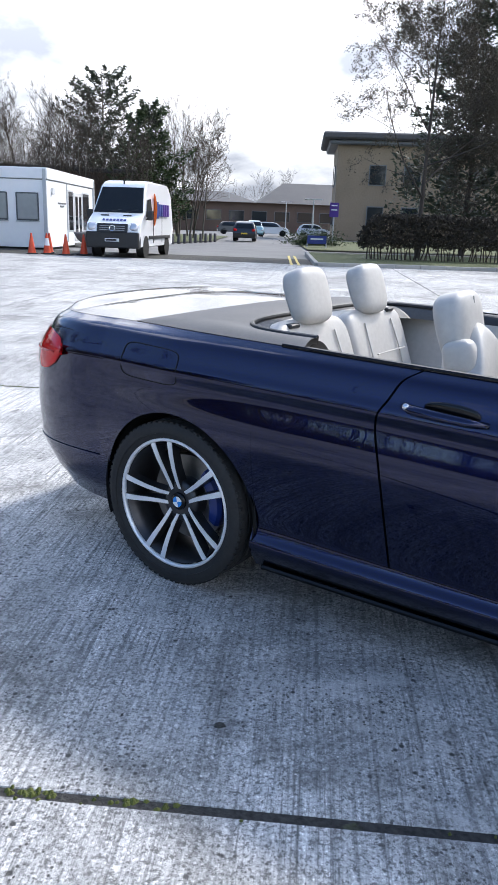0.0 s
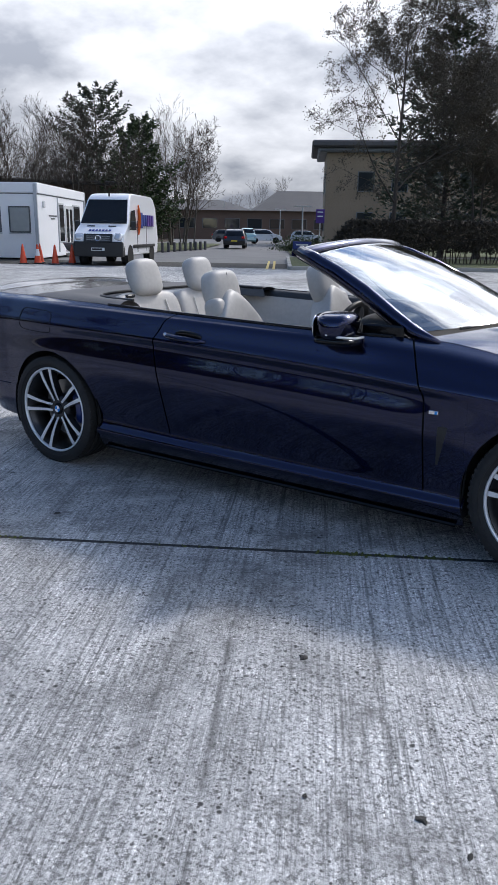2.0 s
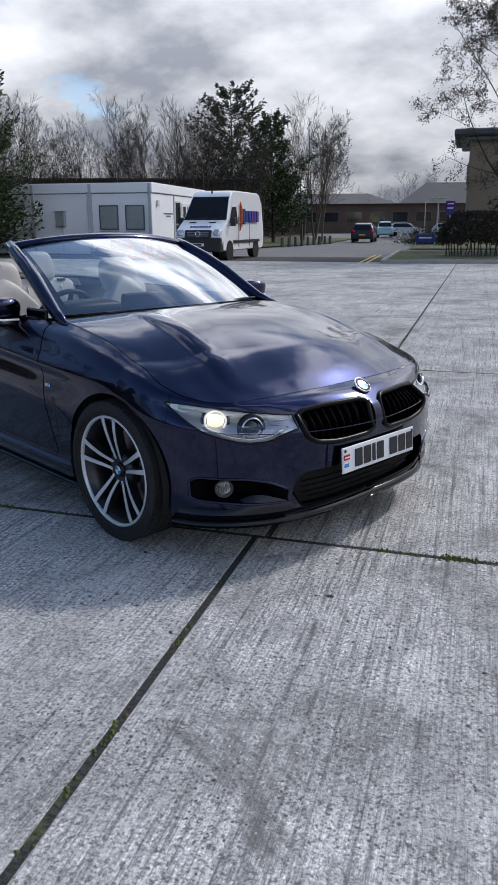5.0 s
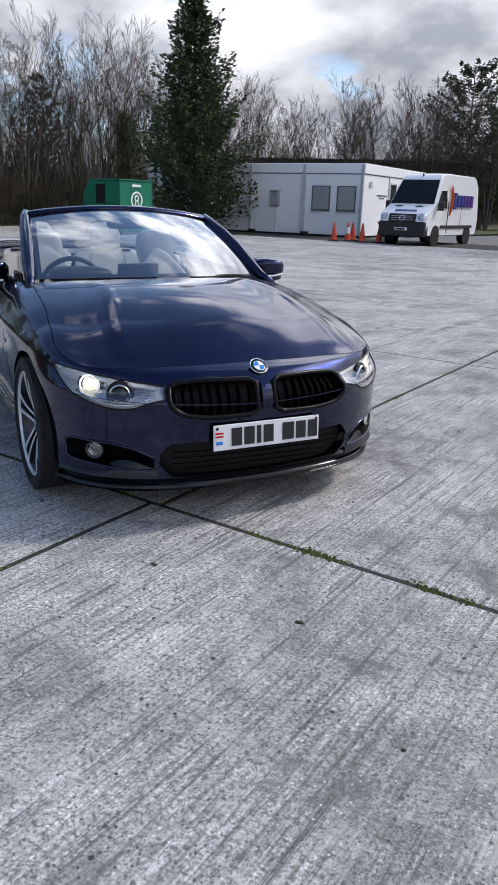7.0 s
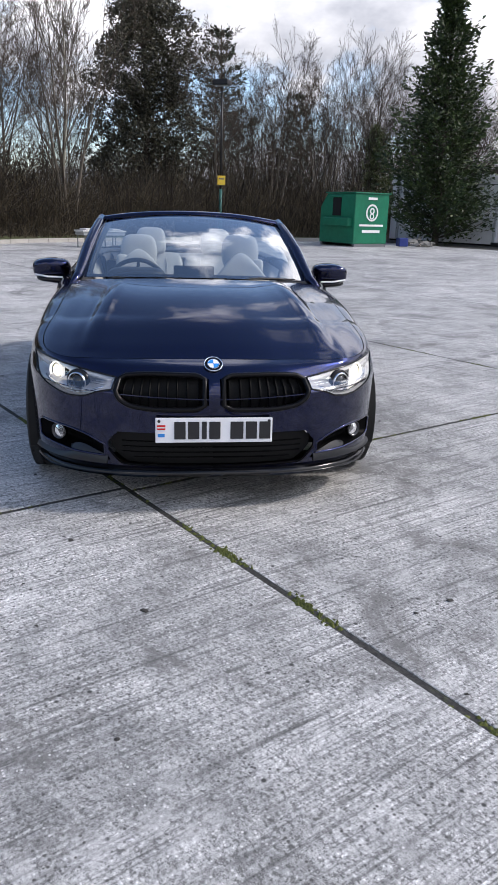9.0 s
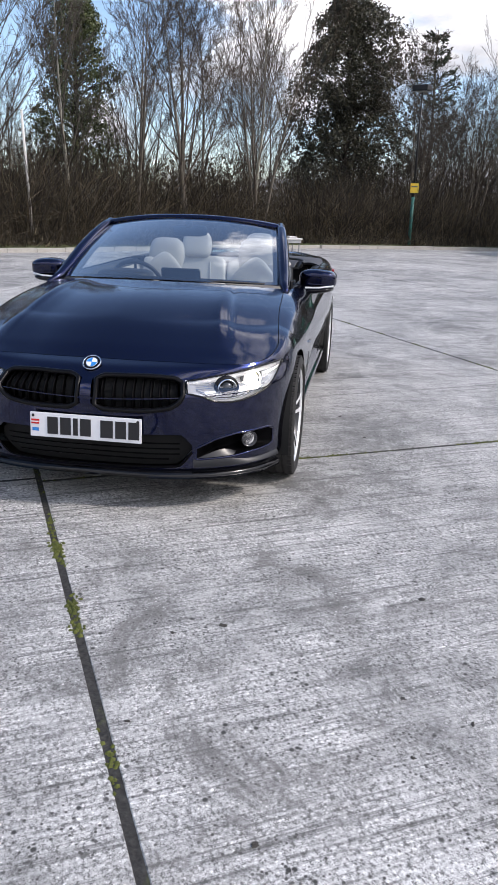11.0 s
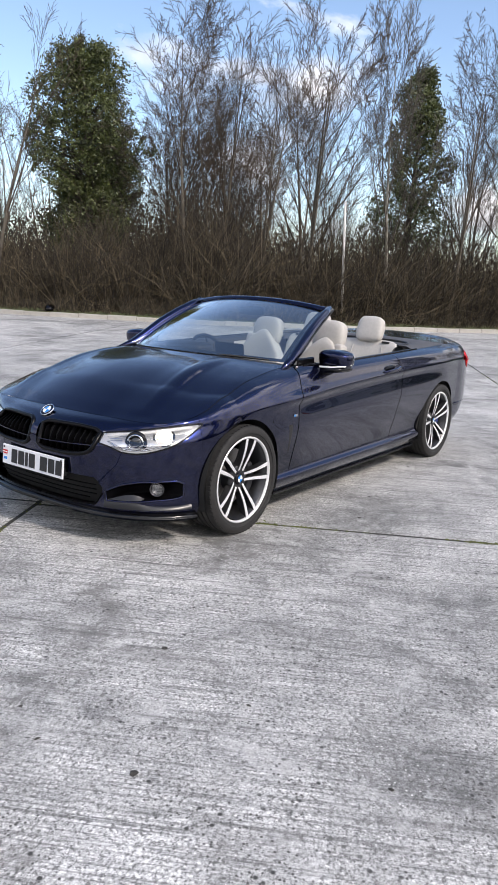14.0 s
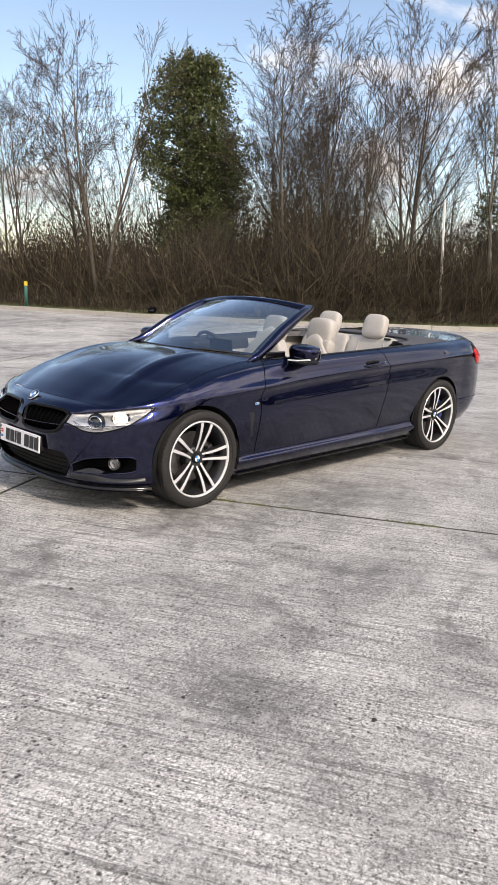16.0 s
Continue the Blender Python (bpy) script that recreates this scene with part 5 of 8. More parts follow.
# -- cabin --
def seat(parent, x, y, z_top):
    """A front seat as a part group: cushion, backrest with bolsters, head restraint."""
    lean = pose(0, 0, 0, 0, -16, 0)
    bm = rounded(bmesh.new(), (x + 0.36, y, 0.46), (0.52, 0.50, 0.17), ex=0.45, ey=0.5)
    cushion = part("seat_cushion", bm, LEATHER, parent, smooth=True)

    def shell(p):
        w = 1 - 0.40 * max(p.z, 0) ** 1.6
        return Vector((p.x + 0.35 * (abs(p.y) ** 2) * (1 if p.x > 0 else 0.4), p.y * w, p.z - 0.45 * max(p.z, 0) * abs(p.y) ** 1.6))
    bm = rounded(bmesh.new(), (x + 0.10, y, 0.74), (0.16, 0.50, 0.61), lean, 0.5, 0.42, 36, 24, shell)
    back = part("seat_back", bm, LEATHER, parent, smooth=True)
    for k in (-1, 1):
        part("seat_piping", tube([(x + 0.20, y + 0.155 * k, 0.50), (x + 0.135, y + 0.15 * k, 0.72), (x + 0.065, y + 0.11 * k, 0.95), (x + 0.035, y + 0.09 * k, 1.02)], 0.005, 5), LEATHER, back, smooth=True)

    def head(p):
        return Vector((p.x * (0.85 + 0.15 * p.z), p.y * (1 - 0.10 * max(p.z, 0) - 0.08 * max(-p.z, 0)), p.z))
    bm = rounded(bmesh.new(), (x, y, z_top - 0.125), (0.135, 0.280, 0.255), lean, 0.6, 0.5, 32, 20, head)
    rest = part("head_restraint", bm, LEATHER, parent, smooth=True)
    part("restraint_seam", tube([(x + 0.062 - 0.03 * f, y + 0.0, z_top - 0.20 + 0.19 * f) for f in np.linspace(0, 1, 8)], 0.0025, 4), LEATHER, rest)
    # belt guide on the outer shoulder
    out = 1 if y > 0 else -1
    bm = rounded(bmesh.new(), (x + 0.05, y + 0.125 * out, 0.935), (0.11, 0.09, 0.12), lean, 0.6, 0.6)
    part("belt_guide", bm, LEATHER, back, smooth=True)
    part("belt_slot", box((x + 0.06, y + 0.130 * out, 0.975), (0.05, 0.05, 0.024), 0.006, lean), SATIN_BLACK, back)
    part("neck_vent", box((x + 0.068, y, z_top - 0.262), (0.03, 0.15, 0.045), 0.006, lean), SATIN_BLACK, back)


def build_cabin(car):
    part("cabin_floor", box((-0.30, 0, 0.27), (2.1, 1.36, 0.05), 0.01), DARK_LEATHER, car)
    part("bulkhead", box((-1.42, 0, 0.58), (0.06, 1.34, 0.66), 0.01), DARK_LEATHER, car)
    seat(car, -0.555, -0.365, 1.140)
    seat(car, -0.315, 0.385, 1.165)
    # rear bench: two shaped places with their own restraints
    lean = pose(0, 0, 0, 0, -20, 0)
    part("rear_cushion", rounded(bmesh.new(), (-0.93, 0, 0.48), (0.46, 1.16, 0.20), None, 0.35, 0.45), LEATHER, car, smooth=True)
    for y in (-0.285, 0.285):
        bm = rounded(bmesh.new(), (-1.17, y, 0.735), (0.15, 0.565, 0.50), lean, 0.4, 0.35, 32, 20, lambda p: Vector((p.x + 0.3 * abs(p.y) ** 3 * (p.x > 0), p.y, p.z)))
        back = part("rear_backrest", bm, LEATHER, car, smooth=True)
        for k in (-1, 1):
            part("backrest_seam", tube([(-1.035, y + 0.15 * k, 0.58), (-1.095, y + 0.15 * k, 0.78), (-1.155, y + 0.14 * k, 0.93)], 0.004, 5), LEATHER, back, smooth=True)
        part("backrest_seam", tube([(-1.075, y - 0.15, 0.80), (-1.075, y + 0.15, 0.80)], 0.004, 5), LEATHER, back)
        part("belt_catch", box((-1.19, y + (0.16 if y > 0 else -0.16), 0.968), (0.05, 0.07, 0.018), 0.005), SATIN_BLACK, back)
        bm = rounded(bmesh.new(), (-1.215, y * 0.96, 1.068), (0.125, 0.255, 0.225), lean, 0.6, 0.5, 32, 20, lambda p: Vector((p.x * (0.85 + 0.15 * p.z), p.y * (1 - 0.10 * max(p.z, 0)), p.z)))
        rest = part("rear_head_restraint", bm, LEATHER, car, smooth=True)
        for k in (-0.05, 0.05):
            part("restraint_post", tube([(-1.20, y * 0.96 + k, 0.90), (-1.21, y * 0.96 + k, 1.0)], 0.007, 8), CHROME, rest)
    part("shelf_roll", rounded(bmesh.new(), (-1.30, 0, 0.925), (0.14, 1.28, 0.09), None, 0.3, 0.6), LEATHER, car, smooth=True)
    for sg in (1, -1):
        # inner door trim: dark upper, pale lower with an arm rest
        up, low = [], []
        for x in np.linspace(-1.02, 0.70, 30):
            q = skin(x, 8.0)
            y = q.y - 0.006
            up.append([Vector((x, y, q.z)), Vector((x, y - 0.028, q.z + 0.006)), Vector((x, y - 0.060, q.z - 0.006)), Vector((x, y - 0.082, q.z - 0.045)), Vector((x, y - 0.090, q.z - 0.13))])
            low.append([Vector((x, y - 0.088, q.z - 0.12)), Vector((x, y - 0.100, q.z - 0.22)), Vector((x, y - 0.135, q.z - 0.27)), Vector((x, y - 0.12, q.z - 0.32)), Vector((x, y - 0.10, q.z - 0.62))])
        trim = grid_mesh("door_trim_top", up, DARK_LEATHER, car, sg, patch_normals(up, Vector((0, -1, 0.6))))
        grid_mesh("door_trim", low, LEATHER, car, sg, patch_normals(low, Vector((0, -1, 0.3))), "cream leather door lining")
        part("inner_handle", tube([(0.22, sg * 0.715, 0.80), (0.27, sg * 0.705, 0.805), (0.34, sg * 0.715, 0.805)], 0.010, 8), CHROME, trim, smooth=True)
        q = lathe([(0, 0.006), (0.045, 0.004), (0.050, 0.0)], Matrix.Translation((0.42, sg * 0.700, 0.60)) @ pose(0, 0, 0, 90 * sg, 0, 0), 24)
        part("door_speaker", q, SATIN_BLACK, trim, smooth=True)
        # quarter trim beside the rear seats
        qt = [[Vector((x, skin(x, 8.0).y - 0.09 - 0.10 * k / 4, skin(x, 8.0).z - 0.04 - 0.42 * k / 4)) for k in range(5)] for x in np.linspace(-1.36, -0.55, 12)]
        grid_mesh("quarter_trim", qt, LEATHER, car, sg, patch_normals(qt, Vector((0, -1, 0.3))))
    # dashboard under the glass
    pts = []
    for k in range(-14, 15):
        y = 0.70 * k / 14
        b = abs(y) / 0.70
        x1 = 0.985 - 0.29 * b * b
        zt = 0.945 - 0.02 * b
        pts.append([Vector((x1, y, zt - 0.03)), Vector((x1 - 0.12, y, zt - 0.025)), Vector((0.56 - 0.05 * b, y, zt - 0.035)), Vector((0.46, y, zt - 0.06)), Vector((0.43, y, zt - 0.12)), Vector((0.46, y, zt - 0.30)), Vector((0.52, y, 0.42))])
    grid_mesh("dashboard", pts, DARK_LEATHER, car, 1, patch_normals(pts, Vector((-0.6, 0, 0.8))))
    part("instrument_hood", rounded(bmesh.new(), (0.475, -0.365, 0.925), (0.22, 0.36, 0.105), None, 0.5, 0.6), DARK_LEATHER, car, smooth=True)
    part("screen_unit", box((0.455, 0.0, 0.945), (0.02, 0.26, 0.095), 0.008, pose(0, 0, 0, 0, 10, 0)), GLOSS_BLACK, car)
    part("centre_console", box((-0.05, 0, 0.45), (0.95, 0.22, 0.24), 0.03, None, 3), DARK_LEATHER, car, smooth=False)
    m = Matrix.Translation((0.225, -0.365, 0.845)) @ pose(0, 0, 0, 0, -66, 0)
    ring = [m @ Vector((0.182 * math.cos(a), 0.182 * math.sin(a), 0)) for a in np.linspace(0, 2 * math.pi, 41)]
    wheel_ring = part("steering_wheel", tube(ring, 0.015, 10, cap=False), DARK_LEATHER, car, smooth=True)
    part("steering_hub", rounded(bmesh.new(), m @ Vector((0, 0, -0.01)), (0.05, 0.15, 0.13), pose(0, 0, 0, 0, 24, 0), 0.6, 0.6), DARK_LEATHER, wheel_ring, smooth=True)
    for a in (0.05, math.pi - 0.05, -math.pi / 2):
        part("wheel_spoke", tube([m @ Vector((0.05 * math.cos(a), 0.05 * math.sin(a), -0.005)), m @ Vector((0.18 * math.cos(a), 0.18 * math.sin(a), 0))], [0.02, 0.012], 8, flat=0.5), SATIN_BLACK, wheel_ring)


build_cabin(car)

# ---- things round the yard ----
CABIN_WHITE = grained("cabin_white_paint", (0.80, 0.82, 0.85), (0.88, 0.89, 0.90), 0.5, 5, 0.4, 0.1, 0.003, spread=(0.25, 0.75))
CABIN_TRIM = grained("cabin_grey_trim", (0.44, 0.46, 0.48), (0.55, 0.57, 0.59), 0.5, 6, 0.5, 0.1, 0.002)
FROSTED = grained("frosted_shutter_grey", (0.26, 0.28, 0.28), (0.34, 0.36, 0.36), 0.35, 4, 0.6, 0.05, 0.001)
FRAME_GREY = grained("dark_frame_grey", (0.10, 0.11, 0.12), (0.16, 0.17, 0.18), 0.5, 10, 1, 0.1, 0.001)
BAR_GREY = Mat("sign_bar_grey", (0.12, 0.12, 0.13), 0.6).mat
BAR_BLUE = Mat("sign_bar_blue", (0.02, 0.04, 0.22), 0.5).mat
BAR_PURPLE = Mat("sign_bar_purple", (0.07, 0.02, 0.22), 0.5).mat
BAR_ORANGE = Mat("swoosh_orange", (0.80, 0.16, 0.02), 0.45).mat
CONE_ORANGE = grained("cone_orange_plastic", (0.55, 0.05, 0.015), (0.78, 0.10, 0.03), 0.5, 9, 2, 0.15, 0.002)
VAN_WHITE = Mat("van_white_paint", (0.84, 0.85, 0.87), 0.3, 0.0, Coat_Weight=0.7, Coat_Roughness=0.08).mat
BIN_GREEN = grained("bank_green_paint", (0.0, 0.115, 0.06), (0.005, 0.19, 0.10), 0.42, 4, 0.7, 0.15, 0.003)
GALV = grained("galvanised_steel", (0.34, 0.35, 0.36), (0.5, 0.51, 0.52), 0.45, 20, 2, 0.1, 0.001, 0.6)
POST_GREEN = grained("post_green_paint", (0.015, 0.10, 0.085), (0.03, 0.15, 0.125), 0.5, 10, 1, 0.1, 0.001)
SIGN_YELLOW = Mat("sign_yellow", (0.75, 0.52, 0.04), 0.5).mat
POLE_WHITE = grained("pole_white_paint", (0.50, 0.49, 0.47), (0.70, 0.69, 0.67), 0.5, 9, 1, 0.15, 0.001)
TAN_BRICK = grained("tan_brick", (0.20, 0.15, 0.10), (0.30, 0.23, 0.16), 0.85, 9, 0.4, 0.3, 0.004)
BROWN_BRICK = grained("brown_brick", (0.09, 0.06, 0.045), (0.15, 0.10, 0.075), 0.85, 8, 0.3, 0.3, 0.004)
ROOF_DARK = grained("roof_dark_sheet", (0.05, 0.048, 0.05), (0.085, 0.08, 0.08), 0.7, 6, 0.3, 0.2, 0.004)
STONE = grained("weathered_stone", (0.20, 0.19, 0.17), (0.36, 0.34, 0.31), 0.85, 12, 2, 0.4, 0.005)


def build_cabin_office():
    """Flat-roofed site cabin: local x along the long face, y into the block, origin at the corner."""
    ang = 213.0
    hold = thing("site_cabin", "white flat-roofed portable office cabin with grey window shutters", "cabin", Matrix.Translation((-24.9, 19.3, 0)) @ pose(0, 0, 0, 0, 0, ang))
    L, D, H = 12.4, 8.8, 3.27      # y runs to the back: away from the camera is -y here
    part("wall", box((L / 2, -D / 2, 0.15 + H / 2 - 0.25), (L, D, H - 0.35), 0.01), CABIN_WHITE, hold)
    part("plinth", box((L / 2, -D / 2, 0.09), (L - 0.1, D - 0.1, 0.18)), DARK_VOID, hold)
    part("fascia", box((L / 2, -D / 2, H - 0.22), (L + 0.10, D + 0.10, 0.44), 0.02), CABIN_WHITE, hold)
    part("fascia_shadow_gap", box((L / 2, -D / 2, H - 0.46), (L + 0.04, D + 0.04, 0.035)), FRAME_GREY, hold)
    part("roof", box((L / 2, -D / 2, H + 0.01), (L, D, 0.03)), ROOF_DARK, hold)
    for k in range(5):
        part("column", box((0.07 + 2.95 * k, 0.03, H / 2 + 0.02), (0.15, 0.10, H - 0.12), 0.012), CABIN_TRIM, hold)
    part("column", box((-0.03, -D + 0.1, H / 2), (0.10, 0.15, H - 0.15), 0.012), CABIN_TRIM, hold)
    for cx in (0.82, 2.12):
        w = part("window", box((cx, 0.015, 1.72), (0.94, 0.05, 1.12), 0.06, None, 3), FRAME_GREY, hold)
        part("shutter", box((cx, 0.035, 1.72), (0.84, 0.05, 1.02), 0.05, None, 3), FROSTED, w)
        part("sill", box((cx, 0.045, 1.13), (0.98, 0.07, 0.04), 0.008), CABIN_TRIM, w)
    # meter box and its conduit on the second bay
    mb = part("meter_box", box((4.55, 0.10, 1.66), (0.46, 0.20, 0.68), 0.02), GALV, hold)
    part("meter_door", box((4.55, 0.205, 1.64), (0.38, 0.015, 0.56), 0.006), FROSTED, mb)
    part("meter_hood", box((4.55, 0.13, 2.02), (0.54, 0.28, 0.05), 0.01), GALV, mb)
    part("conduit", tube([(4.50, 0.05, 1.34), (4.50, 0.05, 0.2)], 0.035, 8), POLE_WHITE, mb)
    for x, z in ((2.9, 0.26), (5.85, 0.26)):
        part("jack_pad", box((x, 0.03, 0.10), (0.4, 0.2, 0.16), 0.02), SATIN_BLACK, hold)
    part("downpipe", tube([(3.12, 0.09, H - 0.4), (3.12, 0.09, 0.2)], 0.03, 8), CABIN_TRIM, hold)
    # end wall: alarm box, sign bars, glazing and a white door
    part("alarm_box", box((-0.06, -0.75, 2.38), (0.10, 0.18, 0.28), 0.02), WHITE_ENAMEL, hold)
    for k, (w, z) in enumerate(((1.35, 1.92), (0.62, 1.80))):
        part("sign_bar", box((-0.015, -2.35, z), (0.02, w, 0.06)), BAR_GREY, hold)
    part("end_trim", box((-0.02, -3.25, 1.55), (0.05, 0.10, 2.6), 0.01), CABIN_TRIM, hold)
    for k, y in enumerate((-3.85, -6.9)):
        w = part("end_window", box((-0.01, y, 1.62), (0.05, 0.9 + 0.5 * k, 1.85), 0.01), CABIN_TRIM, hold)
        part("pane", box((-0.03, y, 1.62), (0.03, 0.76 + 0.5 * k, 1.70)), DARK_GLASS, w)
    d = part("door", box((-0.015, -5.25, 1.36), (0.06, 1.5, 2.2), 0.01), WHITE_ENAMEL, hold)
    for y in (-4.9, -5.62):
        part("door_pane", box((-0.045, y, 1.45), (0.03, 0.42, 1.7), 0.01), DARK_GLASS, d)
    part("door_handle", tube([(-0.08, -5.22, 1.1), (-0.08, -5.22, 1.35)], 0.02, 8), GALV, d)
    part("step", box((-0.55, -5.2, 0.09), (1.0, 1.9, 0.18), 0.02), STONE, hold)
    return hold


def build_cone(m, label, sleeve):
    hold = thing("traffic_cone", label, "cone", m, "cones by the cabin")
    part("base", box((0, 0, 0.025), (0.40, 0.40, 0.05), 0.015), SATIN_BLACK, hold)
    part("cone", lathe([(0.150, 0.05), (0.142, 0.07), (0.030, 0.73), (0.026, 0.75), (0.0, 0.752)], n=20), CONE_ORANGE, hold, smooth=True)
    if sleeve:
        part("sleeve", lathe([(0.105, 0.31), (0.062, 0.57)], n=20), WHITE_ENAMEL, hold, "white reflective sleeve", smooth=True)
    return hold


def loft_body(profile, widths, bevel=0.04):
    """A closed side outline (x, z) swept across y: half width by height."""
    bm = bmesh.new()
    n = len(profile)
    ys = (-1.0, -0.94, -0.6, 0.6, 0.94, 1.0)
    cx, cz = sum(p[0] for p in profile) / n, sum(p[1] for p in profile) / n
    rows = []
    for y in ys:
        k = 1.0 - (0.035 if abs(y) == 1.0 else 0.008 if abs(y) == 0.94 else 0.0)
        rows.append([bm.verts.new((cx + (x - cx) * k, y * curve(z, *widths), cz + (z - cz) * k)) for x, z in profile])
    for a, b in zip(rows, rows[1:]):
        for i in range(n):
            bm.faces.new((a[i], a[(i + 1) % n], b[(i + 1) % n], b[i]))
    bm.faces.new(rows[0]); bm.faces.new(rows[-1][::-1])
    bmesh.ops.recalc_face_normals(bm, faces=bm.faces)
    return bm


def plain_wheel(parent, x, y, r, w):
    sg = 1 if y > 0 else -1
    ax = Matrix.Translation((x, y, r)) @ pose(0, 0, 0, -90 * sg, 0, 0)
    wh = part("wheel", lathe([(r * 0.62, -w), (r * 0.92, -w), (r, -w * 0.7), (r, w * 0.1), (r * 0.93, w * 0.3), (r * 0.66, w * 0.28), (r * 0.62, w * 0.1)], ax, 24), RUBBER, parent, angle=40)
    part("hubcap", lathe([(0, w * 0.22), (r * 0.2, w * 0.22), (r * 0.5, w * 0.12), (r * 0.62, w * 0.22), (r * 0.66, w * 0.2)], ax, 20), GALV, wh, smooth=True)
    for k in range(5):
        a = 2 * math.pi * k / 5
        part("wheel_slot", box(ax @ Vector((r * 0.42 * math.cos(a), r * 0.42 * math.sin(a), w * 0.19)), (r * 0.16, w * 0.12, r * 0.16), 0), SATIN_BLACK, wh)


def build_van():
    m = Matrix.Translation((-20.45, 19.65, 0)) @ pose(0, 0, 0, 0, 0, -63)
    van = thing("delivery_van", "white high-roof delivery van with orange and blue side graphics", "van", m)
    prof = [(-2.75, 0.42), (-2.80, 1.0), (-2.76, 2.3), (-2.66, 2.66), (-2.45, 2.74), (0.6, 2.74), (0.98, 2.68), (1.20, 2.52), (1.96, 1.52), (2.25, 1.38), (2.62, 1.16), (2.70, 0.95), (2.72, 0.50), (2.62, 0.36), (-2.6, 0.36)]
    part("body", loft_body(prof, ((0.3, 0.96), (1.0, 0.985), (1.6, 0.97), (2.3, 0.90), (2.75, 0.80))), VAN_WHITE, van, angle=28)
    part("bumper", box((2.58, 0, 0.62), (0.36, 1.94, 0.56), 0.08, None, 3), SATIN_BLACK, van, smooth=False)
    g = part("grille", box((2.70, 0, 1.03), (0.07, 1.12, 0.32), 0.03, pose(0, 0, 0, 0, -18, 0), 2), SATIN_BLACK, van)
    for z in (0.96, 1.03, 1.10):
        part("grille_bar", box((2.735 - (z - 1.02) * 0.3, 0, z), (0.02, 0.92, 0.02)), GALV, g)
    part("emblem", lathe([(0.085, 0), (0.105, 0.012), (0.115, 0)], Matrix.Translation((2.745, 0, 1.03)) @ pose(0, 0, 0, 0, 75, 0), 20), CHROME, g)
    part("number_plate", box((2.775, 0, 0.62), (0.02, 0.52, 0.11), 0.004), PLATE_WHITE, van)
    part("plate_bar", box((2.787, -0.03, 0.62), (0.01, 0.40, 0.065)), PLATE_BLACK, van)
    for sg in (1, -1):
        part("headlamp", rounded(bmesh.new(), (2.56, sg * 0.74, 1.05), (0.26, 0.42, 0.30), pose(0, 0, 0, 0, -30, -24 * sg), 0.6, 0.6, 16, 10), LAMP_REFLECTOR, van, smooth=True)
        mir = part("door_mirror", box((1.70, sg * 1.13, 1.50), (0.14, 0.20, 0.34), 0.05, None, 2), SATIN_BLACK, van)
        part("mirror_arm", tube([(1.66, sg * 0.95, 1.35), (1.70, sg * 1.08, 1.40)], 0.03, 6), SATIN_BLACK, mir)
        bm = bmesh.new()
        pts = [(1.50, 1.42), (1.74, 1.46), (1.30, 2.06), (0.78, 2.10), (0.72, 1.42)]
        f = bm.faces.new([bm.verts.new((x, sg * (curve(z, (1.0, 0.985), (1.6, 0.97), (2.3, 0.90)) + 0.004), z)) for x, z in pts])
        bmesh.ops.solidify(bm, geom=[f], thickness=0.01)
        part("side_window", bm, DARK_GLASS, van)
        for x in (1.83, 0.62, -0.75):
            part("panel_seam", box((x if x < 1 else 0.66, sg * 0.982, 1.1), (0.012, 0.012, 1.2)), SATIN_BLACK, van)
        part("rubbing_strip", box((-0.4, sg * 0.99, 0.72), (3.4, 0.03, 0.12), 0.01), SATIN_BLACK, van)
        for x, r in ((1.72, 0.345), (-1.62, 0.345)):
            # flat black disc stands for the shade in the arch; nothing is cut
            bm = lathe([(0.0, 0.0), (0.42, 0.0)], Matrix.Translation((x, sg * 0.975, 0.36)) @ pose(0, 0, 0, -90 * sg, 0, 0), 24)
            part("wheel_arch", bm, DARK_VOID, van)
            plain_wheel(van, x, sg * 0.90, r, 0.22)
        # graphics: an orange sweep and a row of plain dark blocks for the lettering
        sweep = [(0.35 - 0.28 * math.sin(a) + 0.1 * a, sg * 0.955, 1.15 + 1.15 * a / 2.2) for a in np.linspace(0, 2.2, 12)]
        part("side_sweep", tube(sweep, [0.05 + 0.10 * math.sin(math.pi * k / 11) for k in range(12)], 6, flat=0.25), BAR_ORANGE, van, "orange sweep graphic")
        for k in range(6):
            part("side_letter_block", box((-0.12 - 0.36 * k, sg * 0.945, 1.72), (0.27, 0.06, 0.46 if k else 0.62), 0.01), BAR_BLUE if k < 3 else BAR_PURPLE, van)
    # windscreen with its dark surround
    bm = bmesh.new()
    q = [(1.235, 2.47, 0.78), (1.93, 1.56, 0.92)]
    vs = [bm.verts.new((x + 0.012, s * y, z + 0.01)) for x, z, y in q for s in (-1, 1)]
    f = bm.faces.new((vs[0], vs[1], vs[3], vs[2]))
    bmesh.ops.solidify(bm, geom=[f], thickness=0.012)
    part("windscreen", bm, DARK_GLASS, van)
    for y in (-0.35, 0.3):
        part("wiper", tube([(1.93, y, 1.60), (1.86, y + 0.45, 1.68)], 0.012, 5), SATIN_BLACK, van)
        part("bonnet_vent", box((2.10, y * 1.3, 1.475), (0.05, 0.30, 0.02), 0, pose(0, 0, 0, 0, 25, 0)), SATIN_BLACK, van)
    part("roof_marker", box((1.10, 0, 2.66), (0.06, 0.05, 0.12)), SATIN_BLACK, van)
    for k in range(7):
        part("bonnet_letter_block", box((2.40, -0.40 + 0.13 * k, 1.315), (0.10, 0.085, 0.02), 0, pose(0, 0, 0, 0, 30, 0)), BAR_BLUE, van)


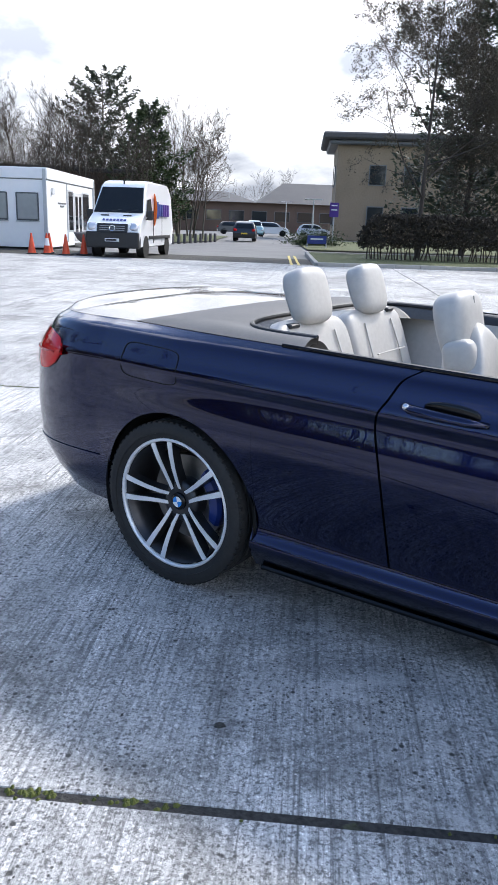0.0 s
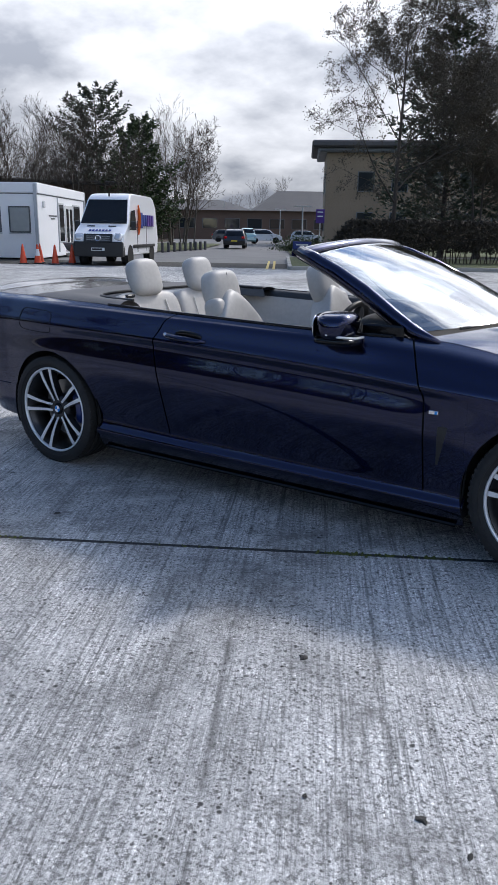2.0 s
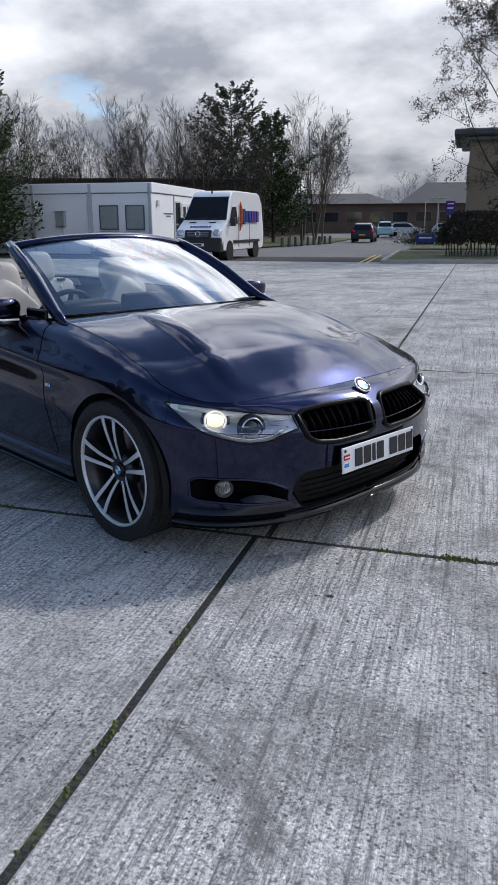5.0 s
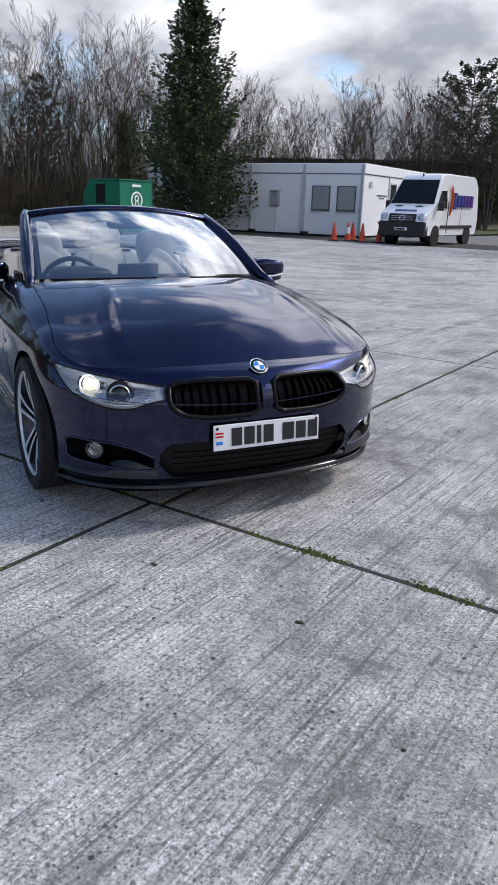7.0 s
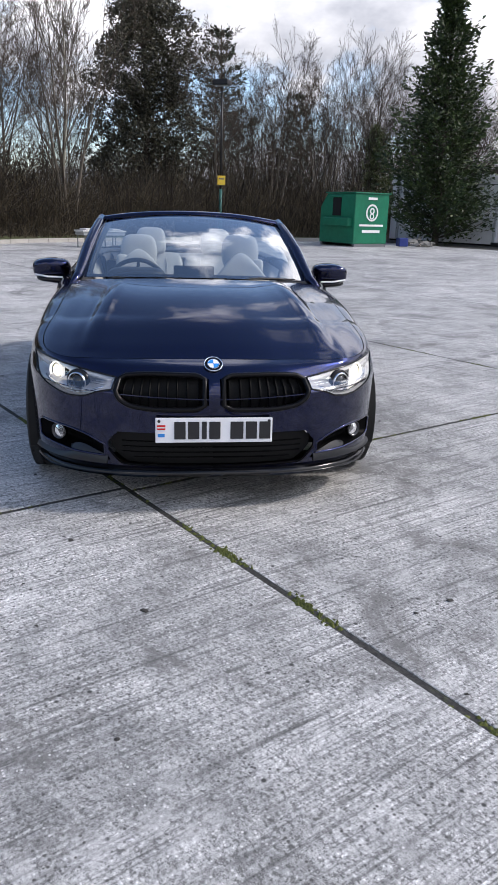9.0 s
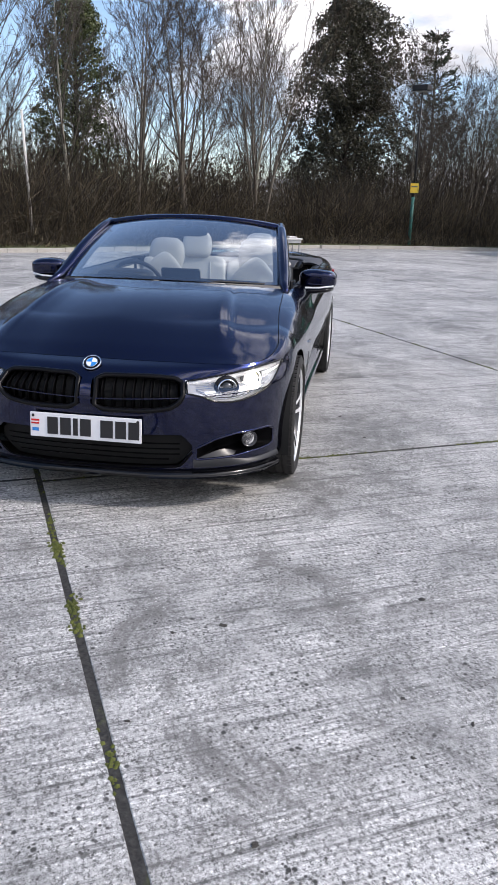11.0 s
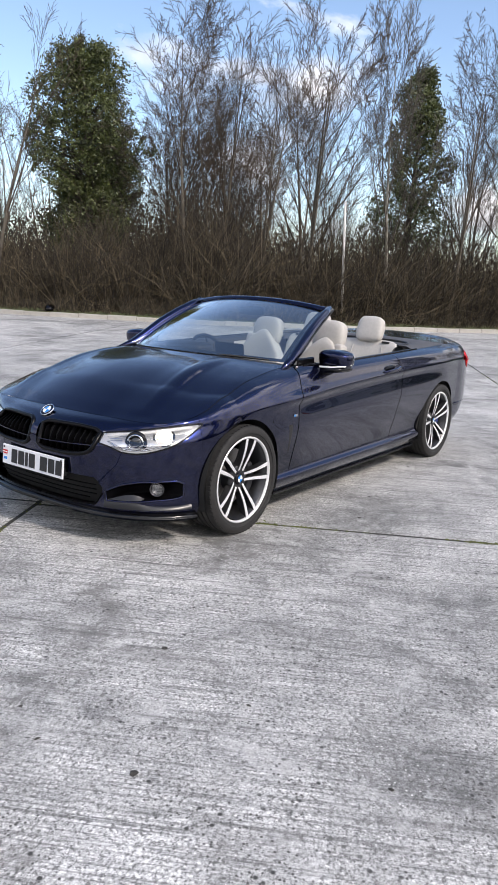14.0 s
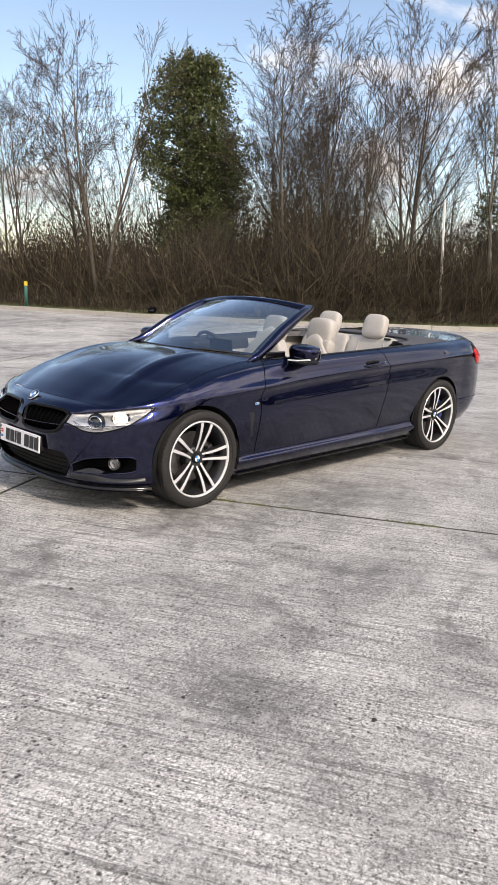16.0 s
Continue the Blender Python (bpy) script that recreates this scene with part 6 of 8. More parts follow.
def build_parked_car(x, y, ang, name, label, mat, tall=1.0):
    m = Matrix.Translation((x, y, 0)) @ pose(0, 0, 0, 0, 0, ang)
    c = thing("parked_car", label, "car", m, "cars parked along the road")
    h = tall
    prof = [(-2.05, 0.30), (-2.12, 0.62), (-2.02, 0.92 * h), (-1.75, 1.30 * h), (-1.35, 1.50 * h), (0.1, 1.52 * h), (0.55, 1.42 * h), (1.05, 1.02 * h), (1.75, 0.90 * h), (2.05, 0.72), (2.10, 0.42), (1.95, 0.26), (-1.9, 0.26)]
    part("body", loft_body(prof, ((0.2, 0.86), (0.8, 0.90), (1.0, 0.86), (1.55, 0.62))), mat, c, angle=30)
    for sg in (1, -1):
        bm = bmesh.new()
        pts = [(-1.62, 1.02 * h), (0.92, 1.02 * h), (0.48, 1.36 * h), (0.1, 1.44 * h), (-1.30, 1.42 * h)]
        f = bm.faces.new([bm.verts.new((px, sg * (curve(pz, (0.8, 0.90), (1.0, 0.86), (1.55, 0.62)) + 0.012), pz)) for px, pz in pts])
        bmesh.ops.solidify(bm, geom=[f], thickness=0.01)
        part("side_window", bm, DARK_GLASS, c)
        for wx in (1.28, -1.28):
            # black disc on the flank in place of a shaded arch opening
            part("wheel_arch", lathe([(0.0, 0.0), (0.37, 0.0)], Matrix.Translation((wx, sg * 0.885, 0.33)) @ pose(0, 0, 0, -90 * sg, 0, 0), 20), DARK_VOID, c)
            plain_wheel(c, wx, sg * 0.80, 0.32, 0.2)
        part("headlamp", rounded(bmesh.new(), (1.95, sg * 0.66, 0.70), (0.22, 0.36, 0.16), pose(0, 0, 0, 0, 0, -20 * sg), 0.7, 0.7, 14, 8), LAMP_REFLECTOR, c, smooth=True)
        part("tail_lamp", rounded(bmesh.new(), (-2.04, sg * 0.70, 0.86 * h), (0.14, 0.26, 0.20), None, 0.7, 0.7, 14, 8), TAIL_RED, c, smooth=True)
    for (x0, z0, y0), (x1, z1, y1), nm in (((1.03, 1.04, 0.74), (0.56, 1.41, 0.60), "windscreen"), ((-1.98, 0.99, 0.70), (-1.73, 1.32, 0.58), "rear_window")):
        bm = bmesh.new()
        o = 0.015 if x0 > 0 else -0.015
        vs = [bm.verts.new((px + o, s * py, pz * h + 0.012)) for px, pz, py in ((x0, z0, y0), (x1, z1, y1)) for s in (-1, 1)]
        f = bm.faces.new((vs[0], vs[1], vs[3], vs[2]))
        bmesh.ops.solidify(bm, geom=[f], thickness=0.01)
        part(nm, bm, DARK_GLASS, c)
    part("number_plate", box((-2.11, 0, 0.60), (0.02, 0.5, 0.11)), SIGN_YELLOW, c)


def build_recycling_bank():
    m = Matrix.Translation((-25.5, 7.95, 0)) @ pose(0, 0, 0, 0, 0, 208)
    b = thing("recycling_bank", "green painted steel recycling bank with white printing", "recycling bank", m)
    # local: corner towards the yard at the origin; x along the lidded face, y along the printed face
    prof = [(0.0, 0.12), (0.0, 2.1), (1.75, 2.1), (2.15, 1.55), (2.15, 0.12)]
    bm = bmesh.new()
    a = [bm.verts.new((x, 0, z)) for x, z in prof]
    c = [bm.verts.new((x, -1.9, z)) for x, z in prof]
    for i in range(5):
        bm.faces.new((a[i], a[(i + 1) % 5], c[(i + 1) % 5], c[i]))
    bm.faces.new(a[::-1]); bm.faces.new(c)
    bmesh.ops.recalc_face_normals(bm, faces=bm.faces)
    bmesh.ops.bevel(bm, geom=list(bm.edges), offset=0.02, segments=1, affect="EDGES")
    part("body", bm, BIN_GREEN, b)
    # black block laid on the face as the shade inside the opening
    part("opening", box((1.10, 0.0, 1.58), (0.52, 0.05, 0.72), 0.01), DARK_VOID, b)
    part("opening_frame", box((1.10, 0.03, 1.98), (0.66, 0.10, 0.06), 0.01), BIN_GREEN, b)
    part("chute", box((0.95, 0.10, 0.98), (1.6, 0.24, 0.34), 0.03), BIN_GREEN, b)
    part("lid_edge", box((0.88, -0.95, 2.13), (1.86, 2.0, 0.05), 0.01), BIN_GREEN, b)
    for x in (0.05, 2.05):
        part("foot", box((x, -0.95, 0.06), (0.12, 1.8, 0.12)), FRAME_GREY, b)
    face = Matrix.Translation((-0.008, -0.95, 1.36)) @ pose(0, 0, 0, 0, -90, 0)
    part("printed_ring", lathe([(0.27, 0.0), (0.27, 0.012), (0.34, 0.012), (0.34, 0.0)], face, 32), WHITE_ENAMEL, b, "white ring mark")
    part("printed_mark", lathe([(0.07, 0.0), (0.07, 0.012), (0.13, 0.012), (0.13, 0.0)], Matrix.Translation((0, 0, 0.07)) @ face, 24), WHITE_ENAMEL, b)
    part("printed_mark", lathe([(0.07, 0.0), (0.07, 0.012), (0.12, 0.012), (0.12, 0.0)], Matrix.Translation((0, 0, -0.14)) @ face, 24), WHITE_ENAMEL, b)
    for z, w, h in ((0.86, 1.35, 0.08), (0.62, 1.0, 0.11), (1.92, 0.5, 0.10)):
        part("printed_bar", box((-0.012, -0.95, z), (0.015, w, h)), WHITE_ENAMEL, b)


def build_lamp_post():
    p = thing("street_lamp", "tall dark lamp post with square head and yellow notice", "street lamp", Matrix.Translation((-30.5, 2.9, 0)))
    part("lower_post", tube([(0, 0, 0), (0, 0, 2.2)], 0.075, 12), POST_GREEN, p, "green painted lower post", smooth=True)
    part("upper_post", tube([(0, 0, 2.2), (0, 0, 6.6)], [0.055, 0.045], 12), SATIN_BLACK, p, smooth=True)
    h = part("lamp_head", box((0.15, -0.02, 6.62), (0.72, 0.5, 0.24), 0.05, pose(0, 0, 0, 0, 0, 60), 2), SATIN_BLACK, p)
    part("lamp_lens", box((0.15, -0.02, 6.50), (0.55, 0.38, 0.03), 0.01, pose(0, 0, 0, 0, 0, 60)), FROSTED, h)
    part("notice", box((0.085, 0.02, 2.58), (0.02, 0.36, 0.40), 0.005), SIGN_YELLOW, p)
    part("notice_bar", box((0.098, 0.02, 2.64), (0.008, 0.26, 0.05)), BAR_GREY, p)


def build_low_table():
    t = thing("trestle_table", "low weathered white table on thin metal legs", "table", Matrix.Translation((-20.75, -1.95, 0)) @ pose(0, 0, 0, 0, 0, 118))
    part("top", box((0, 0, 0.52), (1.55, 0.75, 0.05), 0.01), POLE_WHITE, t)
    part("apron", box((0, 0, 0.44), (1.48, 0.68, 0.10), 0.01), GALV, t)
    for x in (-0.68, -0.3, 0.3, 0.68):
        for y in (-0.30, 0.30):
            part("leg", tube([(x, y, 0), (x, y, 0.42)], 0.018, 6), FRAME_GREY, t)
    for k, (x, w) in enumerate(((-0.45, 0.35), (0.05, 0.3), (0.48, 0.28))):
        part("tray", box((x, 0.0, 0.575), (w, 0.5, 0.05), 0.01), GALV if k % 2 else POLE_WHITE, t)


def build_poles():
    p = thing("white_pole", "thin leaning white flagpole at the wood's edge", "pole", Matrix.Translation((-18.6, -9.75, 0.1)))
    part("shaft", tube([(0.0, 0.0, 0), (0.10, -0.12, 4.05)], [0.05, 0.035], 10), POLE_WHITE, p, smooth=True)
    part("cap", lathe([(0.04, 0), (0.045, 0.03), (0.0, 0.06)], Matrix.Translation((0.10, -0.12, 4.04)), 10), POLE_WHITE, p)
    p = thing("marker_post", "short green marker post with yellow top", "post", Matrix.Translation((-8.9, -20.9, 0)))
    part("shaft", tube([(0, 0, 0), (0, 0, 0.98)], 0.06, 10), POST_GREEN, p, smooth=True)
    part("band", lathe([(0.064, 0.86), (0.064, 1.0), (0.0, 1.01)], n=10), SIGN_YELLOW, p)
    # a tipped black sack against the kerb
    s = tagged(part("rubbish_sack", rounded(bmesh.new(), (-11.2, -16.4, 0.22), (0.42, 0.3, 0.18), pose(0, 0, 0, 0, 14, 40), 0.8, 0.7, 18, 10, lambda q: q * (1 + 0.12 * noise.noise(q * 3))), GLOSS_BLACK, smooth=True), "crumpled black rubbish sack by the kerb", "sack")


def build_rubble():
    rng = random.Random(5)
    bm = bmesh.new()
    for k in range(60):
        a, r = rng.random() * 6.3, rng.random() ** 0.6
        p = Vector((-28.3 + 1.1 * r * math.cos(a), 11.6 + 0.6 * r * math.sin(a), 0.05 + 0.35 * (1 - r) * rng.random()))
        add_box(bm, p, (rng.uniform(0.1, 0.5), rng.uniform(0.08, 0.3), rng.uniform(0.02, 0.12)), 0, pose(0, 0, 0, rng.uniform(-40, 40), rng.uniform(-40, 40), rng.uniform(0, 180)))
    tagged(part("rubble_heap", bm, STONE), "low heap of pale broken rubbish", "rubble", kind="stuff")
    u = thing("stone_planter", "weathered stone planter beside the cabin door", "planter", Matrix.Translation((-22.2, 18.9, 0)))
    part("bowl", lathe([(0.0, 0.55), (0.42, 0.60), (0.50, 0.78), (0.53, 0.80), (0.50, 0.72), (0.38, 0.50), (0.22, 0.40), (0.20, 0.16), (0.34, 0.08), (0.36, 0.0)], n=20), STONE, u, smooth=True)
    part("soil", lathe([(0.0, 0.76), (0.48, 0.76)], n=16), ROOF_DARK, u)
    c = tagged(part("blue_crate", box((-27.2, 10.6, 0.18), (0.5, 0.4, 0.36), 0.03), BAR_BLUE), "blue plastic crate beside the recycling bank", "crate")


def window_grid(parent, origin, along, up, cols, rows, w, h, dx, dz, mat):
    along = Vector(along).normalized()
    ang = math.degrees(math.atan2(along.y, along.x))
    for i in range(cols):
        for j in range(rows):
            p = Vector(origin) + along * (dx * i) + Vector((0, 0, dz * j))
            fr = part("window", box(p, (w + 0.14, 0.10, h + 0.14), 0, pose(0, 0, 0, 0, 0, ang)), FRAME_GREY, parent)
            part("pane", box(p, (w, 0.16, h), 0, pose(0, 0, 0, 0, 0, ang)), mat, fr)


def build_buildings():
    m = Matrix.Translation((-37.7, 69.0, 0)) @ pose(0, 0, 0, 0, 0, 30) @ Matrix.Scale(1.3, 4)
    b = thing("brick_office", "tan brick office block with deep flat eaves", "building", m)
    part("wall", box((8, 4, 3.6), (16, 8, 7.2), 0.03), TAN_BRICK, b)
    part("roof", box((8, 4, 7.75), (18.4, 10.4, 0.5), 0.12), ROOF_DARK, b)
    part("soffit", box((8, 4, 7.35), (17.4, 9.4, 0.35), 0.1), FRAME_GREY, b)
    window_grid(b, (3.2, -0.02, 1.9), (1, 0, 0), 1, 5, 2, 1.2, 1.4, 2.7, 3.1, DARK_GLASS)
    window_grid(b, (-0.02, 2.4, 1.9), (0, 1, 0), 1, 2, 2, 1.2, 1.4, 3.0, 3.1, DARK_GLASS)
    s = thing("entrance_sign", "purple site sign with pale bars on posts", "sign", Matrix.Translation((-26.2, 47.2, 0)) @ pose(0, 0, 0, 0, 0, 30))
    part("board", box((0, 0, 2.5), (0.65, 0.06, 1.0), 0.01), BAR_PURPLE, s)
    for z in (2.5, 2.8):
        part("sign_bar", box((0, -0.04, z), (0.42, 0.02, 0.08)), WHITE_ENAMEL, s)
    part("post", tube([(0, 0.05, 0), (0, 0.05, 2.2)], 0.05, 8), GALV, s)
    s = thing("direction_board", "low blue direction board with pale bars", "sign", Matrix.Translation((-23.5, 40.0, 0)) @ pose(0, 0, 0, 0, 0, 30))
    part("board", box((0, 0, 0.50), (1.2, 0.06, 0.5), 0.01), BAR_BLUE, s)
    part("sign_bar", box((0, -0.04, 0.55), (0.8, 0.02, 0.09)), WHITE_ENAMEL, s)
    for x in (-0.6, 0.6):
        part("leg", tube([(x, 0, 0), (x, 0, 0.3)], 0.04, 6), GALV, s)
    # long brown block far down the road
    m = Matrix.Translation((-82, 106, 0)) @ pose(0, 0, 0, 0, 0, 38)
    b = thing("brown_workshop", "long low brown brick workshop with pitched dark roof", "building", m)
    part("wall", box((0, 0, 2.4), (52, 14, 4.8), 0.02), BROWN_BRICK, b)
    bm = bmesh.new()
    for x0, x1, ridge in ((-27, 8, 6.6), (8, 27, 8.3)):
        vs = [bm.verts.new(p) for p in ((x0, -8, 4.7), (x1, -8, 4.7), (x1, 8, 4.7), (x0, 8, 4.7), (x0 + (5 if x0 > 0 else 0), 0, ridge), (x1 - 5, 0, ridge))]
        for f in ((0, 1, 5, 4), (2, 3, 4, 5), (1, 2, 5), (3, 0, 4)):
            bm.faces.new([vs[i] for i in f])
        bm.faces.new((vs[3], vs[2], vs[1], vs[0]))
    part("roof", bm, ROOF_DARK, b)
    window_grid(b, (-22, -7.02, 2.6), (1, 0, 0), 1, 12, 1, 2.4, 1.5, 3.8, 3, DARK_GLASS)
    # second block glimpsed through the trees behind the cabin
    m = Matrix.Translation((-52, 34, 0)) @ pose(0, 0, 0, 0, 0, 50)
    b = thing("dark_shed", "long dark shed behind the bare trees", "building", m)
    part("wall", box((0, 0, 2.3), (26, 9, 4.6), 0.02), BROWN_BRICK, b)
    part("roof", box((0, 0, 4.75), (26.8, 9.8, 0.3), 0.05), ROOF_DARK, b)


def build_road_edges():
    for k, (x, y, h) in enumerate(((-76.2, 104.0, 6.3), (-60, 96, 4.6), (-34, 58, 3.6))):
        p = thing("road_lamp", "slim grey road lamp on a tall post", "street lamp", Matrix.Translation((x, y, 0)), "lamps along the road")
        part("post", tube([(0, 0, 0), (0, 0, h)], [0.09, 0.06], 8), GALV, p)
        part("arm", box((0.0, 0, h), (1.6, 0.12, 0.09), 0.02, pose(0, 0, 0, 0, 0, 38)), GALV, p)
    # row of short timber bollards along the verge
    for k in range(9):
        x, y = -29.5 - 0.85 * k * 0.45, 33.0 + 1.05 * k
        b = thing("bollard", "short dark timber bollard in the verge", "bollard", Matrix.Translation((x, y, 0)), "bollards along the verge")
        part("post", box((0, 0, 0.30), (0.16, 0.16, 0.60), 0.02), ROOF_DARK, b)


build_cabin_office()
CONES = [(-22.2, 16.1, False, "faded orange traffic cone beside the cabin"), (-22.0, 16.65, True, "orange traffic cone with white sleeve"), (-22.6, 17.3, False, "faded orange traffic cone beside the cabin"), (-21.1, 16.75, False, "faded orange traffic cone beside the cabin"), (-20.9, 17.45, False, "faded orange traffic cone near the van")]
for x, y, sl, lab in CONES:
    build_cone(Matrix.Translation((x, y, 0)) @ pose(0, 0, 0, 0, 0, 30 * x), lab, sl)
build_van()
BLACK_CAR = Mat("car_black_paint", (0.012, 0.012, 0.014), 0.3, 0.0, Coat_Weight=0.8).mat
MINT_CAR = Mat("car_mint_paint", (0.25, 0.42, 0.45), 0.3, 0.2, Coat_Weight=0.8).mat
SILVER_CAR = Mat("car_silver_paint", (0.42, 0.43, 0.45), 0.3, 0.6, Coat_Weight=0.8).mat
build_parked_car(-34.6, 48.2, 122, "a", "small black hatchback parked on the road", BLACK_CAR)
build_parked_car(-47.2, 68.4, -52, "b", "pale mint off-roader parked on the road", MINT_CAR, 1.12)
build_parked_car(-50.0, 76.5, 35, "c", "silver estate car parked across the road", SILVER_CAR, 1.05)
build_parked_car(-47.0, 81.5, 30, "d", "silver hatchback parked across the road", SILVER_CAR)
build_parked_car(-57.5, 79.0, 40, "e", "dark car parked near the workshop", BLACK_CAR)
build_recycling_bank()
build_lamp_post()
build_low_table()
build_poles()
build_rubble()
build_buildings()
build_road_edges()


# ---- kerbs, verges and planting ----
EDGE = [(48, -40), (20, -37), (3, -33.5), (-6, -27), (-8.6, -20.6), (-10.7, -15.6), (-13.4, -11.4), (-17.5, -7.7), (-22.5, -4.6), (-26.2, -1.2), (-28.6, 2.4), (-30.6, 7.0), (-32.6, 11.5)]
WOOD2 = [(-36.0, 12.5), (-42, 22), (-44.5, 34), (-45, 44), (-53, 58), (-64, 76), (-78, 92)]


def walk_line(line, step):
    """Points every step metres along a broken line, with heading and the side away from the yard."""
    out, left = [], 0.0
    for (x0, y0), (x1, y1) in zip(line, line[1:]):
        d = Vector((x1 - x0, y1 - y0, 0))
        n = d.length
        d.normalize()
        t = left
        while t < n:
            out.append((Vector((x0, y0, 0)) + d * t, d.copy(), Vector((-d.y, d.x, 0))))
            t += step
        left = t - n
    return out


def build_kerbs():
    bm = bmesh.new()
    add_box(bm, (0, 0, 0.05), (0.905, 0.16, 0.17), 0.015)
    kerb = tagged(new("kerb"), "pale concrete kerb stones along the wood's edge", "kerb", kind="structure")
    first = part("kerb_stone", bm, KERB, kerb)
    runs = [walk_line(EDGE[2:], 0.915), walk_line([(7.7, 36.8), (-12.6, 20.4), (-18.4, 29.8)], 0.915)]
    k = 0
    rng = random.Random(8)
    for run in runs:
        for p, d, _ in run:
            o = first if k == 0 else new("kerb_stone", first.data)
            o.parent = kerb
            o.matrix_basis = Matrix.Translation(p + Vector((0, 0, rng.uniform(-0.012, 0.008)))) @ pose(0, 0, 0, rng.uniform(-1, 1), rng.uniform(-0.6, 0.6), math.degrees(math.atan2(d.y, d.x)) + rng.uniform(-0.8, 0.8))
            k += 1


def strip(name, line, offs, mat, label, category, bumpy=0.0):
    rows = []
    for p, d, o in walk_line(line, 2.0):
        rows.append([p + o * a + Vector((0, 0, z + bumpy * noise.noise((p + o * a) * 0.35))) for a, z in offs])
    verts = [v for r in rows for v in r]
    n = len(offs)
    faces = [(i * n + j, i * n + j + 1, (i + 1) * n + j + 1, (i + 1) * n + j) for i in range(len(rows) - 1) for j in range(n - 1)]
    ob = obj_from(name, verts, faces, mat, True)
    return tagged(ob, label, category, kind="structure")


LITTER = grained("leaf_litter", (0.030, 0.020, 0.012), (0.085, 0.060, 0.036), 0.95, 12, 0.7, 0.8, 0.03)
build_kerbs()
strip("verge", EDGE, [(0.06, 0.10), (0.9, 0.12), (1.8, 0.14)], GRASS, "thin rough grass verge behind the kerb", "verge", 0.03)
strip("wood_floor", EDGE, [(1.7, 0.12), (5, 0.25), (11, 0.5), (22, 0.9), (45, 1.2)], LITTER, "brown leaf litter under the trees", "ground", 0.15)
strip("wood_floor_far", WOOD2, [(0.0, 0.0), (4, 0.25), (12, 0.5), (45, 1.2)], LITTER, "brown leaf litter under the trees", "ground", 0.1)


def lawn(name, pts, z, label):
    ob = obj_from(name, [(x, y, z) for x, y in pts], [tuple(range(len(pts)))], GRASS)
    tagged(ob, label, "grass", kind="structure")


lawn("verge_island", [(-12.55, 20.5), (7.7, 36.9), (2.4, 45.4), (-18.3, 29.8)], 0.11, "mown grass island inside its kerb")
lawn("verge_far", [(-21.0, 34.5), (2, 53), (-14, 75), (-36, 58)], 0.05, "mown grass in front of the brick office")
lawn("verge_road", [(-29.5, 30.5), (-34, 43), (-46, 62), (-52, 60), (-44, 42), (-36, 30)], 0.05, "rough grass beside the road")
LINE_YELLOW = grained("road_line_yellow", (0.50, 0.38, 0.10), (0.62, 0.50, 0.18), 0.8, 20, 2, 0.2, 0.002)
for k in (0, 1):
    a, d = Vector((-13.15 - 0.22 * k, 20.15 - 0.13 * k, 0)), Vector((-0.53, 0.85, 0))
    w = Vector((0.85, 0.53, 0)) * 0.05
    tagged(obj_from("yellow_line", [a - w + Vector((0, 0, 0.006)), a + w + Vector((0, 0, 0.006)), a + w + d * 8 + Vector((0, 0, 0.006)), a - w + d * 8 + Vector((0, 0, 0.006))], [(0, 1, 2, 3)], LINE_YELLOW), "worn yellow no-parking line", "road marking", kind="structure")


def bark_mat(name, dark, light):
    m = Mat(name, rough=0.9)
    v = m.coords(scale=(1, 1, 0.25))
    m.color(m.ramp(m.mix(0.5, m.noise(v, 18, 5), m.noise(v, 2.0, 3)), (0.3, dark), (0.7, light)))
    m.bump(m.noise(v, 30, 4), 0.5, 0.01)
    return m.mat


def leaf_mat(name, dark, light, rough=0.6):
    m = Mat(name, rough=rough)
    v = m.coords()
    f = m.mix(0.5, m.island(), m.noise(v, 1.2, 3))
    m.color(m.ramp(f, (0.2, dark), (0.8, light)))
    return m.mat


BARK = bark_mat("grey_bark", (0.055, 0.046, 0.036), (0.15, 0.135, 0.11))
BARK_PALE = bark_mat("pale_lichen_bark", (0.17, 0.16, 0.125), (0.36, 0.35, 0.29))
BARK_DARK = bark_mat("dark_bark", (0.03, 0.024, 0.02), (0.075, 0.06, 0.05))
TWIG = bark_mat("brown_twigs", (0.024, 0.018, 0.013), (0.088, 0.066, 0.046))
# darker copy of TWIG: backlight and deep shade put into the colour
SHADED_TWIG = bark_mat("shaded_twigs", (0.018, 0.014, 0.012), (0.070, 0.056, 0.045))


def cane_mat(name, *tones):
    """Thin stems, each with a tone of its own."""
    m = Mat(name, rough=0.9)
    v = m.coords()
    m.color(m.ramp(m.mix(0.3, m.island(), m.noise(v, 1.3, 4)), *tones))
    return m.mat


CANE = cane_mat("mixed_dead_canes", (0.20, (0.015, 0.011, 0.008)), (0.56, (0.052, 0.041, 0.026)), (0.78, (0.122, 0.096, 0.056)), (0.92, (0.23, 0.195, 0.14)))
SAPLING = cane_mat("sapling_bark", (0.2, (0.016, 0.013, 0.010)), (0.6, (0.045, 0.037, 0.029)), (0.85, (0.12, 0.105, 0.085)))
IVY = leaf_mat("ivy_leaves", (0.016, 0.028, 0.009), (0.115, 0.135, 0.038), 0.45)
CYPRESS = leaf_mat("cypress_sprays", (0.007, 0.018, 0.006), (0.055, 0.088, 0.020))
PINE = leaf_mat("pine_needles", (0.012, 0.020, 0.010), (0.050, 0.065, 0.030))
DARK_LEAF = leaf_mat("dull_dark_leaves", (0.016, 0.016, 0.010), (0.070, 0.066, 0.036), 0.6)
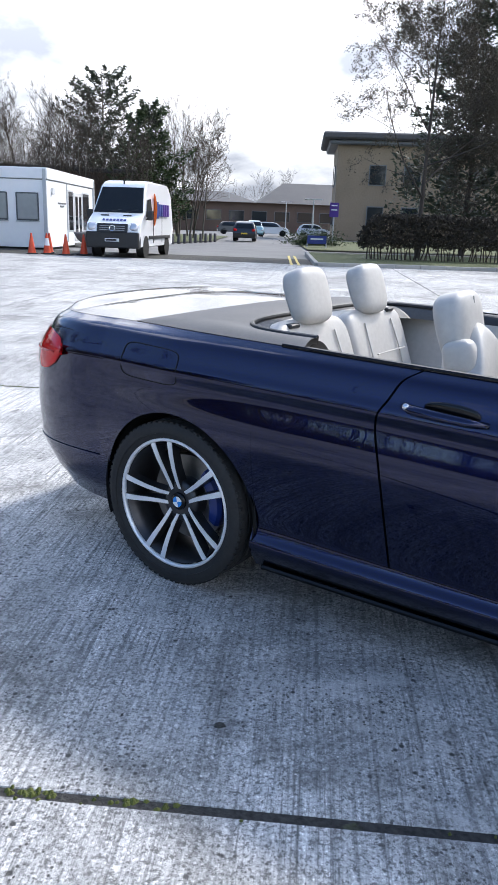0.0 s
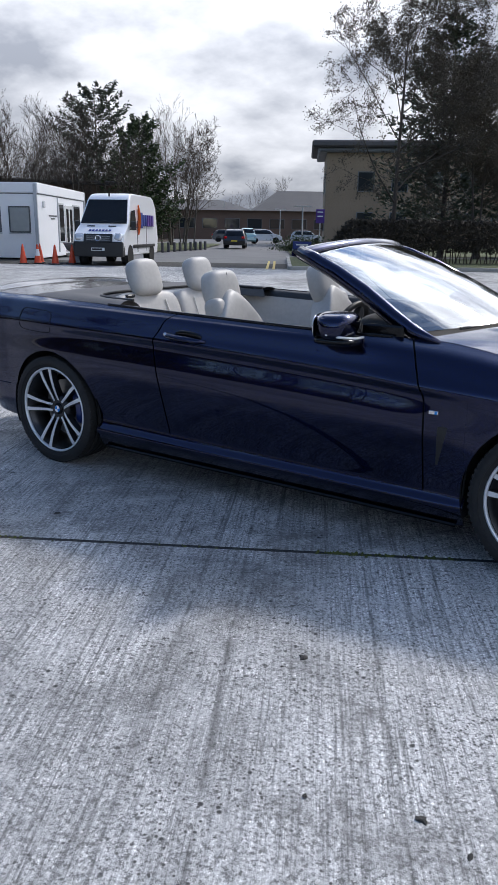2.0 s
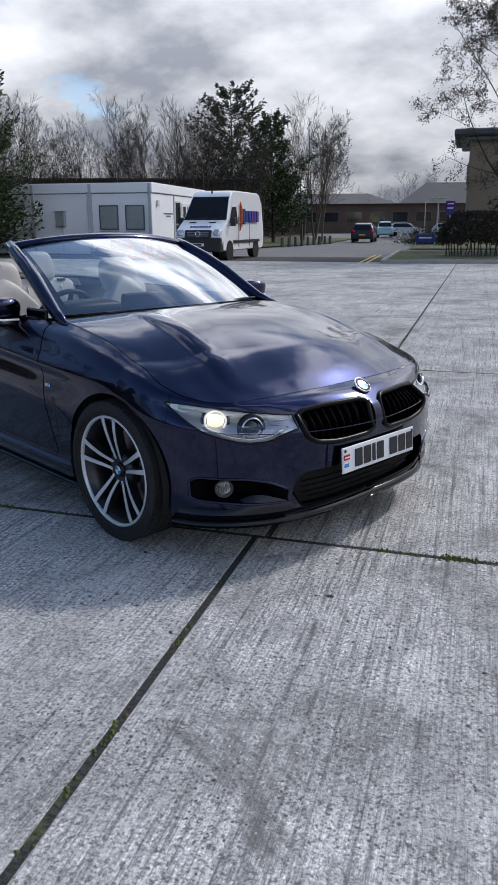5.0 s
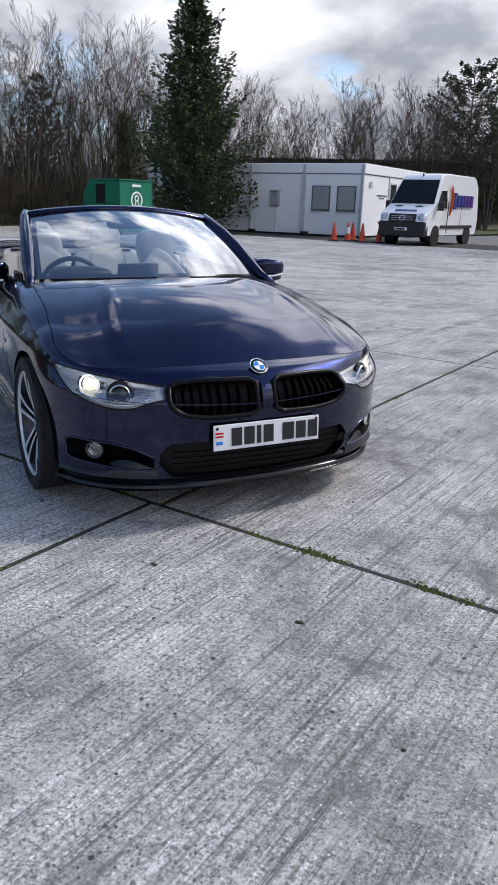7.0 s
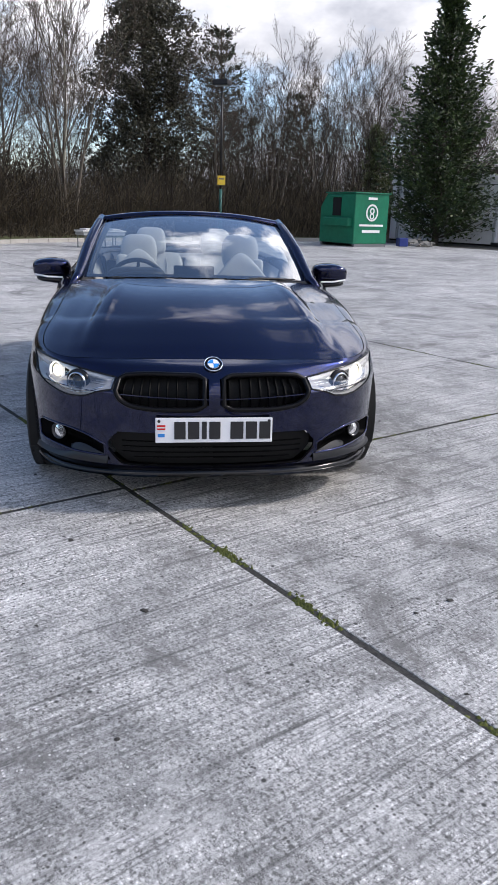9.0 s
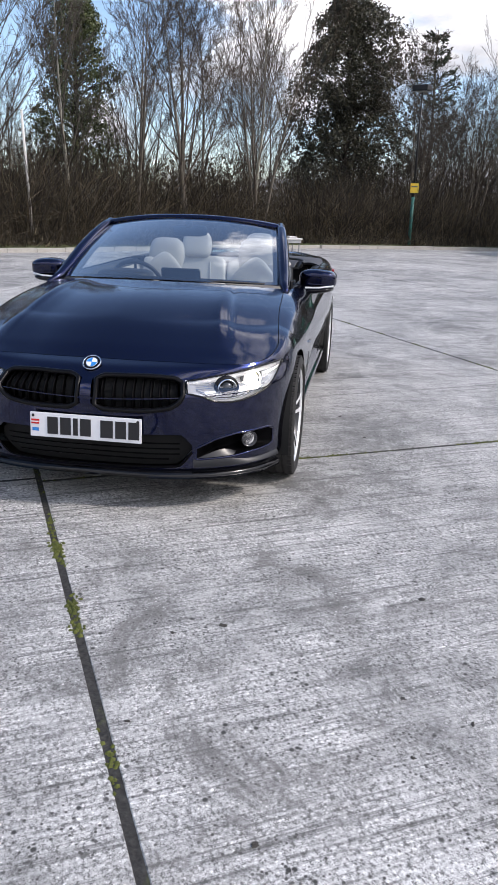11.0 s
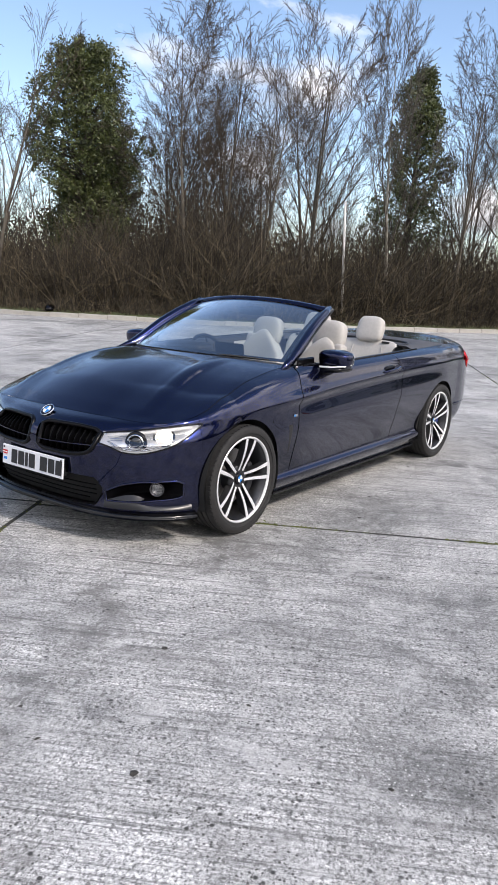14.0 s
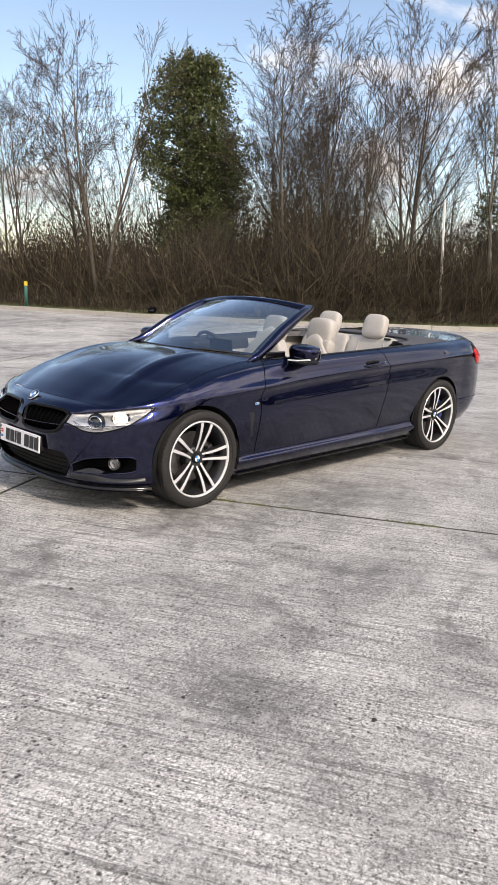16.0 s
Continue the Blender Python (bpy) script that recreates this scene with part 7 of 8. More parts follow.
DRY_LEAF = leaf_mat("dry_brown_leaves", (0.021, 0.016, 0.009), (0.086, 0.066, 0.036), 0.8)
HEDGE_LEAF = leaf_mat("hedge_leaves", (0.016, 0.012, 0.009), (0.048, 0.036, 0.022), 0.8)
TIP_LEAF = leaf_mat("withered_tip_leaves", (0.030, 0.025, 0.016), (0.075, 0.060, 0.035), 0.8)


class Mass:
    """Vertices and faces of many tubes and leaves."""

    def __init__(self):
        self.v, self.f = [], []

    def tube(self, pts, rs, n):
        base = len(self.v)
        up = None
        for i, p in enumerate(pts):
            d = (pts[min(i + 1, len(pts) - 1)] - pts[max(i - 1, 0)])
            d = d.normalized() if d.length > 1e-9 else Vector((0, 0, 1))
            up = d.orthogonal().normalized() if up is None else (up - d * up.dot(d)).normalized()
            sd = d.cross(up)
            for k in range(n):
                a = 2 * math.pi * k / n
                q = p + (up * math.cos(a) + sd * math.sin(a)) * rs[i]
                self.v.append((q.x, q.y, q.z))
        for i in range(len(pts) - 1):
            for k in range(n):
                self.f.append((base + i * n + k, base + i * n + (k + 1) % n, base + (i + 1) * n + (k + 1) % n, base + (i + 1) * n + k))

    def leaf(self, p, along, side, l, w):
        b = len(self.v)
        for q in (p - side * w * 0.5, p + along * l * 0.5 - side * w * 0.55, p + along * l, p + along * l * 0.5 + side * w * 0.55):
            self.v.append((q.x, q.y, q.z))
        self.f.append((b, b + 1, b + 2, b + 3))

    def mesh(self, name, mat, smooth=False):
        me = bpy.data.meshes.new(name)
        me.from_pydata(self.v, [], self.f)
        if smooth:
            me.shade_smooth()
        me.materials.append(mat)
        me.update()
        return me


def rand_dir(rng):
    while True:
        v = Vector((rng.uniform(-1, 1), rng.uniform(-1, 1), rng.uniform(-1, 1)))
        if 0.05 < v.length < 1:
            return v.normalized()


def limb(p, d, length, n, rng, wob, lift):
    pts = [p.copy()]
    for _ in range(n):
        d = (d + rand_dir(rng) * wob + Vector((0, 0, lift))).normalized()
        p = p + d * (length / n)
        pts.append(p.copy())
    return pts, d


def grow(trunk, crown, tips, p, d, length, r, level, top, rng, spread, many=1, rise=1.0):
    """A limb and all that branches from it."""
    segs = (7, 5, 4, 2, 1)[min(level, 4)]
    pts, end = limb(p, d, length, segs, rng, (0.05, 0.09, 0.14, 0.20, 0.24)[min(level, 4)], (0.03, 0.10, 0.07, 0.03, 0.01)[min(level, 4)] * (rise if level else 1))
    taper = 0.07 if level == 0 else 0.2
    rs = [max(r * (1 - (1 - taper) * i / segs), 0.0065) for i in range(segs + 1)]
    (trunk if level == 0 else crown).tube(pts, rs, (8, 5, 3, 3, 3)[min(level, 4)])
    if level >= top:
        tips.append((pts[-1], end))
        return
    kids = ((17, 9, 6, 4, 3), (11, 7, 6, 4, 3), (9, 6, 5, 4, 3), (20, 9, 5, 3, 3))[many - 1][level]
    for k in range(kids):
        f = (0.22 if level == 0 else 0.2) + (0.78 if level == 0 else 0.8) * (k + rng.random() * 0.8) / kids
        f = min(f, 0.99)
        i = min(int(f * segs), segs - 1)
        q = pts[i].lerp(pts[i + 1], f * segs - i)
        axis = (pts[i + 1] - pts[i]).normalized()
        out = axis.cross(rand_dir(rng))
        out.normalize()
        tilt = radians(rng.uniform(28, 52) * spread)
        nd = axis * math.cos(tilt) + out * math.sin(tilt)
        nl = length * rng.uniform(0.36, 0.54) * (1.15 - 0.55 * f if level == 0 else 1.0 - 0.35 * f)
        grow(trunk, crown, tips, q, nd, nl, rs[i] * rng.uniform(0.36, 0.52), level + 1, top, rng, spread, many, rise)


def bare_tree(seed, height, stems=1, top=3, spread=1.0, bark=None, leaves=0, label="bare winter tree with fine branches", dense=False, twigs=None, rise=1.0):
    rng = random.Random(seed)
    trunk, crown, tips = Mass(), Mass(), []
    for k in range(stems):
        a = rng.random() * 6.3
        lean = 0.0 if stems == 1 else 0.16
        d = Vector((math.cos(a) * lean, math.sin(a) * lean, 1)).normalized()
        grow(trunk, crown, tips, Vector((math.cos(a) * 0.12 * (stems > 1), math.sin(a) * 0.12 * (stems > 1), -0.1)), d, height * rng.uniform(0.86, 0.95), height * 0.0078 + 0.010, 0, top, rng, spread, 4 if dense else stems, rise)
    hold = thing("bare_tree", label, "tree", group="bare trees at the wood's edge")
    for nm, mass, mat in (("trunk", trunk, bark or BARK), ("crown", crown, (twigs or TWIG) if bark is not BARK_PALE else BARK)):
        o = new(nm, mass.mesh(nm, mat, True))
        o.parent = hold
    if leaves:
        lf = Mass()
        for p, d in tips:
            for _ in range(leaves):
                lf.leaf(p + rand_dir(rng) * rng.uniform(0.02, 0.28), rand_dir(rng), rand_dir(rng), 0.075, 0.05)
        o = new("leaves", lf.mesh("leaves", TIP_LEAF))
        o.parent = hold
    return hold


def leafy_tree(seed, height, radius, mat, clumps, per, leaf, label, first=0.08, ragged=0.35, droop=0.0, bark=None, name="evergreen_tree", sprays=False):
    """Evergreen: a trunk, side limbs and a crown of leaf clumps. radius(f): crown radius by height fraction."""
    rng = random.Random(seed)
    trunk, crown = Mass(), Mass()
    pts, _ = limb(Vector((0, 0, -0.1)), Vector((0, 0, 1)), height * 0.97, 8, rng, 0.04, 0.02)
    trunk.tube(pts, [height * 0.016 * (1 - 0.9 * i / 8) + 0.01 for i in range(9)], 8)

    def axis(f):
        i = min(int(f * 8), 7)
        return pts[i].lerp(pts[i + 1], f * 8 - i)
    for k in range(clumps):
        f = first + (1 - first) * rng.random() ** 0.9
        a = rng.random() * 2 * math.pi
        lobes = 1 + ragged * noise.noise(Vector((math.cos(a) * 1.4, math.sin(a) * 1.4, f * height * 0.55 + seed)))
        rr = radius(f) * lobes * (0.35 + 0.65 * rng.random() ** 0.55)
        out = Vector((math.cos(a), math.sin(a), 0))
        c = axis(f) + out * rr + Vector((0, 0, -droop * rr))
        if k % 9 == 0 and rr > 0.4:
            s = axis(max(f - 0.06, 0.02))
            trunk.tube([s, s.lerp(c, 0.5) + Vector((0, 0, 0.1)), c], [0.035, 0.022, 0.008], 4)
        size = leaf * rng.uniform(0.7, 1.3)
        for _ in range(per):
            p = c + rand_dir(rng) * size * rng.uniform(0.3, 2.8)
            if sprays:
                al = (out * rng.uniform(0.4, 1.0) + Vector((0, 0, rng.uniform(-0.5, 0.6))) + rand_dir(rng) * 0.5).normalized()
                crown.leaf(p, al, al.cross(rand_dir(rng)).normalized(), size * rng.uniform(1.2, 2.4), size * 0.6)
            else:
                crown.leaf(p, rand_dir(rng), rand_dir(rng), size, size * 0.8)
    hold = thing(name, label, "tree")
    for nm, mass, mt in (("trunk", trunk, bark or BARK_DARK), ("crown", crown, mat)):
        o = new(nm, mass.mesh(nm, mt))
        o.parent = hold
    return hold


def conifer(seed, height, radius, mat, whorls, arms, per, leaf, label, first=0.08, rise=0.1, bend=0.05, bark=None, flat=0.10):
    """Evergreen in tiers: whorls of arms off one stem, each a spray of foliage. radius(f): reach by height fraction."""
    rng = random.Random(seed)
    trunk, crown = Mass(), Mass()
    pts, _ = limb(Vector((0, 0, -0.1)), Vector((0, 0, 1)), height * 0.98, 8, rng, 0.03, 0.02)
    trunk.tube(pts, [height * 0.014 * (1 - 0.92 * i / 8) + 0.01 for i in range(9)], 8)
    reach = max(radius(k / 20) for k in range(21))
    for w in range(whorls):
        f = min(first + (1 - first) * (w + 0.7 * rng.random()) / whorls, 0.995)
        i = min(int(f * 8), 7)
        base = pts[i].lerp(pts[i + 1], f * 8 - i)
        a0 = rng.random() * 6.3
        for k in range(arms):
            a = a0 + 6.283 * (k + rng.uniform(-0.3, 0.3)) / arms
            ln = radius(f) * rng.uniform(0.45, 1.12)
            if ln < 0.15:
                ln = 0.15
            out, side = Vector((math.cos(a), math.sin(a), 0)), Vector((-math.sin(a), math.cos(a), 0))
            lift = rise + rng.uniform(-0.12, 0.12)

            def on(u):
                return base + out * (ln * u) + Vector((0, 0, ln * (lift * u + bend * u * u)))
            trunk.tube([base, on(0.5), on(1.0)], [0.012 + 0.008 * ln, 0.008 + 0.004 * ln, 0.004], 4)
            for _ in range(int(per * (0.25 + 0.75 * ln / reach))):
                u = 0.12 + 0.95 * rng.random() ** 0.65
                wide = 0.30 * ln * (1.1 - 0.75 * u)
                p = on(u) + side * rng.gauss(0, 0.5) * wide + Vector((0, 0, rng.gauss(0, flat) * (0.4 + 0.3 * ln)))
                al = (out * rng.uniform(0.2, 1.0) + side * rng.uniform(-0.8, 0.8) + Vector((0, 0, rng.uniform(-0.3, 0.7)))).normalized()
                sz = leaf * rng.uniform(0.6, 1.4)
                crown.leaf(p, al, al.cross(rand_dir(rng)).normalized(), sz * 1.7, sz * 0.6)
    hold = thing("evergreen_tree", label, "tree")
    for nm, mass, mt in (("trunk", trunk, bark or BARK_DARK), ("crown", crown, mat)):
        o = new(nm, mass.mesh(nm, mt))
        o.parent = hold
    return hold


def place(ob, x, y, z=0.0, turn=0.0, scale=1.0):
    ob.matrix_basis = Matrix.Translation((x, y, z)) @ pose(0, 0, 0, 0, 0, turn) @ Matrix.Scale(scale, 4)
    return ob


def copy_at(ob, x, y, z, turn, scale):
    m = Matrix.Translation((x, y, z)) @ pose(0, 0, 0, 0, 0, turn)
    c = copy_thing(ob, m)
    c.matrix_basis = m @ Matrix.Scale(scale, 4)
    return c


# kinds of bare tree
KINDS = [bare_tree(11, 10.5, 1, 4, 1.0), bare_tree(23, 10.0, 3, 4, 0.9, label="many-stemmed bare winter tree"), bare_tree(37, 11.0, 2, 4, 0.98, label="twin-stemmed bare winter tree"),
         bare_tree(41, 9.5, 1, 4, 1.15), bare_tree(59, 10.5, 3, 3, 0.75, label="many-stemmed bare winter tree"), bare_tree(67, 9.0, 2, 3, 0.9)]
LIGHT = [bare_tree(83, 10.0, 1, 3, 0.85, twigs=SHADED_TWIG), bare_tree(89, 10.0, 2, 3, 0.80, twigs=SHADED_TWIG, label="twin-stemmed bare winter tree"), bare_tree(97, 9.5, 3, 3, 0.8, twigs=SHADED_TWIG, label="many-stemmed bare winter tree")]
PALE = bare_tree(71, 11.0, 1, 4, 0.62, BARK_PALE, label="slim bare tree with pale grey bark")

# named places of the trees that stand out
place(KINDS[0], -15.9, -14.7, 0.1, 20, 0.95)
place(KINDS[1], -19.6, -11.9, 0.1, 70, 0.98)
place(KINDS[2], -24.4, -5.9, 0.1, 0, 0.98)
place(KINDS[3], -19.5, -18.5, 0.3, 140, 0.90)
place(KINDS[4], -11.4, -19.9, 0.2, 60, 0.88)
place(KINDS[5], -23.9, -7.9, 0.3, 10, 1.0)
place(LIGHT[0], -23.0, -19.0, 0.3, 0, 0.9)
place(LIGHT[1], -31.0, -8.0, 0.3, 0, 0.9)
place(LIGHT[2], -34.5, 6.0, 0.3, 0, 0.85)
place(PALE, -21.6, -9.6, 0.1, 0, 0.92)
copy_at(PALE, -28.5, -4.0, 0.2, 130, 0.98)

rng = random.Random(77)
LINE = walk_line(EDGE, 1.0)
CLEAR = [(Vector((-15.9, -19.9, 0)), 2.6), (Vector((-27.2, -11.6, 0)), 1.4), (Vector((-36.6, -0.6, 0)), 1.6)]


def hides(q):
    """Whether a tree at q would stand in front of one of the evergreens."""
    for e, r in CLEAR:
        d = Vector((4.8, 2.6, 0)) - e
        f = (q - e).dot(d) / d.length_squared
        if 0 < f < 1 and (q - e - d * f).length < r:
            return True
    return False


for k in range(40):
    # front rank: full crowns standing close behind the thicket
    p, d, o = LINE[int(len(LINE) * (k + 0.7 * rng.random()) / 40) % len(LINE)]
    if p.x > -4:
        continue
    q = p + o * rng.uniform(2.6, 5.2)
    if hides(q):
        continue
    copy_at(KINDS[rng.randrange(6)], q.x, q.y, 0.2, rng.uniform(0, 360), rng.uniform(0.74, 0.96))
for k in range(54):
    # rear ranks, seen between the first
    p, d, o = LINE[int(len(LINE) * (k + rng.random()) / 54) % len(LINE)]
    off = rng.uniform(6.5, 15.0)
    q = p + o * off
    if (q.x > 0 and k % 3) or hides(q):
        continue
    copy_at(LIGHT[rng.randrange(3)] if rng.random() < 0.7 else KINDS[rng.randrange(6)], q.x, q.y, 0.1 + 0.03 * off, rng.uniform(0, 360), rng.uniform(0.62, 0.84))
LINE2 = walk_line(WOOD2, 1.0)
for k in range(84):
    p, d, o = LINE2[int(len(LINE2) * ((k + rng.random()) / 84) ** 1.5) % len(LINE2)]
    q = p + o * rng.choice((2.0, 5.0, 9.0, 14.0))
    if (q - Vector((-52, 34, 0))).length < 9:
        continue
    copy_at(LIGHT[rng.randrange(3)] if k % 8 else KINDS[rng.randrange(6)], q.x, q.y, 0.2, rng.uniform(0, 360), rng.uniform(0.70, 0.94))
# a rank of bare trees between cabin and shed
for k in range(26):
    f = (k + rng.random()) / 26
    off = rng.uniform(1.5, 4.5)
    copy_at(LIGHT[rng.randrange(3)] if k % 2 else KINDS[rng.randrange(6)], -56.9 + 16.7 * f + 0.77 * off, 21.1 + 20.0 * f - 0.64 * off, 0.1, rng.uniform(0, 360), rng.uniform(0.70, 0.90))
# bare trees by the road and far beyond it
for x, y, s in ((-43.0, 50.0, 1.05), (-39.5, 47.5, 0.85), (-36.6, 45.2, 0.88), (-38.6, 43.6, 0.8), (-45, 54, 1.0)):
    copy_at(KINDS[rng.randrange(6)], x, y, 0.0, rng.uniform(0, 360), s)
for k in range(12):
    x = -118 + 8.2 * k + rng.uniform(-2, 2)
    y = 128 + 0.35 * k + rng.uniform(-5, 8)
    copy_at(LIGHT[rng.randrange(3)], x, y, 0.0, rng.uniform(0, 360), rng.uniform(0.7, 1.15))
# unseen ring of trees beyond the nose, added for the bodywork to mirror
for k in range(7):
    a = radians(-34 + 14.5 * k)
    copy_at(LIGHT[rng.randrange(3)], 62 * math.cos(a), 62 * math.sin(a) * 0.9 + 12, 0.0, rng.uniform(0, 360), rng.uniform(0.7, 1.0))

# the big tree over the hedge, and the dark pine beside it
big = place(bare_tree(101, 14.5, 1, 5, 1.45, BARK_DARK, 8, "tall spreading tree with withered leaves at its tips", True, SHADED_TWIG, 0.25), -12.6, 29.6, 0.1, 200, 0.95)
pine = conifer(5, 13.2, lambda f: 4.3 * min(1.0, (1 - f) * 1.7 + 0.06) ** 0.9, PINE, 24, 6, 130, 0.17, "tall dark pine behind the clipped hedge", 0.10, 0.20, 0.15, flat=0.16)
place(pine, -14.2, 40.2, 0, 0, 1.0)
copy_at(pine, -9.5, 44.0, 0, 120, 0.86)
copy_at(pine, -5.0, 40.0, 0, 220, 0.8)
place(bare_tree(131, 9, 2, 5, 1.0, BARK_DARK, 6, "bare tree with withered leaves behind the hedge"), -10.5, 35.5, 0.1, 40, 1.0)

# evergreens seen round the yard
cyp = conifer(9, 11.9, lambda f: 3.0 * min(1.0, (1 - f) * 1.15 + 0.03) * (0.9 + 0.16 * math.sin(f * 37)), CYPRESS, 44, 8, 135, 0.125, "tall ragged dark green cypress by the cabin", 0.02, 0.25, 0.30, flat=0.22)
place(cyp, -30.1, 13.2, 0, 0, 1.0)
scots = conifer(14, 12.6, lambda f: 3.0 * math.sin(math.pi * min(max(f - 0.26, 0.02) / 0.80, 1)) ** 0.7 + 0.25, PINE, 15, 5, 150, 0.16, "tall pine with a broken open crown", 0.34, 0.25, 0.2, BARK, flat=0.12)
place(scots, -45.5, 43.6, 0, 0, 1.0)
lean = conifer(15, 9.6, lambda f: 3.3 * (1 - f) ** 0.6 + 0.3, CYPRESS, 18, 5, 170, 0.17, "dark leaning conifer beside the road", 0.05, 0.45, 0.25, flat=0.2)
place(lean, -38.8, 41.8, 0, 0, 1.0)
ivy = leafy_tree(21, 10.0, lambda f: 1.72 * math.sin(math.pi * min(0.12 + 0.82 * f, 1)) ** 0.45 * (1.0 if f > 0.5 else 0.86), IVY, 2300, 24, 0.095, "bushy tree clad in glossy green ivy", 0.20, 1.25, 0.0)
place(ivy, -15.9, -19.9, 0.2, 0, 1.0)
con = leafy_tree(27, 10.8, lambda f: 2.1 * (1 - f) ** 0.55 + 0.2, IVY, 1300, 22, 0.11, "narrow dark evergreen among bare trees", 0.05, 1.1, 0.0)
place(con, -27.2, -11.6, 0.3, 0, 1.0)
ever = leafy_tree(33, 11.6, lambda f: 2.7 * math.sin(math.pi * min(0.12 + 0.84 * f, 1)) ** 0.55, DARK_LEAF, 2300, 24, 0.13, "broad dark evergreen tree in the wood", 0.10, 1.1, 0.0)
place(ever, -36.6, -0.6, 0.3, 0, 1.0)
p10 = conifer(39, 13.0, lambda f: 3.2 * (1 - f) ** 0.6 + 0.2, PINE, 17, 5, 90, 0.15, "open-branched pine behind the lamp post", 0.30, 0.35, 0.1, BARK, flat=0.10)
place(p10, -49.0, 4.6, 0.3, 0, 1.0)
copy_at(p10, -42.5, 9.0, 0.3, 70, 0.62)
copy_at(con, -38.0, 12.5, 0.3, 70, 0.55)
copy_at(ivy, -21.5, -25.0, 0.3, 150, 0.8)


# brown thicket between kerb and trees
def build_thicket(name, line, offs, canes, leaves, tall, seed, label, cane_mat, leans=(0.25, 0.5, 0.75, 1.0), leaf=1.0):
    rng = random.Random(seed)
    pts = walk_line(line, 0.5)
    st, lf = Mass(), Mass()
    for _ in range(canes):
        p, d, o = pts[rng.randrange(len(pts))]
        a = offs[0] + (offs[1] - offs[0]) * rng.random() ** 1.4
        q = p + o * a + d * rng.uniform(-0.5, 0.5) + Vector((0, 0, 0.08 + 0.02 * a))
        h = tall * (0.35 + 0.65 * rng.random()) * (0.75 + 0.5 * noise.noise(q * 0.22) + 0.02 * a)
        dr = (Vector((0, 0, 1)) + rand_dir(rng) * rng.choice(leans)).normalized()
        b = q + dr * h * 0.55
        dr2 = (dr + rand_dir(rng) * (0.25 + 0.4 * max(leans))).normalized()
        c = b + dr2 * h * 0.45
        r = rng.uniform(0.006, 0.014)
        st.tube([q, b, c], [r, r * 0.8, 0.003], 3)
        for _ in range(rng.choice((1, 2, 3, 3))):
            s = q.lerp(b, rng.uniform(0.3, 1.0))
            e = s + (dr + rand_dir(rng) * 1.1).normalized() * h * rng.uniform(0.15, 0.4)
            st.tube([s, e], [r * 0.6, 0.003], 3)
    for _ in range(leaves):
        p, d, o = pts[rng.randrange(len(pts))]
        a = offs[0] + 0.5 + (offs[1] - offs[0] - 0.5) * rng.random()
        q = p + o * a + d * rng.uniform(-0.5, 0.5)
        h = tall * 0.66 * (0.75 + 0.6 * noise.noise(q * 0.22) + 0.02 * a)
        f = rng.random() ** 1.25
        q.z = 0.1 + h * f
        s = leaf * (1.15 - 0.65 * f) * rng.uniform(0.06, 0.13) * (1 + 0.05 * a)
        lf.leaf(q, rand_dir(rng), rand_dir(rng), s, s * 0.7)
    o = tagged(new(name, st.mesh(name, cane_mat)), label, "undergrowth", kind="stuff")
    o2 = tagged(new("dead_foliage", lf.mesh("dead_foliage", DRY_LEAF)), "dense dead brown foliage in the undergrowth", "undergrowth", kind="stuff")


build_thicket("undergrowth", EDGE[2:], (1.8, 7.0), 13500, 66000, 5.0, 3, "tangle of bare brown canes and saplings", CANE)
build_thicket("weeds", EDGE[2:], (0.7, 2.6), 4200, 3000, 1.25, 16, "dead weeds and bramble stems behind the kerb", CANE, (0.6, 0.9, 1.3))
build_thicket("deep_undergrowth", EDGE, (6.0, 19.0), 9500, 74000, 6.2, 4, "tall grey-brown thicket deep in the wood", SHADED_TWIG, (0.2, 0.4, 0.7), 1.8)
build_thicket("sapling_thicket", EDGE[2:], (3.0, 12.0), 1800, 100, 4.4, 9, "slim bare saplings crowding under the trees", SAPLING, (0.08, 0.15, 0.25))
build_thicket("roadside_saplings", WOOD2[:5], (2.0, 14.0), 4200, 100, 7.2, 10, "slim bare saplings behind the cabin", SHADED_TWIG, (0.1, 0.2, 0.3))
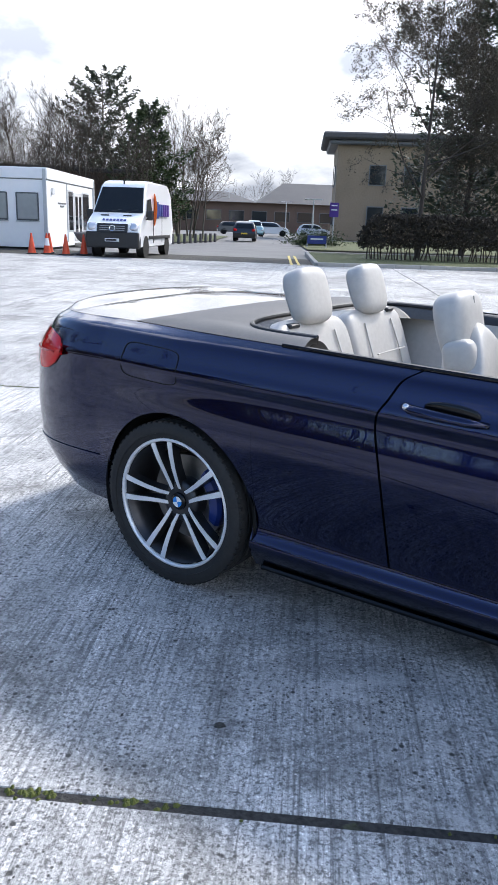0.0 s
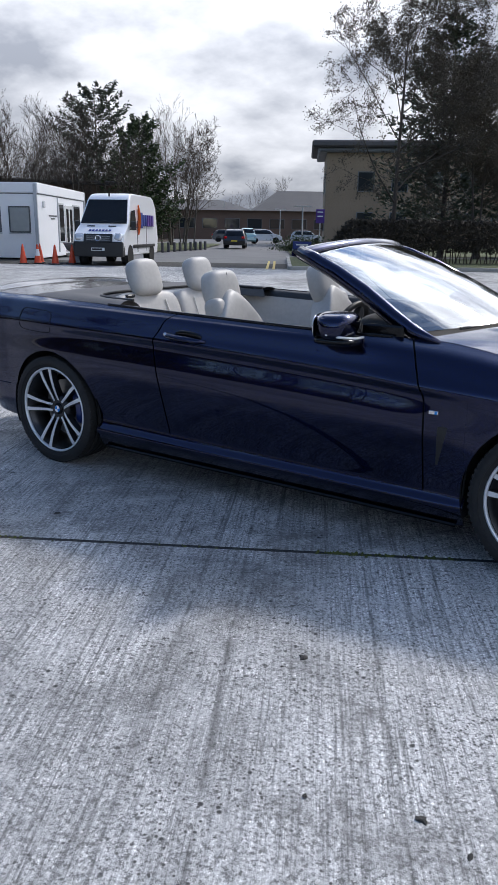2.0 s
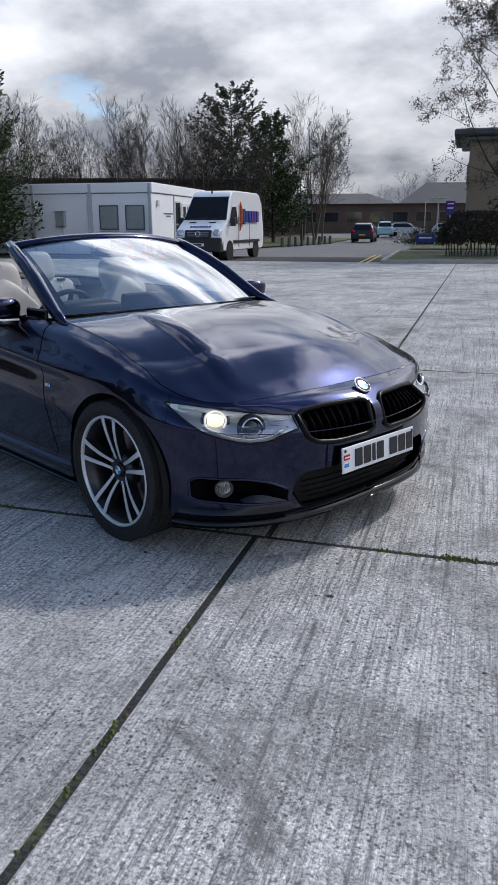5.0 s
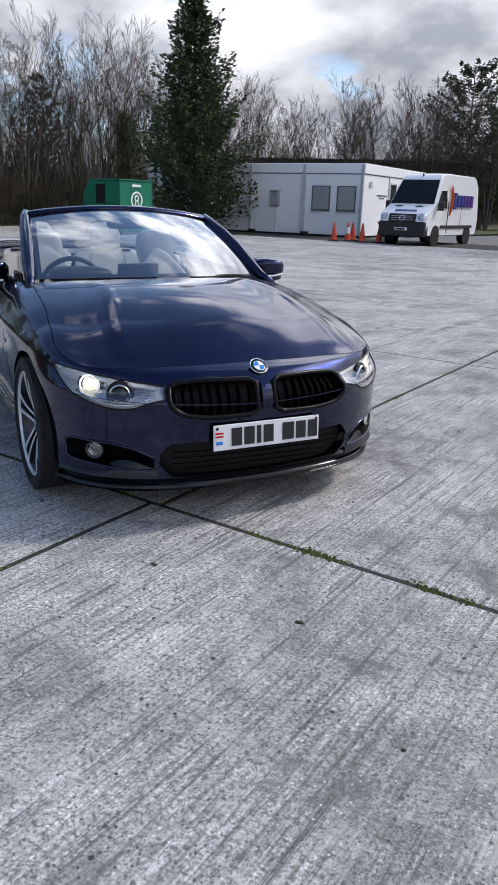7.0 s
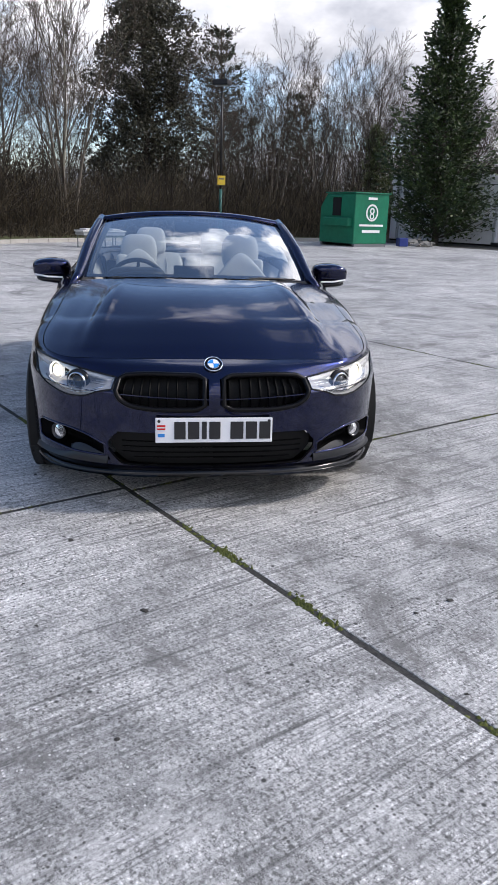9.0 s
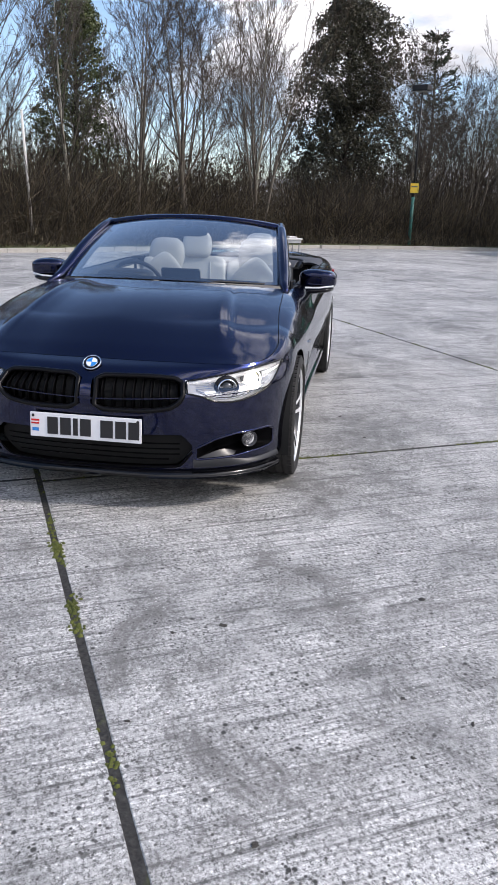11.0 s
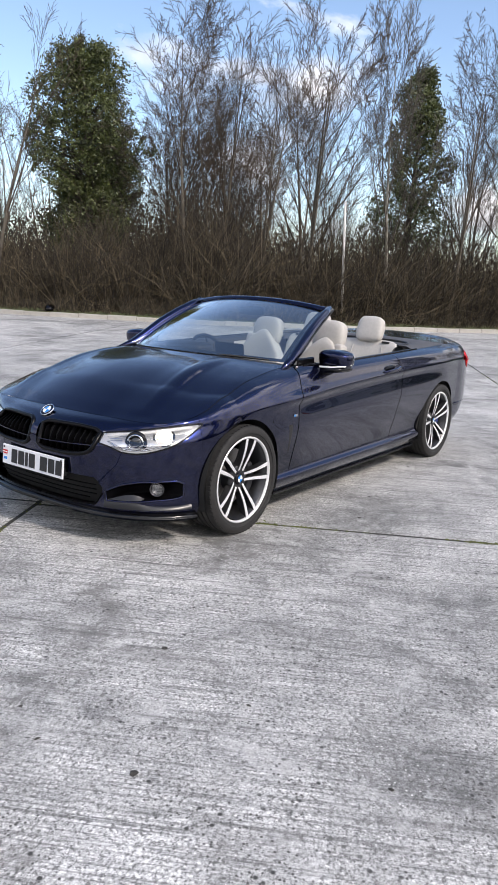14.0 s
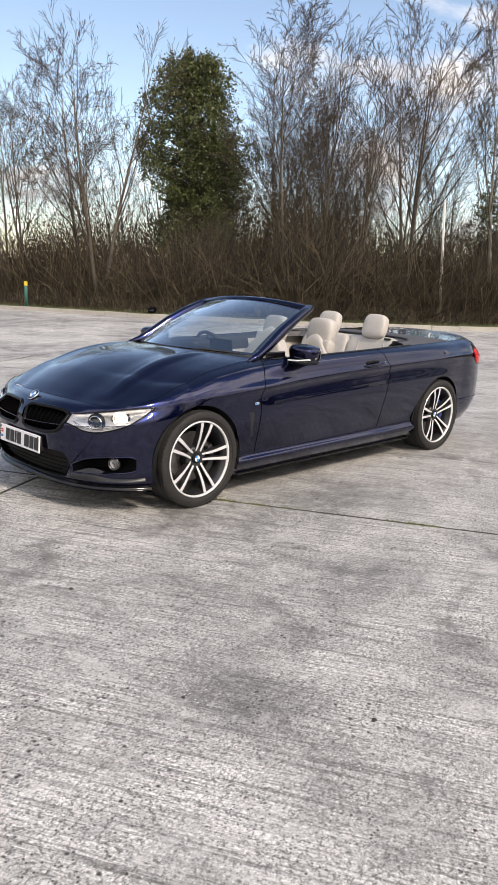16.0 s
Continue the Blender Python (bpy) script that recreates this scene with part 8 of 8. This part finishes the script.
build_thicket("roadside_thicket", WOOD2, (1.0, 20.0), 3800, 60000, 6.6, 6, "grey-brown thicket behind the cabin", SHADED_TWIG, (0.2, 0.4, 0.7), 1.4)


# clipped hedge on bare stems
def build_hedge():
    rng = random.Random(12)
    d, o = Vector((0.777, 0.629, 0)), Vector((-0.629, 0.777, 0))
    a = Vector((-13.6, 25.8, 0.1))
    hold = thing("clipped_hedge", "clipped dark brown beech hedge on bare stems", "hedge")
    st, lf = Mass(), Mass()
    for k in range(150):
        p = a + d * (0.3 + 19.5 * k / 150) + o * rng.uniform(-0.25, 0.25)
        e = p + Vector((0, 0, rng.uniform(0.7, 1.0))) + rand_dir(rng) * 0.2
        st.tube([p, p.lerp(e, 0.5) + rand_dir(rng) * 0.06, e], [0.03, 0.022, 0.015], 4)
        for _ in range(3):
            st.tube([e, e + (rand_dir(rng) + Vector((0, 0, 0.8))).normalized() * 0.5], [0.012, 0.004], 3)
    for _ in range(34000):
        x, y, z = 19.8 * rng.random(), rng.uniform(-1, 1), rng.random()
        if rng.random() < 0.6:
            if rng.random() < 0.35:
                z = 1.0
            else:
                y = math.copysign(1, y)
        end = min(1.0, x / 0.9 + 0.35)
        h = 0.50 + 1.20 * z * end + 0.05 * noise.noise(Vector((x, y * 2, 0)))
        p = a + d * x + o * (0.62 * y * end) + Vector((0, 0, h)) + rand_dir(rng) * 0.06
        lf.leaf(p, rand_dir(rng), rand_dir(rng), 0.13, 0.09)
    for nm, mass, mt in (("stem", st, BARK_DARK), ("foliage", lf, HEDGE_LEAF)):
        ob = new(nm, mass.mesh(nm, mt))
        ob.parent = hold
        ob["kind"] = "stuff"
    hold2 = thing("low_shrubs", "low dark evergreen shrubs by the office sign", "shrub")
    sh = Mass()
    for _ in range(3500):
        q = Vector((rng.gauss(0, 0.9), rng.gauss(0, 0.5), abs(rng.gauss(0, 0.42))))
        p = Vector((-25.6, 43.5, 0.1)) + d * q.x + o * q.y + Vector((0, 0, q.z))
        sh.leaf(p, rand_dir(rng), rand_dir(rng), 0.13, 0.09)
    ob = new("foliage", sh.mesh("foliage", CYPRESS))
    ob.parent = hold2


build_hedge()
